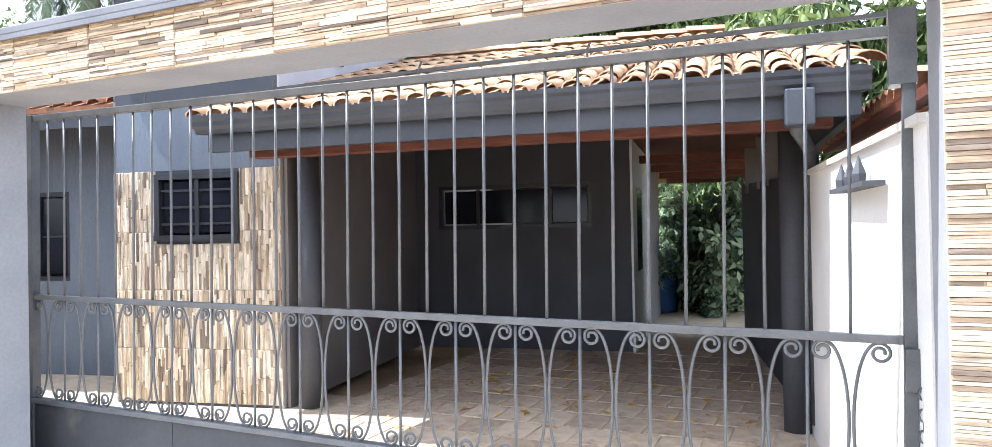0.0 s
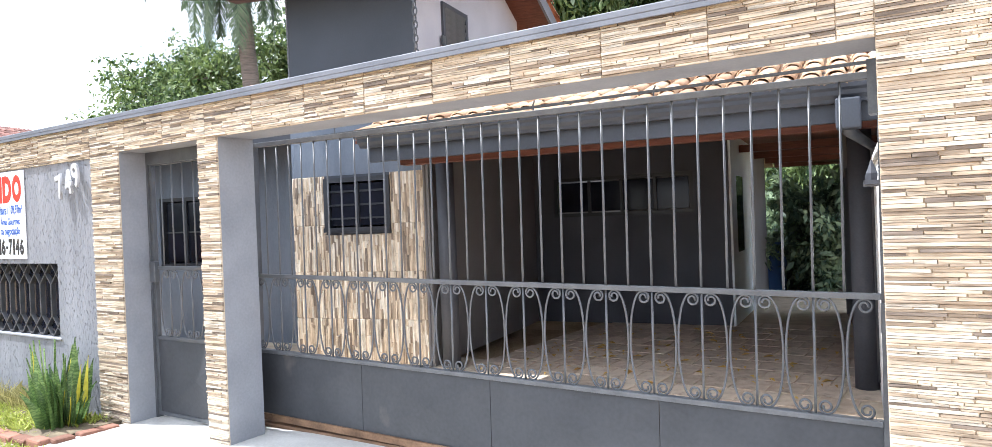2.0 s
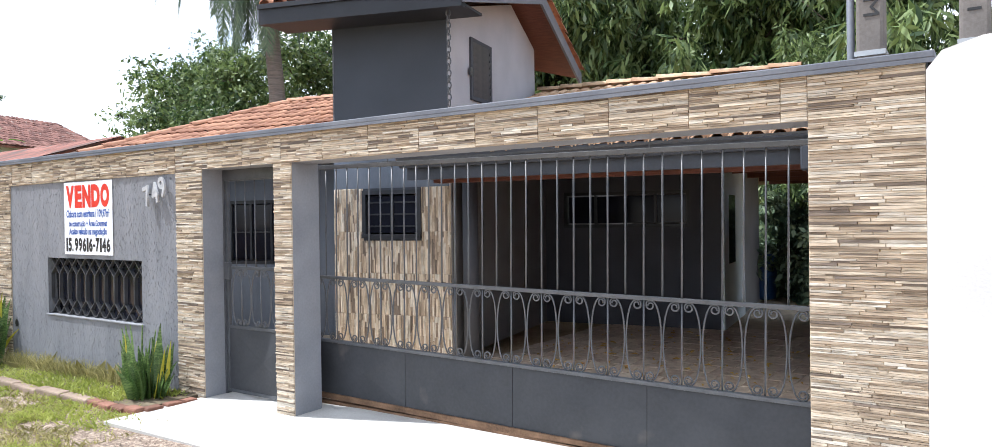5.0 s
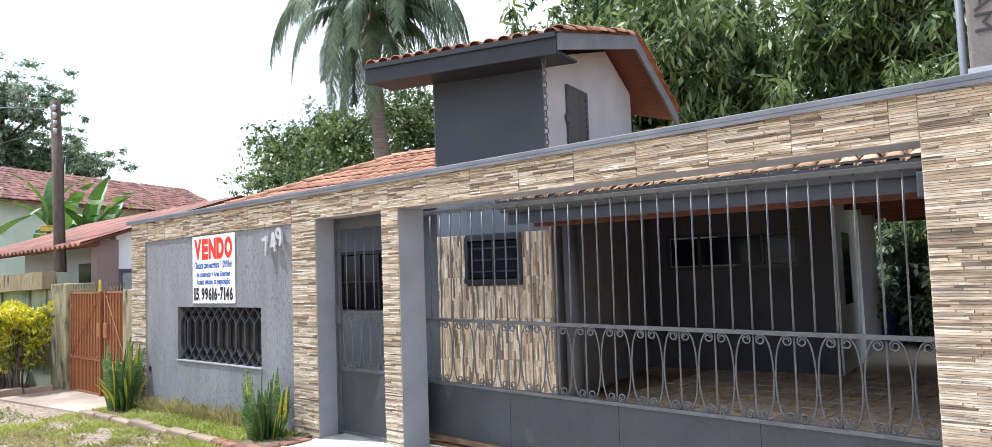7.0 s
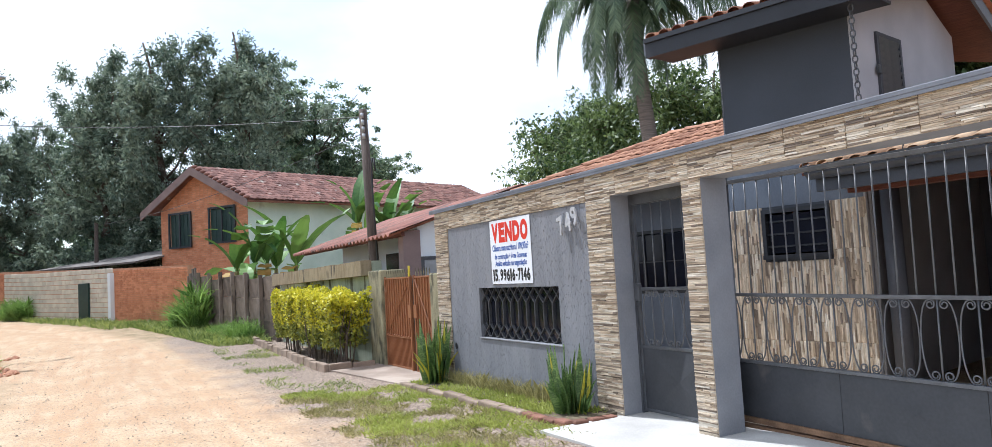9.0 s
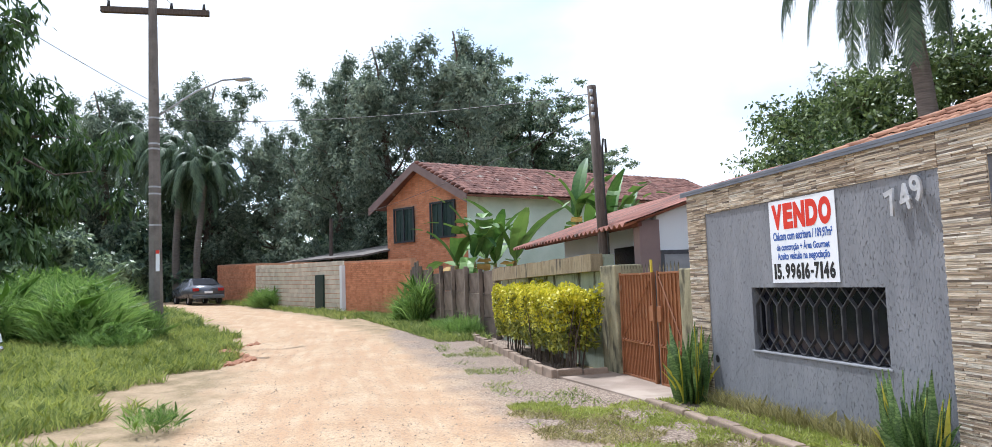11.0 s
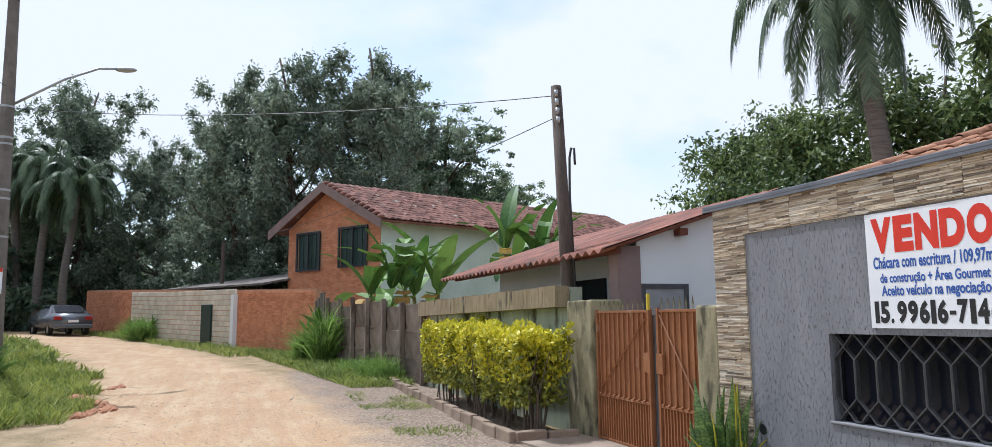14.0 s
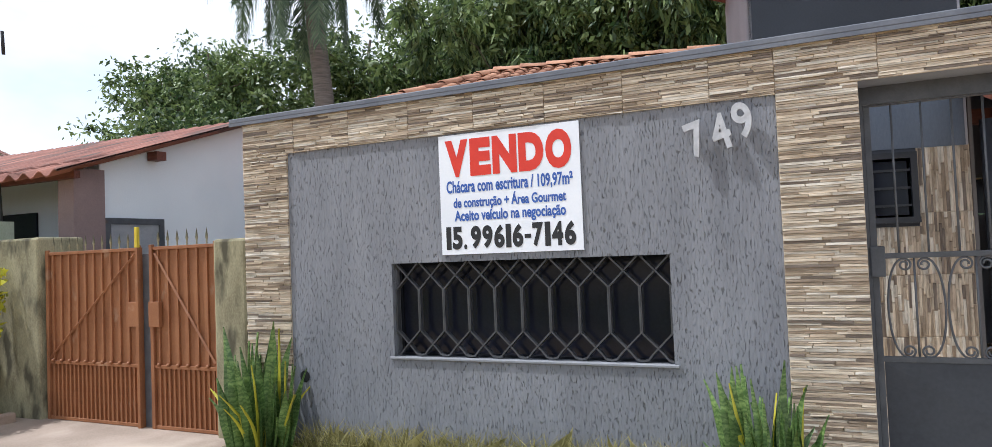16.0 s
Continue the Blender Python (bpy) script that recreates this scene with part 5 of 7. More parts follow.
leaf_gate(-12.50, -11.20, 1)
leaf_gate(-11.07, -10.26, -1)
part("centre_stop", boxes((-11.225, -11.19, -0.05, -0.02, -0.08, 1.52), bevel=0.003), M_GATE2, rusty)
part("gap_strip", boxes((-11.26, -11.10, 0.016, 0.022, -0.06, 1.46)), M_IRON_LIGHT, rusty, "grey steel strip behind the gap")
part("centre_tip", boxes((-11.225, -11.19, -0.05, -0.02, 1.52, 1.70), bevel=0.003), M_YELLOW, rusty, "yellow painted bar tip")
for name, x0, x1, y0, y1, z1, mt, lb in (("gate_post", -10.24, -9.885, 0.01, 0.36, 1.55, M_POST, "lichen-stained concrete gate post beside the stone cladding"), ("gate_post", -13.25, -12.53, 0.02, 0.50, 1.67, M_POST, "thick mossy concrete gate post beside the hedge")):
    tagged(part(name, boxes((x0, x1, y0, y1, -0.3, z1), bevel=0.025), mt), lb, "gate post")

# fence of weathered boards beyond the hedge
fa_, fb_ = Vector((-19.4, -0.38, 0)), Vector((-27.6, -1.70, 0))
fence = empty("slab_fence", None, "dark weathered concrete slab fence with proud posts", "fence")
d = (fb_ - fa_)
ang = math.degrees(math.atan2(d.y, d.x))
frnd = random.Random(4)
bays = 7
slab_one = None
for k in range(bays):
    p = fa_ + d * (k + 0.5) / bays
    g = float(ground_z(p.x, p.y)) - 0.08
    for r in range(3):
        h = 0.58 if r < 2 else (0.62, 0.55, 0.66, 0.60, 0.52, 0.64, 0.60)[k]
        m = pose(p.x, p.y + frnd.uniform(-0.012, 0.012), g + r * 0.586, frnd.uniform(-1, 1), frnd.uniform(-0.6, 0.6), ang) @ Matrix.Diagonal((d.length / bays - 0.02, 1, h, 1))
        if slab_one is None:
            slab_one = part("fence_slab", boxes((-0.5, 0.5, -0.025, 0.025, 0, 1), bevel=0.008), M_FENCE, fence)
            slab_one.matrix_basis = m
        else:
            child(slab_one, "fence_slab", fence, m)
board_one = None
for k in range(5):
    p = fa_ + d * (0.905 + 0.021 * k) + Vector((0.01, -0.07, 0))
    m = pose(p.x, p.y, float(ground_z(p.x, p.y)) - 0.1, 0, frnd.uniform(-2, 2), ang) @ Matrix.Diagonal((0.165, 1, 2.0 + frnd.uniform(-0.12, 0.16), 1))
    if board_one is None:
        board_one = part("board", boxes((-0.5, 0.5, -0.02, 0.02, 0, 1), bevel=0.01), M_GREYWOOD, fence)
        board_one.matrix_basis = m
    else:
        child(board_one, "board", fence, m)
for k in range(bays + 1):
    p = fa_ + d * k / bays
    g = float(ground_z(p.x, p.y))
    part("post", boxes((p.x - 0.07, p.x + 0.07, p.y - 0.13, p.y - 0.026, g - 0.1, g + 1.74 + 0.12 * frnd.random()), bevel=0.012), M_FENCE, fence)

# details of the low white house
lw = empty("window_4", None, "grey aluminium window of the low white house", "window", kind="structure")
part("window_frame", boxes((-12.9, -12.86, 0.98, 1.05, 1.0, 1.90), (-12.9, -12.86, 1.68, 1.75, 1.0, 1.90), (-12.9, -12.86, 1.05, 1.68, 1.83, 1.90), (-12.9, -12.86, 1.05, 1.68, 1.0, 1.06)), M_IRON, lw)
part("pane", boxes((-12.89, -12.875, 1.05, 1.68, 1.06, 1.83)), M_GALV, lw, "frosted grey pane")
part("purlin_end", boxes((-12.88, -12.72, 1.55, 1.68, 2.58, 2.68)), M_WOOD, low)
part("rafter", boxes((-20.4, -12.75, 0.55, 0.62, 2.30, 2.38)), M_WOOD, low, "timber eaves purlin")
part("front_window", boxes((-16.5, -15.0, 1.57, 1.6, 1.3, 2.1)), M_GLASS, low, "dark window under the eaves")

# windows, tiles and bricks of the orange house
for f0, f1, z0, z1 in ((0.13, 0.37, 3.45, 4.85), (0.60, 0.87, 3.5, 4.9)):
    u0, u1 = O + f0 * (OW - 2 * O), O + f1 * (OW - 2 * O)
    w = part("window", slab(bmesh.new(), [oh_at(u0, O - 0.03, z0), oh_at(u1, O - 0.03, z0), oh_at(u1, O - 0.03, z1), oh_at(u0, O - 0.03, z1)], 0.03), M_DARKGREEN, oh, "dark green shuttered window")
    bm = bmesh.new()
    for a, b, c, e in ((u0 - 0.08, u1 + 0.08, z1, z1 + 0.08), (u0 - 0.08, u1 + 0.08, z0 - 0.08, z0), (u0 - 0.08, u0, z0, z1), (u1, u1 + 0.08, z0, z1), ((u0 + u1) / 2 - 0.03, (u0 + u1) / 2 + 0.03, z0, z1)):
        slab(bm, [oh_at(a, O - 0.07, c), oh_at(b, O - 0.07, c), oh_at(b, O - 0.07, e), oh_at(a, O - 0.07, e)], -0.05)
    part("window_frame", bm, M_BLACKFRAME, w)
    for k in range(1, 5):
        uu = u0 + (u1 - u0) * k / 5
        part("slat", slab(bmesh.new(), [oh_at(uu - 0.05, O - 0.05, z0), oh_at(uu + 0.05, O - 0.05, z0), oh_at(uu + 0.05, O - 0.045, z1), oh_at(uu - 0.05, O - 0.045, z1)], 0.015), M_DARKGREEN, w)
vs, fs = [], []
crs, cols = 13, 60
for r in range(crs):
    for c in range(cols):
        v0, f0, f1 = c * (OL + 0.5) / cols, r / crs, (r + 1.15) / crs
        w = (OL + 0.5) / cols
        lift = 0.05 + frnd.uniform(-0.01, 0.01)
        o = len(vs)
        for f, k in ((f0, 1.0), (f1, 0.45)):
            uu, zz = OW + 0.18 - f * (OW / 2 + 0.18), OE + f * (OP - OE)
            for q, hh in ((0.0, 0.0), (0.25, 0.75), (0.5, 1.0), (0.75, 0.75), (1.0, 0.0)):
                vs.append(tuple(oh_at(uu, v0 + q * w, zz + 0.02 + lift * (0.4 + k * 0.6) * (0.35 + hh))))
        fs += [(o + i, o + i + 1, o + 6 + i, o + 5 + i) for i in range(4)]
        fs.append((o + 4, o + 3, o + 2, o + 1, o))
tagged(raw("roof_tiles", vs, fs, M_TILE_OLD, oh, "weathered maroon clay tiles"), kind="stuff")
rt = None
for k in range(13):
    f = (k + 0.5) / 13
    p = oh_at(OW + 0.15 - f * (OW / 2 + 0.15), 0.05, OE + f * (OP - OE) + 0.06)
    bm = bmesh.new()
    bmesh.ops.create_uvsphere(bm, u_segments=8, v_segments=5, radius=0.13)
    part("verge_tile", bm, M_TILE_OLD, oh, "", True).matrix_basis = Matrix.Translation(p) @ Matrix.Diagonal((1.1, 1.1, 0.7, 1))
tagged(part("wall_green_door", boxes((-0.45, 0.45, -0.06, 0.02, 0, 1.62))  , M_DARKGREEN), "dark green door in the pale block wall", "door", kind="structure").matrix_basis = pose(-35.3, -5.13, 0.45, 0, 0, 23.8)
tagged(part("trim_wall_post", boxes((-0.12, 0.12, -0.1, 0.25, 0, 2.2)), M_COOLWHITE), "pale concrete pier between the brick and block walls", "pier", kind="structure").matrix_basis = pose(-33.0, -4.14, 0.2, 0, 0, 23.8)
tagged(part("grey_shed_roof", slab(bmesh.new(), [(-44.5, -7.6, 3.0), (-34.5, -3.2, 2.9), (-37.5, 2.0, 4.0), (-47.5, -2.0, 4.0)], 0.08), M_CPOLE), "low grey sheet roof behind the block wall", "shed roof", kind="structure")

# bricks and cast blocks of the street walls
def brickwork(parent, a, b, z0, rows, bw, bh, mat, name):
    a, b = Vector((*a, 0)), Vector((*b, 0))
    dd = (b - a)
    L = dd.length
    dd.normalize()
    nn = Vector((dd.y, -dd.x, 0))
    vs, fs = [], []
    for r in range(rows):
        s = -(r % 2) * bw / 2
        while s < L - 0.01:
            s0, s1 = max(s, 0) + 0.012, min(s + bw, L) - 0.012
            s += bw
            if s1 - s0 < 0.05:
                continue
            o = len(vs)
            for t, q, off in ((s0, 0, 0), (s1, 0, 0), (s1, 1, 0), (s0, 1, 0), (s0 + 0.01, 0.06, 1), (s1 - 0.01, 0.06, 1), (s1 - 0.01, 0.94, 1), (s0 + 0.01, 0.94, 1)):
                p = a + dd * t + nn * (0.004 + off * 0.014)
                vs.append((p.x, p.y, float(ground_z(p.x, p.y)) + z0 + (r + q * 0.9) * bh))
            fs += [(o + 4, o + 5, o + 6, o + 7), (o, o + 1, o + 5, o + 4), (o + 1, o + 2, o + 6, o + 5), (o + 2, o + 3, o + 7, o + 6), (o + 3, o, o + 4, o + 7)]
    tagged(raw(name, vs, fs, mat, parent), kind="stuff")


brickwork(bpy.data.objects["wall_brick_1"], (-33.0, -4.06), (-27.8, -1.78), 0, 26, 0.24, 0.08, M_BRICK, "bricks")
brickwork(bpy.data.objects["wall_brick_2"], (-49.5, -11.6), (-43.62, -8.74), 0, 28, 0.24, 0.08, M_BRICK, "bricks")
brickwork(bpy.data.objects["wall_block"], (-43.6, -8.73), (-33.02, -4.07), 0, 11, 0.42, 0.2, M_BLOCK, "cast_blocks")
bw_ = empty("gable_brickwork", None, "orange brick facing of the gable", "brickwork", kind="structure")
vs, fs = [], []
for r in range(80):
    z = OZ + r * 0.08
    if z > OP - 0.35:
        break
    half = (OW / 2 - O) * (1 if z < OE else (OP - z) / (OP - OE))
    s = -half - (r % 2) * 0.12
    while s < half - 0.02:
        s0, s1 = max(s, -half) + 0.008, min(s + 0.24, half) - 0.008
        s += 0.24
        uu = OW / 2 + (s0 + s1) / 2
        fr = (uu - O) / (OW - 2 * O)
        if s1 - s0 < 0.03 or (3.35 < z < 4.95 and (0.11 < fr < 0.39 or 0.58 < fr < 0.89)):
            continue
        o = len(vs)
        for q, zz in ((s0, z + 0.004), (s1, z + 0.004), (s1, z + 0.072), (s0, z + 0.072)):
            vs.append(tuple(oh_at(OW / 2 + q, O - 0.006, zz)))
        fs.append((o, o + 1, o + 2, o + 3))
tagged(raw("bricks", vs, fs, M_BRICK, bw_), kind="stuff")


# ---- kerbs and edging ----
def kerb(name, a, b, count, label, mat, h=0.12, w=0.12):
    a, b = Vector((*a, 0)), Vector((*b, 0))
    k = empty(name, None, label, "kerb", kind="structure")
    L = (b - a).length / count
    first = None
    for i in range(count):
        p = a.lerp(b, (i + 0.5) / count)
        m = pose(p.x, p.y + frnd.uniform(-0.015, 0.015), float(ground_z(p.x, p.y)) + frnd.uniform(-0.02, 0.01), frnd.uniform(-3, 3), frnd.uniform(-1.5, 1.5), math.degrees(math.atan2(b.y - a.y, b.x - a.x)))
        if first is None:
            first = part("kerb_stone", boxes((-L / 2 + 0.006, L / 2 - 0.006, -w / 2, w / 2, -0.1, h), bevel=0.018), mat, k)
            first.matrix_basis = m
        else:
            child(first, "kerb_stone", k, m)
    return k


kerb("kerb_front", (-9.9, -0.62), (-6.35, -0.60), 7, "worn concrete kerb along the grass bed", M_STONE_KERB, 0.07)
kerb("kerb_hedge", (-20.9, -0.98), (-12.75, -0.98), 16, "worn stone kerb before the yellow hedge", M_STONE_KERB, 0.13)
kerb("kerb_hedge_end", (-12.75, -0.95), (-12.75, -0.1), 2, "worn stone kerb before the yellow hedge", M_STONE_KERB, 0.13)
kerb("kerb_planter", (-6.35, -0.62), (-5.50, -0.62), 4, "old red brick planter edging", M_REDBRICK, 0.06, 0.11)
kerb("kerb_planter_side", (-5.50, -0.58), (-5.50, -0.06), 3, "old red brick planter edging", M_REDBRICK, 0.06, 0.11)
tagged(part("ground_bed", slab(bmesh.new(), [(-9.9, -0.57, -0.045), (-5.55, -0.57, 0.02), (-5.55, -0.002, 0.03), (-9.9, -0.002, -0.03)], 0.06), material("bed_soil", (0.075, 0.055, 0.035), (0.19, 0.15, 0.09), 6, 0.95, 0.6)), "brown soil bed at the foot of the wall", "soil", kind="structure")


# ---- snake plants ----
def blade_mesh(h, w, bend, mat, seed):
    r = random.Random(seed)
    vs, fs, n = [], [], 7
    tw = r.uniform(-0.9, 0.9)
    for i in range(n + 1):
        t = i / n
        ww = w * (0.55 + 0.9 * t if t < 0.5 else 1.0 - (t - 0.5) * 1.9) * 0.5
        ww = max(ww, 0.002)
        a = tw * t
        c = Vector((bend * t * t, 0.02 * math.sin(3 * t), h * t))
        for s, dd in ((-1, 0.0), (0, 0.012), (1, 0.0)):
            vs.append(tuple(c + Vector((math.cos(a) * s * ww - math.sin(a) * dd, math.sin(a) * s * ww + math.cos(a) * dd, 0))))
    for i in range(n):
        o = i * 3
        fs += [(o, o + 1, o + 4, o + 3), (o + 1, o + 2, o + 5, o + 4)]
    me = bpy.data.meshes.new("leaf")
    me.from_pydata(vs, [], fs)
    me.materials.append(mat)
    me.shade_smooth()
    return me


BLADES = [blade_mesh(h, w, b, M_SNAKE, k) for k, (h, w, b) in enumerate(((0.62, 0.115, 0.05), (0.75, 0.105, 0.12), (0.5, 0.11, 0.1), (0.82, 0.11, 0.03), (0.42, 0.10, 0.16)))]
BLADES_Y = [blade_mesh(0.84, 0.062, 0.05, M_SNAKE_Y, 9), blade_mesh(0.45, 0.05, 0.22, M_SNAKE_Y, 11)]


def snake_plant(x, y, rx, ry, count, scale, yellow, seed, label):
    p = empty("snake_plant", pose(x, y, float(ground_z(x, y)) + 0.03), label, "plant")
    r = random.Random(seed)
    for k in range(count):
        a, q = r.random() * math.tau, math.sqrt(r.random())
        me = r.choice(BLADES_Y) if k < yellow else r.choice(BLADES)
        s = new("leaf", me)
        s.parent = p
        sc = scale * r.uniform(0.75, 1.12)
        s.matrix_basis = pose(math.cos(a) * q * rx, math.sin(a) * q * ry, -0.02, r.uniform(-6, 6), r.uniform(-3, 8) * q, math.degrees(a)) @ Matrix.Diagonal((sc, sc, sc, 1))
    return p


snake_plant(-5.95, -0.28, 0.22, 0.15, 74, 0.82, 7, 1, "clump of upright banded snake plant in the brick planter")
snake_plant(-9.50, -0.27, 0.25, 0.15, 74, 1.08, 16, 2, "tall clump of yellow-edged snake plant beside the rusty gate")


# ---- small number plate on the garden wall ----
plate = tagged(part("number_plate", boxes((-13.82, -13.68, 0.128, 0.138, 1.70, 1.80), bevel=0.003), M_SIGN), "small white enamel number plate on the garden wall", "number plate")
for k in range(3):
    part("digit_bar", boxes((-13.795 + k * 0.035, -13.775 + k * 0.035, 0.123, 0.128, 1.725, 1.775)), M_BLACK, plate)

# ---- poles, lamp and wires ----
tp = empty("utility_pole", None, "weathered timber utility pole behind the mossy wall", "pole")
part("pole", tube(bmesh.new(), [(-13.85, 0.42, -0.2), (-14.08, 0.42, 2.5), (-14.32, 0.42, 5.1)], [0.115, 0.10, 0.085], 12), M_POLE, tp, "", True)
for k in range(4):
    part("insulator", tube(bmesh.new(), [(-14.2 - k * 0.02 + 0.07, 0.36, 4.45 + k * 0.15), (-14.2 - k * 0.02 + 0.07, 0.36, 4.55 + k * 0.15)], 0.035, 8), M_GALV, tp, "grey insulator", True)
part("conduit", tube(bmesh.new(), [(-13.72, 0.40, 1.6), (-13.86, 0.40, 3.3), (-13.84, 0.40, 3.85), (-13.78, 0.40, 3.98), (-13.68, 0.40, 3.95), (-13.66, 0.40, 3.7)], 0.02, 6), M_CABLE, tp, "black service conduit", True)
cp = empty("street_light_pole", None, "tall aged concrete pole with crossarm and street lamp", "pole")
CPX, CPY, CPZ = -24.05, -9.42, float(ground_z(-24.05, -9.42))
part("pole", tube(bmesh.new(), [(CPX, CPY, CPZ - 0.3), (CPX + 0.25, CPY - 0.08, 10.1)], [0.205, 0.115], 8), M_CPOLE, cp)
part("crossarm", boxes((-23.95, -23.80, -10.9, -7.95, 9.62, 9.78)), M_POLE, cp, "timber crossarm")
for y in (-10.7, -9.0, -8.1):
    part("insulator", tube(bmesh.new(), [(-23.88, y, 9.78), (-23.88, y, 9.98)], [0.05, 0.03], 8), M_CABLE, cp, "brown insulator", True)
part("lamp_arm", tube(bmesh.new(), [(-23.95, -9.4, 6.6), (-24.3, -8.4, 7.45), (-24.6, -7.7, 7.9), (-24.8, -7.3, 8.0)], 0.03, 8), M_GALV, cp, "grey lamp arm", True)
bm = bmesh.new()
bmesh.ops.create_uvsphere(bm, u_segments=12, v_segments=8, radius=1)
lamp = part("lamp_head", bm, M_GALV, cp, "grey street lamp head", True)
lamp.matrix_basis = pose(-24.87, -7.12, 8.02, 8, 0, 15) @ Matrix.Diagonal((0.11, 0.27, 0.075, 1))
for z in (3.4, 4.3, 4.5, 5.6, 5.75, 6.5):
    part("band", tube(bmesh.new(), [(CPX + 0.025 * z, CPY - 0.008 * z, z), (CPX + 0.025 * z, CPY - 0.008 * z, z + 0.05)], 0.202 - 0.0087 * z + 0.008, 8), M_GALV, cp, "steel band")
part("number_plate", boxes((CPX + 0.245, CPX + 0.26, CPY + 0.03, CPY + 0.13, 2.1, 2.70)), M_SIGN, cp, "small white and red pole sign")
part("number_plate_head", boxes((CPX + 0.262, CPX + 0.265, CPY + 0.03, CPY + 0.13, 2.60, 2.70)), M_RED, cp)
sp = tagged(part("far_pole", tube(bmesh.new(), [(-40.6, -4.7, 0.5), (-40.5, -4.65, 5.1)], [0.11, 0.085], 8), M_POLE), "slim timber pole behind the block wall", "pole")


def wire(name, a, b, sag, label="thin black overhead wire between poles"):
    a, b = Vector(a), Vector(b)
    pts = [a.lerp(b, i / 16) - Vector((0, 0, sag * 4 * (i / 16) * (1 - i / 16))) for i in range(17)]
    tagged(part(name, tube(bmesh.new(), pts, 0.008, 4), M_CABLE), label, "wire", "overhead wires")


wire("overhead_wire", (-14.3, 0.42, 4.95), (-23.85, -9.5, 6.5), 0.25)
wire("overhead_wire", (-14.25, 0.42, 4.6), (-40.5, -4.65, 5.0), 0.35)
wire("overhead_wire", (-23.88, -10.7, 9.95), (4, -13.5, 10.5), 0.6)
wire("overhead_wire", (-23.88, -9.0, 9.95), (4, -12.2, 10.5), 0.6)
wire("overhead_wire", (-23.8, -9.5, 7.0), (4, -13, 7.6), 0.5)
wire("overhead_wire", (-23.9, -9.6, 4.9), (-60, -26, 5.6), 0.6)

# carved concrete posts and meter box
for x, y, tx in ((0.24, 0.62, True), (0.76, 0.62, False)):
    cpost = empty("concrete_post", pose(x, y, 0), "rough pale concrete post with marks scratched in its face", "post")
    part("shaft", boxes((-0.075, 0.075, -0.075, 0.075, -0.05, 4.4), bevel=0.02), M_CPOLE, cpost)
    part("tie_wire", boxes((-0.083, 0.083, -0.083, 0.083, 2.62, 2.65)), M_GALV, cpost)
    if tx:
        w = word("DAM", 0, 0, 0.34, 0.085, M_CABLE, 0.0, cpost, 0.002, 0, "writing")
        w.matrix_basis = pose(0.01, -0.078, 3.02, 90, 90, 0)
        part("conduit", tube(bmesh.new(), [(-0.11, -0.02, 0), (-0.11, -0.02, 4.4)], 0.022, 8), M_CAP, cpost, "blue-grey conduit", True)
    else:
        for k in range(4):
            part("scratch_mark", boxes((-0.035, 0.03, -0.079, -0.075, 2.8 + k * 0.11, 2.815 + k * 0.11)), M_CABLE, cpost)
mb = empty("meter_box", pose(1.17, -0.055, 1.21), "small green enamel meter box on the white wall", "meter box")
part("case", boxes((-0.17, 0.17, -0.05, 0.0, -0.16, 0.16), bevel=0.008), M_GREEN, mb)
part("door", boxes((-0.14, 0.14, -0.058, -0.05, -0.13, 0.13), bevel=0.003), M_GREEN, mb)
part("peephole", boxes((-0.05, 0.05, -0.061, -0.058, 0.0, 0.07)), M_GLASS, mb)

# carport floor stones, leaves and barrel
fl = bpy.data.objects["floor_carport"]
stone = None
for i in range(13):
    for j in range(15):
        x, y = -4.1 + i * 0.30 + (0.15 if j % 2 else 0), 0.75 + j * 0.42
        if x < -4.2 + 0.0 or x > -0.45:
            continue
        m = pose(x, y, 0.0, 0, 0, frnd.uniform(-2, 2)) @ Matrix.Diagonal((frnd.uniform(0.26, 0.295), frnd.uniform(0.37, 0.41), 1, 1))
        if stone is None:
            stone = part("paving_stone", boxes((-0.5, 0.5, -0.5, 0.5, -0.01, 0.008)), M_PAVER, fl)
            stone.matrix_basis = m
        else:
            child(stone, "paving_stone", fl, m)
vs, fs = [], []
for k in range(160):
    x, y = frnd.uniform(-4.0, -0.7), min(6.0, 4.2 + frnd.gauss(0, 1.1))
    a, s = frnd.random() * math.tau, frnd.uniform(0.03, 0.07)
    o = len(vs)
    vs += [(x + math.cos(a) * s, y + math.sin(a) * s, 0.02), (x - math.sin(a) * s * 0.3, y + math.cos(a) * s * 0.3, 0.035), (x - math.cos(a) * s, y - math.sin(a) * s, 0.015), (x + math.sin(a) * s * 0.3, y - math.cos(a) * s * 0.3, 0.035)]
    fs.append((o, o + 1, o + 2, o + 3))
tagged(raw("dry_leaves", vs, fs, M_BANANA_DRY), "scattered dry brown leaves on the carport floor", "leaves", kind="stuff")
drum = empty("blue_drum", pose(-3.05, 11.0, 0.0), "dull blue plastic drum at the end of the passage", "drum")
part("body", tube(bmesh.new(), [(0, 0, 0), (0, 0, 0.05), (0, 0, 0.45), (0, 0, 0.47), (0, 0, 0.85), (0, 0, 0.9)], [0.27, 0.29, 0.29, 0.305, 0.29, 0.27], 18), material("blue_plastic", (0.02, 0.06, 0.16), (0.03, 0.09, 0.22), 4, 0.5, 0.05), drum, "", True)


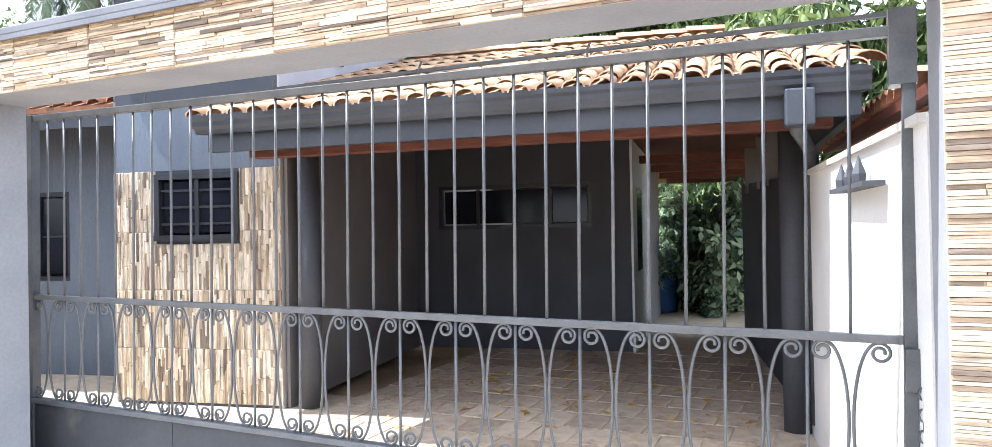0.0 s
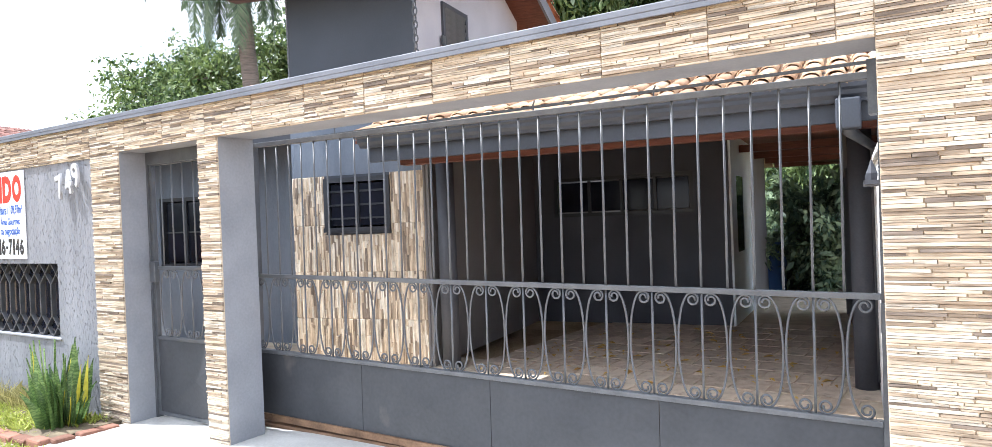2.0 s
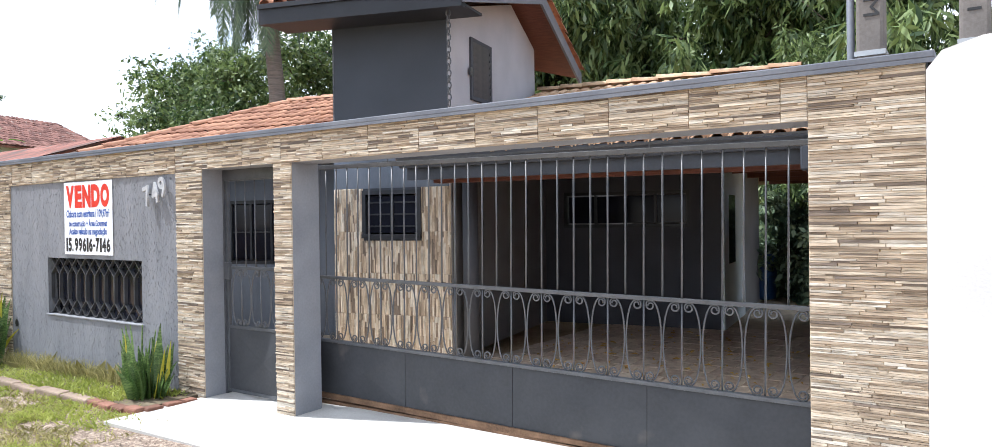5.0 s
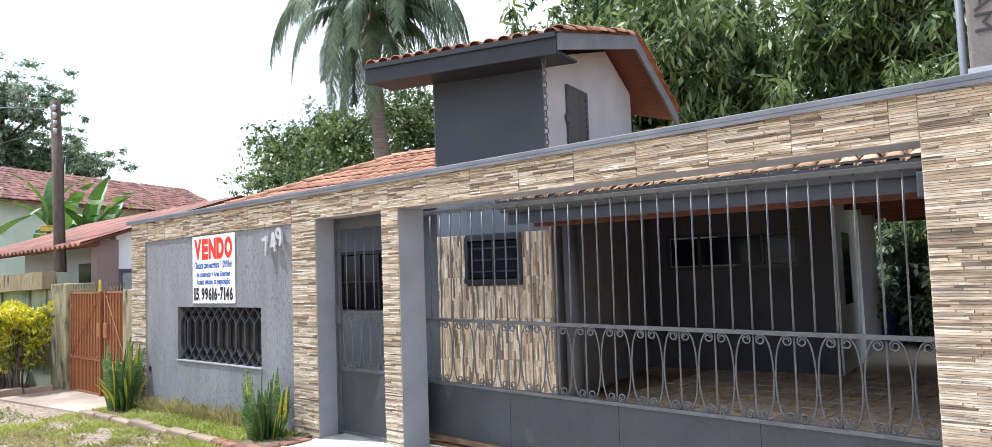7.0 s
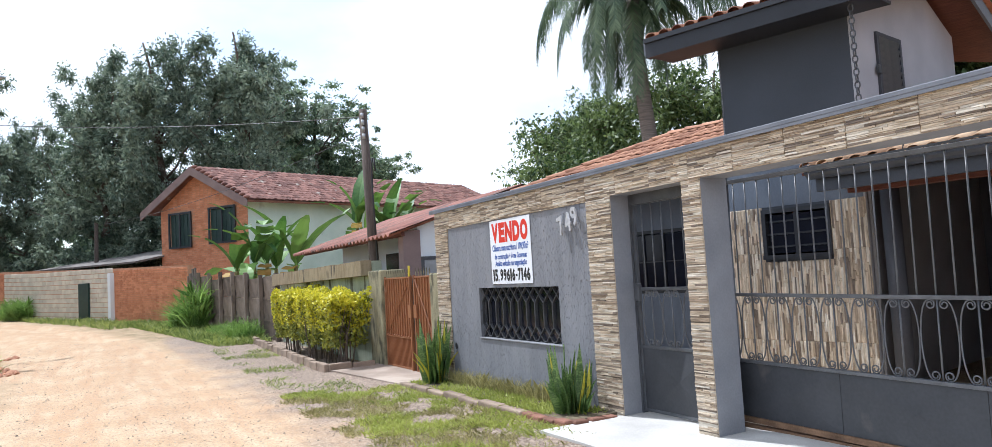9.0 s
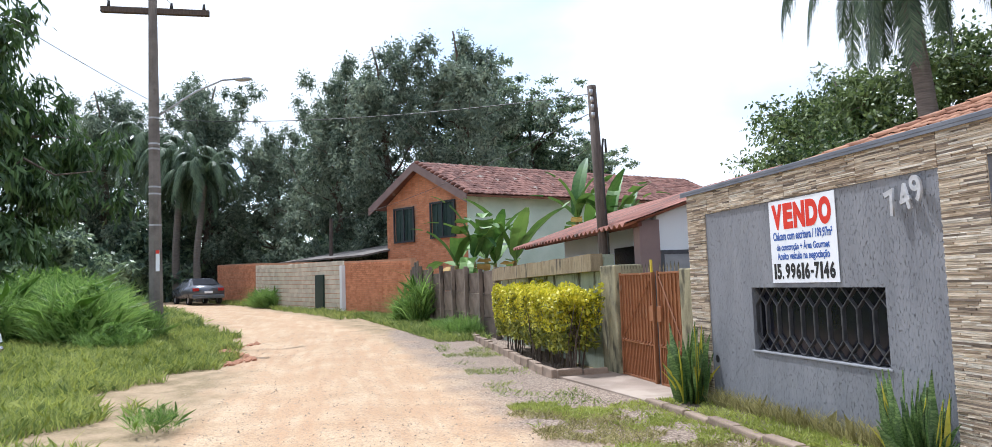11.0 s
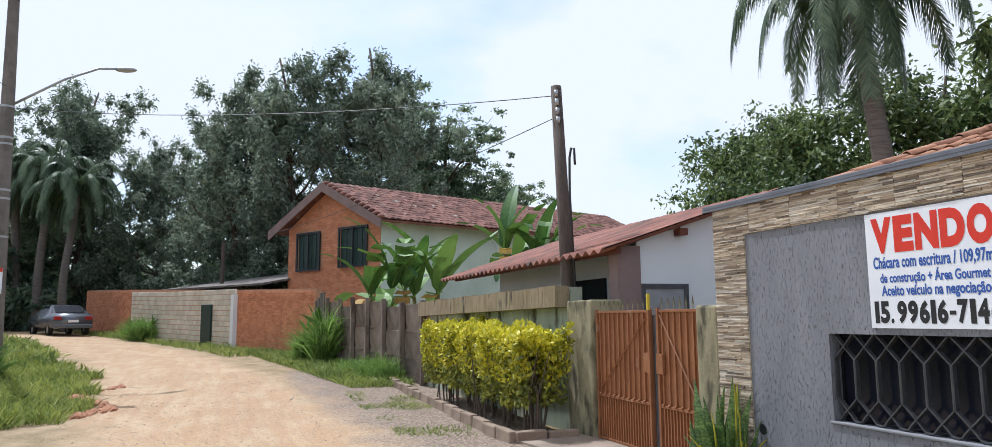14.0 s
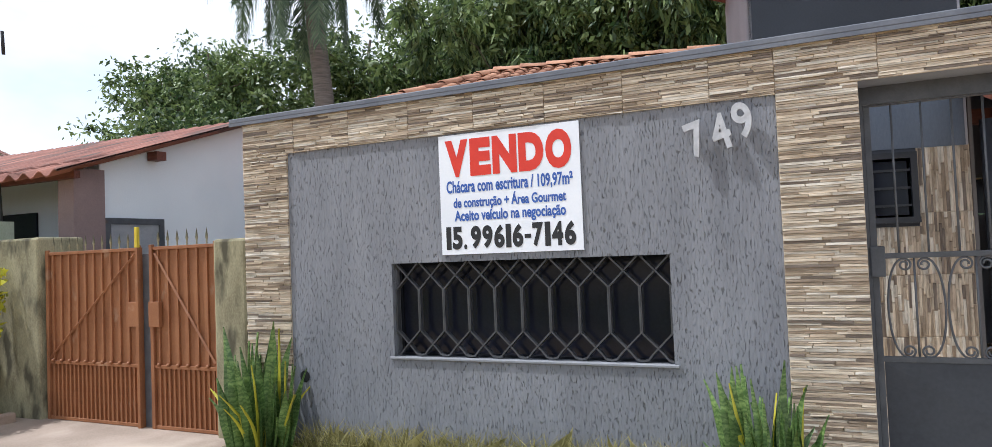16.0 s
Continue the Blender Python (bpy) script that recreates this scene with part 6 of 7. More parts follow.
# ---- vehicles ----
def wheel(parent, m, r, w, metal=M_GALV, hub=0.06):
    ty = bmesh.new()
    ring = [(r - 0.06, -w / 2), (r - 0.01, -w / 2), (r, -w / 2 + 0.03), (r, w / 2 - 0.03), (r - 0.01, w / 2), (r - 0.06, w / 2)]
    n = 20
    vv = [[ty.verts.new((math.cos(k * math.tau / n) * q, y, math.sin(k * math.tau / n) * q)) for q, y in ring] for k in range(n)]
    for k in range(n):
        for i in range(len(ring) - 1):
            ty.faces.new((vv[k][i], vv[k][i + 1], vv[(k + 1) % n][i + 1], vv[(k + 1) % n][i]))
    t = part("tyre", ty, M_RUBBER, parent, "black rubber tyre", True)
    t.matrix_basis = m
    rim = bmesh.new()
    bmesh.ops.create_cone(rim, cap_ends=True, segments=16, radius1=r - hub, radius2=r - hub, depth=w * 0.6, matrix=Matrix.Rotation(radians(90), 4, "X"))
    part("rim", rim, metal, t)


car = empty("parked_car", pose(-45.6, -12.1, float(ground_z(-45.6, -12.1)), 0, 0, 205), "grey sedan parked on the dirt road", "car")
prof = [(-2.15, 0.35), (-2.18, 0.75), (-2.10, 0.95), (-1.55, 1.02), (-0.95, 1.42), (0.1, 1.46), (0.9, 1.0), (1.9, 0.86), (2.15, 0.65), (2.15, 0.32)]
bm = bmesh.new()
sides = []
for s in (-1, 1):
    sides.append([bm.verts.new((x, s * (0.86 if z < 1.1 else 0.62), z)) for x, z in prof])
bm.faces.new(sides[0])
bm.faces.new(sides[1][::-1])
for i in range(len(prof)):
    j = (i + 1) % len(prof)
    bm.faces.new((sides[0][j], sides[0][i], sides[1][i], sides[1][j]))
bmesh.ops.recalc_face_normals(bm, faces=bm.faces)
bmesh.ops.bevel(bm, geom=list(bm.edges), offset=0.05, segments=2, affect="EDGES")
part("body", bm, M_CAR, car, "grey metallic body", True)
part("rear_window", slab(bmesh.new(), [(-1.52, 0.62, 1.06), (-1.52, -0.62, 1.06), (-1.0, -0.54, 1.40), (-1.0, 0.54, 1.40)], -0.012), M_GLASS, car)
for s in (-1, 1):
    part("side_window", slab(bmesh.new(), [(-1.1, s * 0.80, 1.06), (0.6, s * 0.80, 1.06), (0.15, s * 0.665, 1.38), (-0.85, s * 0.665, 1.38)], 0.012 * s), M_GLASS, car)
    part("tail_light", boxes((-2.2, -2.1, s * 0.66 - 0.16, s * 0.66 + 0.16, 0.72, 0.88), bevel=0.02), M_TAIL, car, "red tail light")
    for x in (-1.35, 1.35):
        wheel(car, Matrix.Translation((x, s * 0.78, 0.31)), 0.31, 0.2)
part("number_plate", boxes((-2.21, -2.19, -0.22, 0.22, 0.60, 0.72)), M_SIGN, car)
part("bumper", boxes((-2.23, -2.1, -0.84, 0.84, 0.32, 0.52), bevel=0.04), M_CAR, car)

moto = empty("motorcycle", pose(-15.9, -10.75, float(ground_z(-15.9, -10.75)), 0, 6, 235), "dark motorcycle parked in the grass under the mango tree", "motorcycle")
for x in (-0.62, 0.62):
    wheel(moto, Matrix.Translation((x, 0, 0.30)), 0.30, 0.10, M_BLACKFRAME, 0.06)
part("frame", tube(bmesh.new(), [(0.55, 0, 0.75), (0.2, 0, 0.45), (-0.2, 0, 0.42), (-0.55, 0, 0.72)], 0.035, 8), M_BLACKFRAME, moto, "", True)
bm = bmesh.new()
bmesh.ops.create_uvsphere(bm, u_segments=14, v_segments=10, radius=1)
tank = part("fuel_tank", bm, M_CAR, moto, "", True)
tank.matrix_basis = pose(0.22, 0, 0.80, 0, 8, 0) @ Matrix.Diagonal((0.28, 0.15, 0.14, 1))
part("seat", boxes((-0.62, 0.05, -0.13, 0.13, 0.74, 0.84), bevel=0.04), M_RUBBER, moto, "black seat")
part("engine", boxes((-0.15, 0.22, -0.14, 0.14, 0.28, 0.58), bevel=0.04), M_GALV, moto)
part("rear_fender", tube(bmesh.new(), [(-0.45, 0, 0.68), (-0.75, 0, 0.70), (-0.98, 0, 0.55)], [0.07, 0.07, 0.05], 8), M_RUBBER, moto, "", True)
part("tail_light", boxes((-0.92, -0.80, -0.09, 0.09, 0.72, 0.82), bevel=0.02), M_TAIL, moto, "red tail light")
part("number_plate", slab(bmesh.new(), [(-0.97, 0.1, 0.52), (-0.97, -0.1, 0.52), (-0.93, -0.1, 0.68), (-0.93, 0.1, 0.68)], 0.01), M_SIGN, moto)
part("handlebar", tube(bmesh.new(), [(0.42, -0.36, 1.05), (0.5, -0.1, 1.0), (0.5, 0.1, 1.0), (0.42, 0.36, 1.05)], 0.014, 8), M_BLACKFRAME, moto, "", True)
part("fork", tube(bmesh.new(), [(0.62, 0.07, 0.3), (0.48, 0.07, 1.0)], 0.025, 8), M_CHROME, moto, "", True)
for s in (-1, 1):
    part("mirror", boxes((0.40, 0.42, s * 0.40 - 0.06, s * 0.40 + 0.06, 1.20, 1.28), bevel=0.008), M_CHROME, moto, "bright mirror")
    part("mirror_stem", tube(bmesh.new(), [(0.42, s * 0.30, 1.04), (0.41, s * 0.38, 1.21)], 0.006, 6), M_BLACKFRAME, moto)
part("exhaust", tube(bmesh.new(), [(0.1, -0.16, 0.3), (-0.4, -0.18, 0.32), (-0.8, -0.18, 0.42)], [0.025, 0.04, 0.05], 10), M_CHROME, moto, "", True)

# on and beyond the side wall: spikes on a bracket, the neighbour's building and its tile edge
spikes = empty("wall_spikes", None, "dark iron spikes on a bracket at the side wall", "spikes")
part("bracket", slab(bmesh.new(), [(-0.085, 0.85, 1.64), (-0.195, 1.72, 1.645), (-0.275, 1.72, 1.645), (-0.165, 0.85, 1.64)], -0.02), M_CHARCOAL, spikes)
spk = None
for y in (1.62, 1.38, 1.17):
    m = pose(-0.006 - 0.1306 * (y - 0.31) - 0.045, y, 1.655)
    if spk is None:
        spk = part("spike", tube(bmesh.new(), [(0, 0, 0), (0, 0, 0.05), (0, 0, 0.125)], [0.026, 0.032, 0.002], 6), M_CHARCOAL, spikes)
        spk.matrix_basis = m
    else:
        child(spk, "spike", spikes, m)
nr = empty("neighbour_roof", None, "orange clay tile roof edge beyond the side wall", "roof", kind="structure")
part("building_wall", slab(bmesh.new(), [(0.30, 1.6, -0.05), (-0.05, 6.2, -0.05), (-0.05, 6.2, 2.16), (0.30, 1.6, 2.12)], -0.15), M_WHITE, nr, "white plastered wall of the neighbour")
part("deck", slab(bmesh.new(), [(0.13, 1.6, 2.13), (2.2, 1.9, 2.75), (1.9, 6.2, 2.85), (-0.33, 6.2, 2.27)], 0.05), M_WOOD, nr, "brown timber eaves")
ntile = None
for k in range(24):
    f = k / 23
    m = pose(0.09 - 0.46 * f, 1.66 + 4.5 * f, 2.16 + 0.14 * f, 0, -16, -84)
    if ntile is None:
        ntile = barrel("roof_tile", M_TILE_RED, 0.085, 0.42)
        ntile.parent = nr
        ntile.matrix_basis = m
    else:
        child(ntile, "roof_tile", nr, m)

# ---- trees ----
rng = np.random.default_rng(3)


def leaf_cloud(name, centres, radii, count, size, mat, parent, long=2.2, droop=0.3, flat=0.75, label=""):
    """Many small leaves scattered over the shells of clumps."""
    centres, radii = np.asarray(centres, float), np.asarray(radii, float)
    w = radii ** 2
    pick = rng.choice(len(centres), count, p=w / w.sum())
    d = rng.normal(size=(count, 3))
    d /= np.linalg.norm(d, axis=1, keepdims=True)
    r = radii[pick] * np.clip(np.abs(0.6 * rng.normal(size=count) + 0.25), 0, 1.2)
    p = centres[pick] + d * r[:, None] * np.array([1, 1, flat])
    out = d * 0.7 + rng.normal(size=(count, 3)) * 0.6
    out[:, 2] -= droop
    out /= np.linalg.norm(out, axis=1, keepdims=True)
    sd = np.cross(out, rng.normal(size=(count, 3)))
    sd /= np.linalg.norm(sd, axis=1, keepdims=True)
    s = size * (0.6 + 0.8 * rng.random(count))[:, None]
    a, b = out * s * long * 0.5, sd * s * 0.5
    v = np.stack([p - a, p - a * 0.1 + b, p + a, p - a * 0.1 - b], 1).reshape(-1, 3)
    f = np.arange(count * 4).reshape(-1, 4)
    return raw(name, v.tolist(), f.tolist(), mat, parent, label)


def branchy(bm, base, top, r0, r1, wander, steps=6, sides=7):
    base, top = Vector(base), Vector(top)
    pts = [base.lerp(top, i / steps) + Vector(rng.normal(size=3)) * wander * (0 < i < steps) for i in range(steps + 1)]
    tube(bm, pts, [r0 + (r1 - r0) * i / steps for i in range(steps + 1)], sides)
    return pts


def tree(name, label, height, spread, trunk_r, limbs, leaves, size, mat, bare=0.3, seed=0, long=2.2, droop=0.3, flat=0.75, puff=0.12, lean=0.55):
    """A tapered trunk, limbs that part from it at many heights, and leaves clumped along the outer half of each limb."""
    global rng
    rng = np.random.default_rng(seed)
    t = empty(name, None, label, "tree")
    bm = bmesh.new()
    trunk = branchy(bm, (0, 0, -0.3), (rng.normal() * 0.4, rng.normal() * 0.4, height * 0.86), trunk_r, trunk_r * 0.15, height * 0.012, 10, 9)
    cs, rs = [], []
    for i in range(limbs):
        u = (i + rng.random() * 0.8) / limbs
        k = min(9, max(1, int(10 * (bare * 0.7 + (0.92 - bare * 0.7) * u))))
        root = trunk[k]
        a = i * 2.4 + rng.normal() * 0.5
        reach = spread * (0.45 + 0.65 * rng.random()) * (1.0 - 0.55 * max(0, u - 0.45) / 0.55) * (0.75 + 0.25 * min(1, u * 4))
        rise = reach * lean * (0.2 + rng.random()) * (0.4 + u)
        tip = root + Vector((math.cos(a) * reach, math.sin(a) * reach, rise))
        tip.z = min(tip.z, height)
        pts = branchy(bm, root, tip, trunk_r * (0.36 - 0.2 * u), trunk_r * 0.03, reach * 0.05, 5, 5)
        for j in range(17):
            f = 0.28 + 0.72 * rng.random()
            p = root.lerp(tip, f) + Vector(rng.normal(size=3)) * spread * 0.075 * (0.5 + f)
            p.z += -droop * 0.4 * rng.random()
            cs.append(p)
            rs.append(spread * 0.82 * puff * (0.45 + 0.9 * rng.random()))
    part("trunk", bm, M_BARK, t, "rough brown trunk and limbs", True)
    leaf_cloud("crown", cs, rs, leaves, size, mat, t, long, droop, flat)
    return t


def palm(name, label, height, fronds, length, trunk_r, seed=1):
    global rng
    rng = np.random.default_rng(seed)
    t = empty(name, None, label, "palm tree")
    bm = bmesh.new()
    pts = [(0.25 * math.sin(i * 0.5), 0, height * i / 10 - 0.2) for i in range(11)]
    tube(bm, pts, [trunk_r * (1.15 - 0.35 * i / 10) for i in range(11)], 12)
    part("trunk", bm, M_PALMBARK, t, "grey ringed palm trunk", True)
    top = Vector(pts[-1])
    bm = bmesh.new()
    tube(bm, [top - Vector((0, 0, 1.6)), top - Vector((0, 0, 0.9)), top + Vector((0, 0, 0.2))], [trunk_r * 0.85, trunk_r * 1.25, trunk_r * 0.5], 10)
    part("crown_shaft", bm, M_PALMBARK, t, "fibrous old leaf bases", True)
    for k in range(fronds):
        old = k >= fronds - 7
        a = k * 2.4 + rng.random() * 0.5
        lift = 1.25 - 1.15 * (k / fronds) + rng.normal() * 0.1
        L = length * (0.8 + 0.3 * rng.random())
        if old:
            lift, L = -0.25 - 0.4 * rng.random(), L * 0.72
        spine, d = [top.copy()], Vector((math.cos(a) * math.cos(lift), math.sin(a) * math.cos(lift), math.sin(lift)))
        for i in range(16):
            spine.append(spine[-1] + d * L / 16)
            d = (d + Vector((0, 0, -0.10 - 0.027 * i - (0.12 if old else 0)))).normalized()
        vs, fs = [], []
        for i in range(2, 16):
            ax = (spine[i + 1] - spine[i]).normalized()
            side = Vector((-math.sin(a), math.cos(a), 0))
            for s in range(9):
                q = spine[i].lerp(spine[i + 1], s / 9)
                ll = 0.92 * (length / 5.0) * math.sin(math.pi * (0.16 + 0.78 * (i + s / 9) / 16.5)) ** 0.7 * (0.7 + 0.5 * rng.random())
                for sg in (-1, 1):
                    o = len(vs)
                    fall = 0.55 + 0.5 * rng.random()
                    tip = q + side * sg * ll * (0.62 - 0.25 * fall) + ax * ll * 0.42 + Vector((0, 0, -ll * fall))
                    mid = q.lerp(tip, 0.5) + side * sg * ll * 0.10 + Vector((0, 0, ll * 0.12))
                    w = ax * 0.021
                    vs += [q - w, q + w, mid + w, tip, mid - w]
                    fs.append((o, o + 1, o + 2, o + 3, o + 4))
        for i in range(16):
            o = len(vs)
            w = Vector((0.035, 0, 0)) * (1 - i / 17)
            h = Vector((0, 0.035, 0)) * (1 - i / 17)
            vs += [spine[i] - w - h, spine[i] + w + h, spine[i + 1] + w + h, spine[i + 1] - w - h]
            fs.append((o, o + 1, o + 2, o + 3))
        raw("frond", [tuple(v) for v in vs], fs, M_PALM, t)
    return t


def put(ob, x, y, scale=1.0, turn=0.0, dz=0.0):
    ob.matrix_basis = pose(x, y, float(ground_z(x, y)) + dz, 0, 0, turn)
    ob.scale = (scale, scale, scale)
    return ob


def again(ob, x, y, scale=1.0, turn=0.0, dz=0.0):
    c = copy_thing(ob, pose(x, y, float(ground_z(x, y)) + dz, 0, 0, turn))
    c.scale = (scale, scale, scale)
    return c


mango = put(tree("mango_tree", "huge dense dark green mango tree beside the road", 15, 5.7, 0.5, 46, 88000, 0.105, M_LEAF, 0.16, 11, 4.2, 1.5, 0.9, 0.16, 0.3), -29.6, -18.4)
# broad, feathery and thicket carry the distance haze in their leaf colour
broad = put(tree("broadleaf_tree", "tall dark green broadleaf tree with haze-paled leaves behind the houses", 18, 6.5, 0.4, 38, 70000, 0.115, M_LEAF_FAR, 0.30, 12, 2.2, 0.3, 0.5, 0.11, 0.6), -52, 5.5)
feathery = put(tree("feathery_tree", "tall grey-green fine-leaved tree with haze-paled leaves behind the brick house", 17, 4.8, 0.3, 46, 88000, 0.085, M_LEAF_GREY_HAZE, 0.10, 13, 2.6, 0.5, 1.2, 0.11, 0.9), -44, -1.0, 1.0)
fresh = put(tree("garden_tree", "leafy mid-green garden tree", 9, 4.4, 0.25, 44, 66000, 0.078, M_LEAF_MID, 0.15, 14, 2.2, 0.4, 0.75, 0.19, 0.5), -25.5, 14.5, 1.08)
bamboo = put(tree("bamboo_grove", "dense bright green bamboo grove behind the house", 13, 4.4, 0.12, 48, 44000, 0.095, M_LEAF_MID, 0.03, 15, 4.5, 1.1, 1.2, 0.13, 0.8), -1.0, 18)
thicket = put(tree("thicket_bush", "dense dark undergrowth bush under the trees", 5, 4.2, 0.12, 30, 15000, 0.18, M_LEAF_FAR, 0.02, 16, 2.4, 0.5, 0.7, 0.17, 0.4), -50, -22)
queen = put(palm("queen_palm", "queen palm with drooping feathery fronds", 10.7, 32, 5.2, 0.27), -18.3, 11.5)
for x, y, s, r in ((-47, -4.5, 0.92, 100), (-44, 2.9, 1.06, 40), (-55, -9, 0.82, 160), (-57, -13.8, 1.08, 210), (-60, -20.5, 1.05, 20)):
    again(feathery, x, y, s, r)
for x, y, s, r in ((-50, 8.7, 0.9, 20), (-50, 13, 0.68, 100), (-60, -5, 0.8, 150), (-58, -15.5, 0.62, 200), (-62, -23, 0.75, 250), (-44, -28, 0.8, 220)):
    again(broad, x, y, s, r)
for x, y, s, r in ((-21, 17, 1.15, 50), (-23, 14.5, 0.85, 10), (-30, 19, 0.8, 140), (-46, 26, 0.55, 300), (-13, 20, 1.6, 80), (-17.5, 22, 1.6, 200)):
    again(fresh, x, y, s, r)
for x, y, s, r in ((3.5, 17, 1.0, 90), (-5.5, 18.5, 1.05, 200), (-10, 22, 1.0, 300), (8, 18, 1.0, 30), (-1.7, 15, 0.5, 150), (-3.2, 16.5, 0.55, 50), (-14, 23, 1.1, 10), (-14.5, 17, 0.92, 60), (-10.5, 18, 1.0, 130)):
    again(bamboo, x, y, s, r)
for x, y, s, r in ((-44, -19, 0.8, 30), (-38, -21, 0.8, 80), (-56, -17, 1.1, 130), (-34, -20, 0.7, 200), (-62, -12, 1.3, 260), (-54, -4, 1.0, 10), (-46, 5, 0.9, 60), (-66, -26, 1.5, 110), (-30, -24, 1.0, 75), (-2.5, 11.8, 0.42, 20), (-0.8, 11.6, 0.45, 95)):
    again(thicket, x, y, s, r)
for x, y, h in ((-52.5, -14.5, 9), (-55, -16.5, 10), (-50.5, -12.8, 8)):
    again(queen, x, y, h / 10.7, x * 30)


# ---- hedge, grass and banana plants ----
def scatter(name, pts, size, mat, parent, long, up, label="", spread=0.6):
    """Upright or leaning blades at given feet."""
    pts = np.asarray(pts, float)
    k = len(pts)
    s = size * (0.5 + 0.9 * rng.random(k))[:, None]
    d = rng.normal(size=(k, 3)) * spread
    d[:, 2] = up
    d /= np.linalg.norm(d, axis=1, keepdims=True)
    sd = np.cross(d, rng.normal(size=(k, 3)))
    sd /= np.linalg.norm(sd, axis=1, keepdims=True)
    w = sd * s / long * 0.5
    bend = rng.normal(size=(k, 3)) * 0.22 * s
    bend[:, 2] = -0.12 * s[:, 0]
    v = np.stack([pts - w, pts + w, pts + d * s * 0.55 + w * 0.8, pts + d * s + bend, pts + d * s * 0.55 - w * 0.8], 1).reshape(-1, 3)
    ob = raw(name, v.tolist(), np.arange(k * 5).reshape(-1, 5).tolist(), mat, parent, label)
    return ob


rng = np.random.default_rng(21)
hedge = empty("hedge", None, "clipped hedge with yellow tips and bare lower stems", "hedge")
HA, HB = np.array([-12.95, -0.48]), np.array([-17.6, -0.62])


def hedge_points(k, zlo, zhi, shell):
    t, q, z = rng.random(k), rng.uniform(-1, 1, k), rng.uniform(zlo, zhi, k)
    q = np.sign(q) * np.abs(q) ** shell
    p = HA + (HB - HA) * t[:, None]
    bulge = np.array([noise.noise((a * 9, b * 1.5, 2)) for a, b in zip(t, q)])
    zz = ground_z(p[:, 0], p[:, 1]) + z * (1 + 0.13 * bulge) + 0.05 * np.sin(t * 37)
    q = q * (1 + 0.35 * bulge) * (0.72 + 0.33 * np.clip(z / 1.1, 0, 1))
    return np.stack([p[:, 0], p[:, 1] + q * 0.38, zz], 1)


def leaves_at(name, p, size, mat, parent, long=1.7):
    k = len(p)
    out = rng.normal(size=(k, 3))
    out[:, 2] += 0.6
    out /= np.linalg.norm(out, axis=1, keepdims=True)
    sd = np.cross(out, rng.normal(size=(k, 3)))
    sd /= np.linalg.norm(sd, axis=1, keepdims=True)
    s = size * (0.6 + 0.8 * rng.random(k))[:, None]
    a, b = out * s * long * 0.5, sd * s * 0.5
    v = np.stack([p - a, p + b, p + a, p - b], 1).reshape(-1, 3)
    return raw(name, v.tolist(), np.arange(k * 4).reshape(-1, 4).tolist(), mat, parent)


leaves_at("tip_foliage", np.concatenate([hedge_points(11500, 1.02, 1.38, 1.0), hedge_points(8000, 0.7, 1.25, 0.3)]), 0.044, M_HEDGE_TOP, hedge)
leaves_at("green_leaves", hedge_points(13500, 0.36, 1.22, 0.45), 0.042, M_HEDGE, hedge)
bm = bmesh.new()
for k in range(60):
    p = hedge_points(1, 0, 0, 1.0)[0]
    tube(bm, [(p[0], p[1], p[2] - 0.1), (p[0] + rng.normal() * 0.05, p[1] + rng.normal() * 0.05, p[2] + 0.5), (p[0] + rng.normal() * 0.15, p[1] + rng.normal() * 0.12, p[2] + 1.1)], [0.014, 0.011, 0.005], 5)
part("bare_stem", bm, M_BARK, hedge, "bare brown stems")


def feet(k, x0, x1, y0, y1, thin=None):
    x, y = rng.uniform(x0, x1, k), rng.uniform(y0, y1, k)
    if thin is not None:
        keep = thin(x, y)
        x, y = x[keep], y[keep]
    return np.stack([x, y, ground_z(x, y) - 0.02], 1)


def patchy(scale, cut, off=0.0):
    return lambda x, y: np.array([noise.noise((a * scale, b * scale, off)) for a, b in zip(x, y)]) > cut


def left_verge(x, y):
    rdist = road_distance(x, y)
    n_ = np.array([noise.noise((a * 0.7, b * 0.7, 3)) for a, b in zip(x, y)])
    n2 = np.array([noise.noise((a * 0.55, b * 0.55, 8)) + 0.3 * noise.noise((a * 2.5, b * 2.5, 9)) for a, b in zip(x, y)])
    bare = np.clip((x + 17.5) / 1.5, 0, 1) * np.clip((y + 8.7) / 1.1, 0, 1) * np.clip((-8.6 - x) / 1.4, 0, 1)
    return (rdist > 2.05 + 0.9 * n_) & (y < -5) & (n2 > -0.75 + 0.95 * bare)


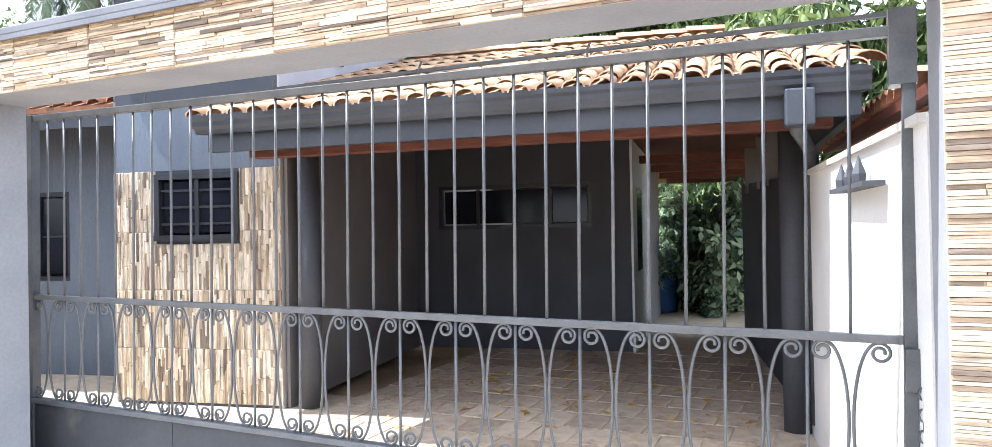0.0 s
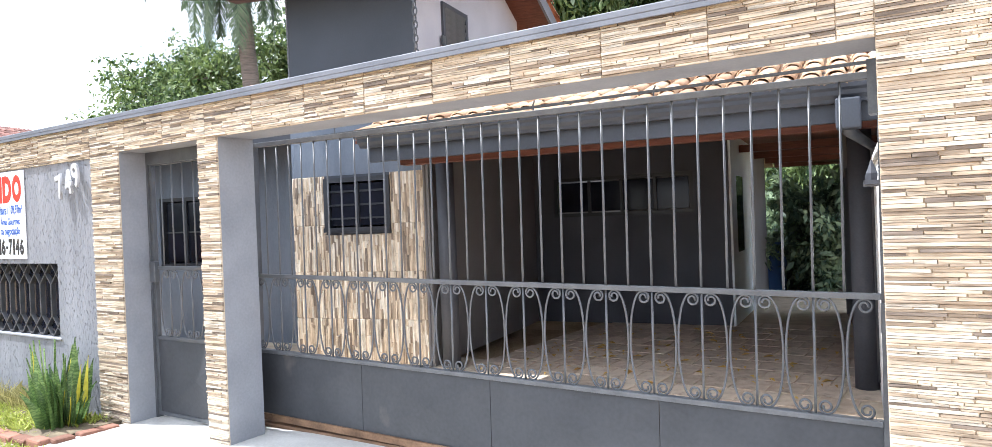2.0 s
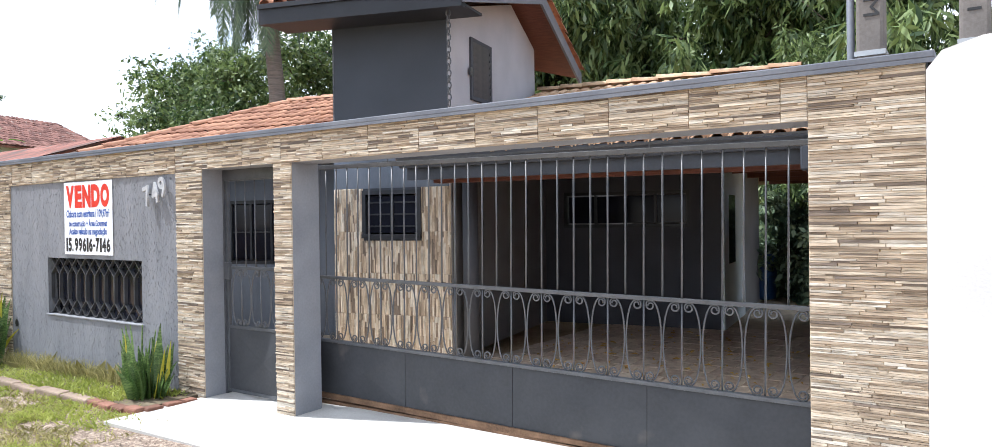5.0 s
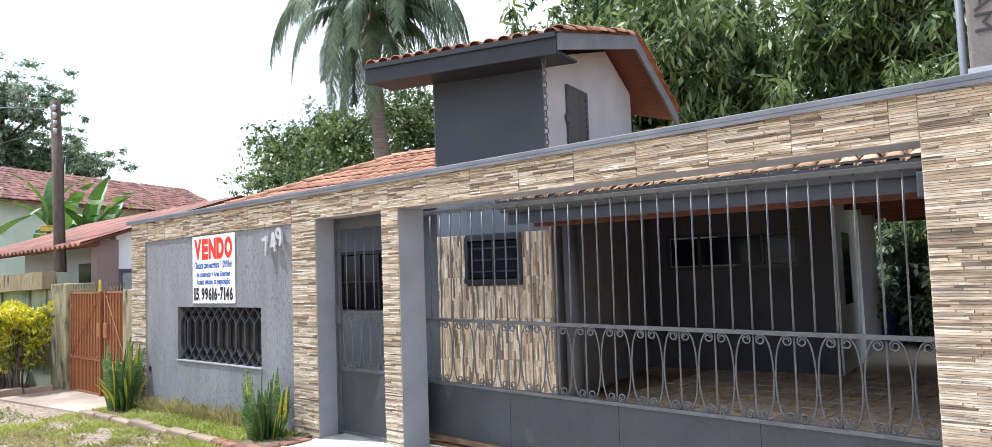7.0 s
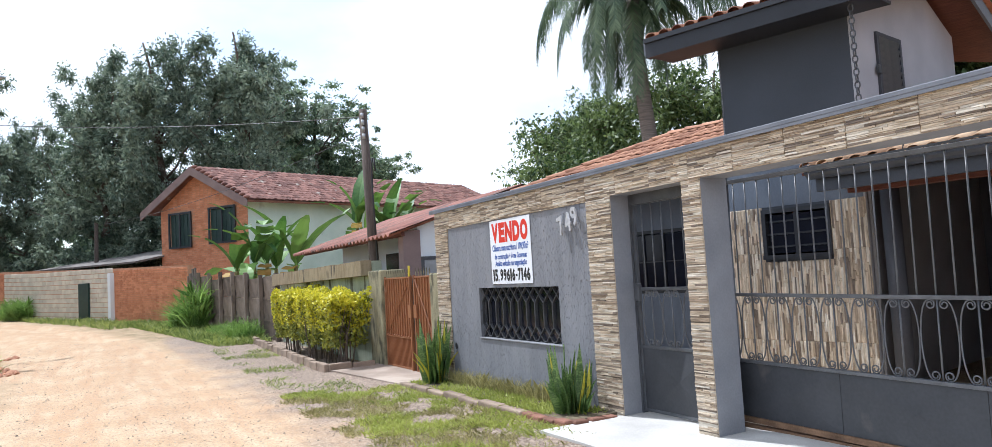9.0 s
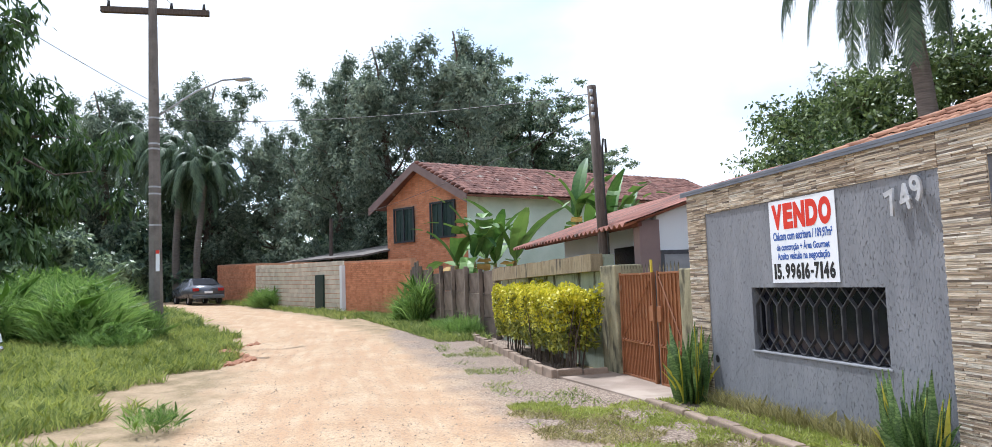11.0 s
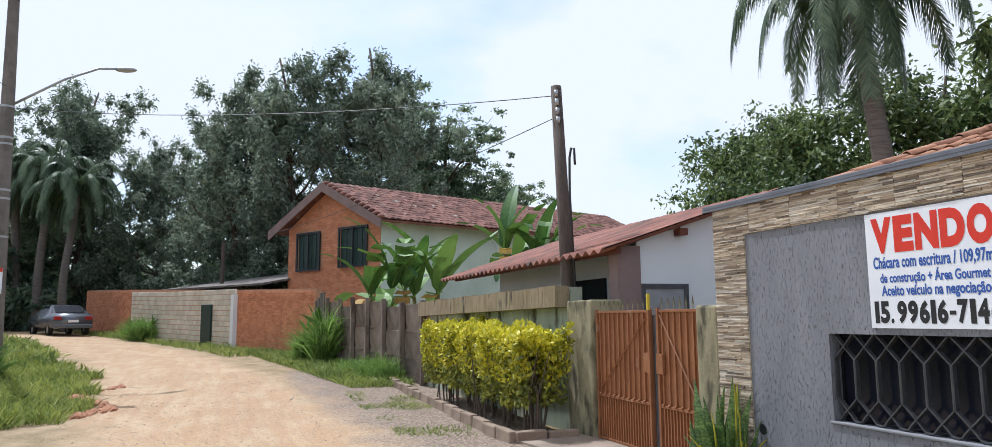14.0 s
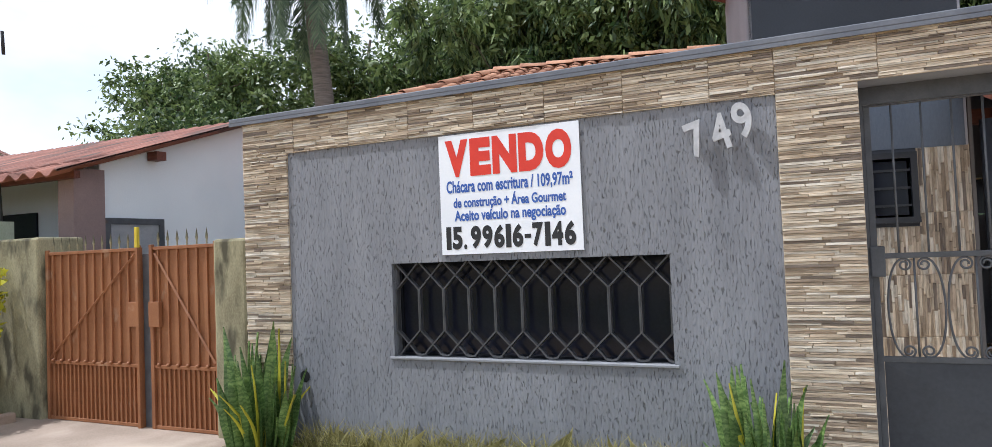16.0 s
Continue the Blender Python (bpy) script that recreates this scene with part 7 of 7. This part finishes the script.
scatter_all = [
    ("left_verge_grass", feet(95000, -26, -6.5, -13, -5.8, left_verge), 0.21, M_GRASS, 15, 1.0, "green grass verge beside the dirt road"),
    ("left_verge_tall_grass", feet(20000, -26, -6.5, -12, -5.8, left_verge), 0.27, M_GRASS_LIME, 22, 1.1, "wispy pale seeding stalks among the verge grass"),
    ("right_verge_grass", feet(38000, -10.5, -5.2, -2.3, -0.66, lambda x, y: np.array([noise.noise((a * 1.3, b * 1.3, 1)) + 0.35 * noise.noise((a * 6, b * 6, 2)) for a, b in zip(x, y)]) > 0.35 * rng.random(len(x)) - 0.12 - (y + 1.3) * 0.30), 0.075, M_GRASS_LIME, 10, 0.7, "sparse short grass on the gravel verge"),
    ("right_verge_dry_grass", feet(15000, -10, -5.0, -2.4, -0.66, patchy(1.5, -0.02, 2)), 0.07, M_GRASS_DRY, 9, 0.6, "sparse dry grass on the gravel verge"),
    ("far_right_verge_grass", feet(9000, -20, -10, -2.2, -1.05, lambda x, y: np.array([noise.noise((a * 1.1, b * 1.1, 4)) for a, b in zip(x, y)]) > 0.5 * rng.random(len(x)) - 0.05), 0.07, M_GRASS, 9, 0.7, "sparse short grass by the kerb"),
    ("bed_grass", feet(20000, -9.8, -5.7, -0.56, -0.03, patchy(1.6, -0.25, 6)), 0.12, M_GRASS_LIME, 10, 0.9, "short grass in the bed at the foot of the wall"),
    ("bed_dry_grass", feet(2600, -9.3, -6.4, -0.16, -0.03), 0.27, M_GRASS_DRY, 46, 1.9, "dry straw standing against the rendered wall"),
    ("fence_foot_grass", feet(16000, -31, -19.5, -3.6, -0.6, lambda x, y: (y > (x + 19.4) * 0.17 - 1.9) & (road_distance(x, y) > 2.3)), 0.22, M_GRASS, 10, 1.0, "grass along the foot of the fence"),
    ("block_wall_grass", feet(16000, -48, -29, -12, -2.5, lambda x, y: (y < (x + 27.8) * 0.44 - 1.9) & (road_distance(x, y) > 2.2)), 0.28, M_GRASS, 9, 1.0, "grass along the street walls"),
    ("far_verge_grass", feet(20000, -46, -25, -24, -8, lambda x, y: road_distance(x, y) > 2.4), 0.35, M_GRASS, 8, 1.0, "rough grass under the trees"),
]
for nm, p, sz, mt, lg, up, lb in scatter_all:
    tagged(scatter(nm, p, sz, mt, None, lg, up), lb, "grass", kind="stuff")


def weed(name, x, y, r, h, count, label, seed, leafy=False):
    global rng
    rng = np.random.default_rng(seed)
    w = empty(name, pose(x, y, float(ground_z(x, y))), label, "weeds")
    count = int(count * (1.5 if leafy else 1.9))
    a, q = rng.random(count) * math.tau, np.sqrt(rng.random(count)) * r
    p = np.stack([np.cos(a) * q, np.sin(a) * q, rng.random(count) * h * 0.55 * (1 - 0.5 * (q / r) ** 2)], 1)
    scatter("blades", p, h * 0.5, M_WEED, w, 36, 0.9, "", 0.7)
    if leafy:
        k = max(8, int(count / 90))
        a, q = rng.random(k) * math.tau, np.sqrt(rng.random(k)) * r * 0.9
        cs = np.stack([np.cos(a) * q, np.sin(a) * q, h * (0.25 + 0.6 * rng.random(k)) * (1 - 0.45 * (q / r) ** 2)], 1)
        leaf_cloud("foliage", cs, np.full(k, 0.3 * h / 1.8), int(count * 1.3), 0.075, M_WEED, w, 1.8, 0.3, 0.8)
    return w


for i, (x, y, r, h, c) in enumerate(((-21.5, -10.6, 1.0, 1.7, 2600), (-23.0, -11.3, 1.2, 1.8, 2800), (-24.5, -11.6, 1.3, 1.9, 3000), (-25.6, -12.9, 1.5, 2.0, 3000), (-22.6, -9.6, 0.7, 1.0, 1400), (-20.4, -9.6, 0.8, 0.7, 1200), (-27.5, -13.5, 1.6, 2.0, 3000), (-22.0, -13.2, 1.3, 1.9, 2600))):
    weed("tall_weeds", x, y, r, h, c, "bright green clump of tall weeds under the mango tree", 40 + i, True)
for i, (x, y, r, h, c) in enumerate(((-25.4, -1.75, 0.35, 1.9, 420), (-26.4, -2.15, 0.4, 1.2, 420), (-22.6, -1.3, 0.5, 0.5, 500), (-20.6, -1.1, 0.5, 0.7, 700))):
    weed("tall_weeds", x, y, r, h, c, "tall seeding weeds against the board fence", 60 + i)
weed("tall_weeds", -40.5, -8.0, 0.7, 1.3, 900, "small weed clump at the foot of the block wall", 70)
weed("tall_weeds", -8.2, -7.0, 0.25, 0.35, 260, "small grass tuft on the bare dirt", 71)
weed("tall_weeds", -10.4, -6.4, 0.3, 0.4, 300, "small grass tuft on the bare dirt", 72)


def banana_leaf(L, w, bend, dry, seed):
    r = random.Random(seed)
    vs, fs, n = [], [], 16
    p, d = Vector((0, 0, 0)), Vector((math.sin(0.25), 0, math.cos(0.25)))
    for i in range(n + 1):
        t = i / n
        ww = w * (0.12 if t < 0.12 else math.sin(math.pi * min(0.98, 0.12 + 0.86 * t)) ** 0.6) * 0.5 * r.uniform(0.86, 1.05)
        for s, dz in ((-1, 0.16), (0, 0.0), (1, 0.16)):
            vs.append(tuple(p + Vector((-d.z * dz * ww, s * ww, dz * ww))))
        p = p + d * L / n
        d = (d + Vector((0.04, 0, -bend * (0.4 + t)))).normalized()
    for i in range(n):
        if i in (6, 9, 12) and r.random() < 0.7:
            continue
        o = i * 3
        fs += [(o, o + 1, o + 4, o + 3), (o + 1, o + 2, o + 5, o + 4)]
    me = bpy.data.meshes.new("leaf")
    me.from_pydata(vs, [], fs)
    me.materials.append(M_BANANA_DRY if dry else M_BANANA)
    return me


BL = [banana_leaf(2.4, 0.5, b, False, k) for k, b in enumerate((0.03, 0.08, 0.14, 0.05, 0.20))]
BLD = [banana_leaf(1.6, 0.5, 0.4, True, 8)]


def banana(x, y, h, stems, seed, label):
    b = empty("banana_plant", pose(x, y, float(ground_z(x, y))), label, "banana plant")
    r = random.Random(seed)
    for s in range(stems):
        sx, sy, hh = r.uniform(-0.6, 0.6), -1.1 + 2.2 * (s + 0.5) / stems, h * r.uniform(0.75, 1.0)
        part("stem", tube(bmesh.new(), [(sx, sy, -0.1), (sx, sy, hh * 0.6), (sx, sy, hh)], [0.14, 0.11, 0.06], 9), M_GRASS_DRY, b, "pale green stem", True)
        for k in range(6):
            lf = new("leaf", r.choice(BLD if (k == 5 and s % 2 == 0) else BL))
            lf.parent = b
            sc = r.uniform(0.8, 1.15)
            lf.matrix_basis = pose(sx, sy, hh * 0.96, 0, r.uniform(-14, 16) + (55 if k > 3 else 0), k * 137 + r.uniform(-20, 20)) @ Matrix.Diagonal((sc, sc, sc, 1))


banana(-24.6, 0.3, 2.1, 5, 3, "broad-leaved banana clump behind the board fence")
banana(-26.0, 4.7, 3.6, 4, 5, "tall banana clump beside the brick house")


# eroded clay lip where the grass meets the road
er = np.random.default_rng(5)
vs, fs = [], []
for k in range(100):
    f = er.random()
    x, y = -17.2 - 4.2 * f, -6.62 + 0.35 * math.sin(f * 7) + er.normal() * 0.06
    r, o = er.uniform(0.03, 0.095), len(vs)
    z = float(ground_z(x, y)) - 0.03
    for ring, (q, h) in enumerate(((1.0, 0.0), (0.8, 0.45), (0.4, 0.7))):
        for a in range(7):
            w = r * q * er.uniform(0.75, 1.25)
            vs.append((x + math.cos(a * math.tau / 7) * w * 2.4, y + math.sin(a * math.tau / 7) * w * 0.8, z + h * r * er.uniform(0.9, 1.3)))
    vs.append((x, y, z + r * 0.75))
    for a in range(7):
        b = (a + 1) % 7
        fs += [(o + a, o + b, o + 7 + b, o + 7 + a), (o + 7 + a, o + 7 + b, o + 14 + b, o + 14 + a), (o + 14 + a, o + 14 + b, o + 21)]
tagged(raw("clay_lumps", vs, fs, material("red_clay", (0.30, 0.13, 0.07), (0.50, 0.26, 0.15), 5, 0.95, 0.5)), "crumbled red clay lip along the road edge", "clay", kind="stuff")

# loose stones on the road and the gravel verge
pr = np.random.default_rng(77)
k = 34000
px, py = pr.uniform(-24, 1.5, k), pr.uniform(-6.7, -0.98, k)
keep = ((py > -2.5) | (pr.random(k) < 0.5)) & ~((px > -5.6) & (px < 1) & (py > -1.0))
px, py = px[keep], py[keep]
pd = road_distance(px, py)
pz = ground_z(px, py) - 0.035 * np.exp(-((pd - 0.85) / 0.3) ** 2) + 0.02 * np.exp(-(pd / 0.35) ** 2) - 0.02
pz = pz + np.array([noise.noise((x * 0.9, y * 0.9, 0)) * 0.03 + noise.noise((x * 3.1, y * 3.1, 5)) * 0.012 for x, y in zip(px, py)])
vs, fs = [], []
for x, y, z in zip(px.tolist(), py.tolist(), pz.tolist()):
    s, o = 0.005 + 0.016 * pr.random() ** 3, len(vs)
    for q in range(5):
        a = q * math.tau / 5 + pr.random() * 0.6
        vs.append((x + math.cos(a) * s * pr.uniform(0.7, 1.2), y + math.sin(a) * s, z - 0.006))
    vs.append((x, y, z + 0.003 + s * pr.uniform(0.3, 0.7)))
    fs += [(o + q, o + (q + 1) % 5, o + 5) for q in range(5)]
tagged(raw("pebbles", vs, fs, material("loose_pebbles", (0.20, 0.155, 0.115), (0.46, 0.38, 0.29), 6, 0.9, 0.2, vary=0.6)), "loose small stones on the dirt road and verge", "pebbles", kind="stuff")
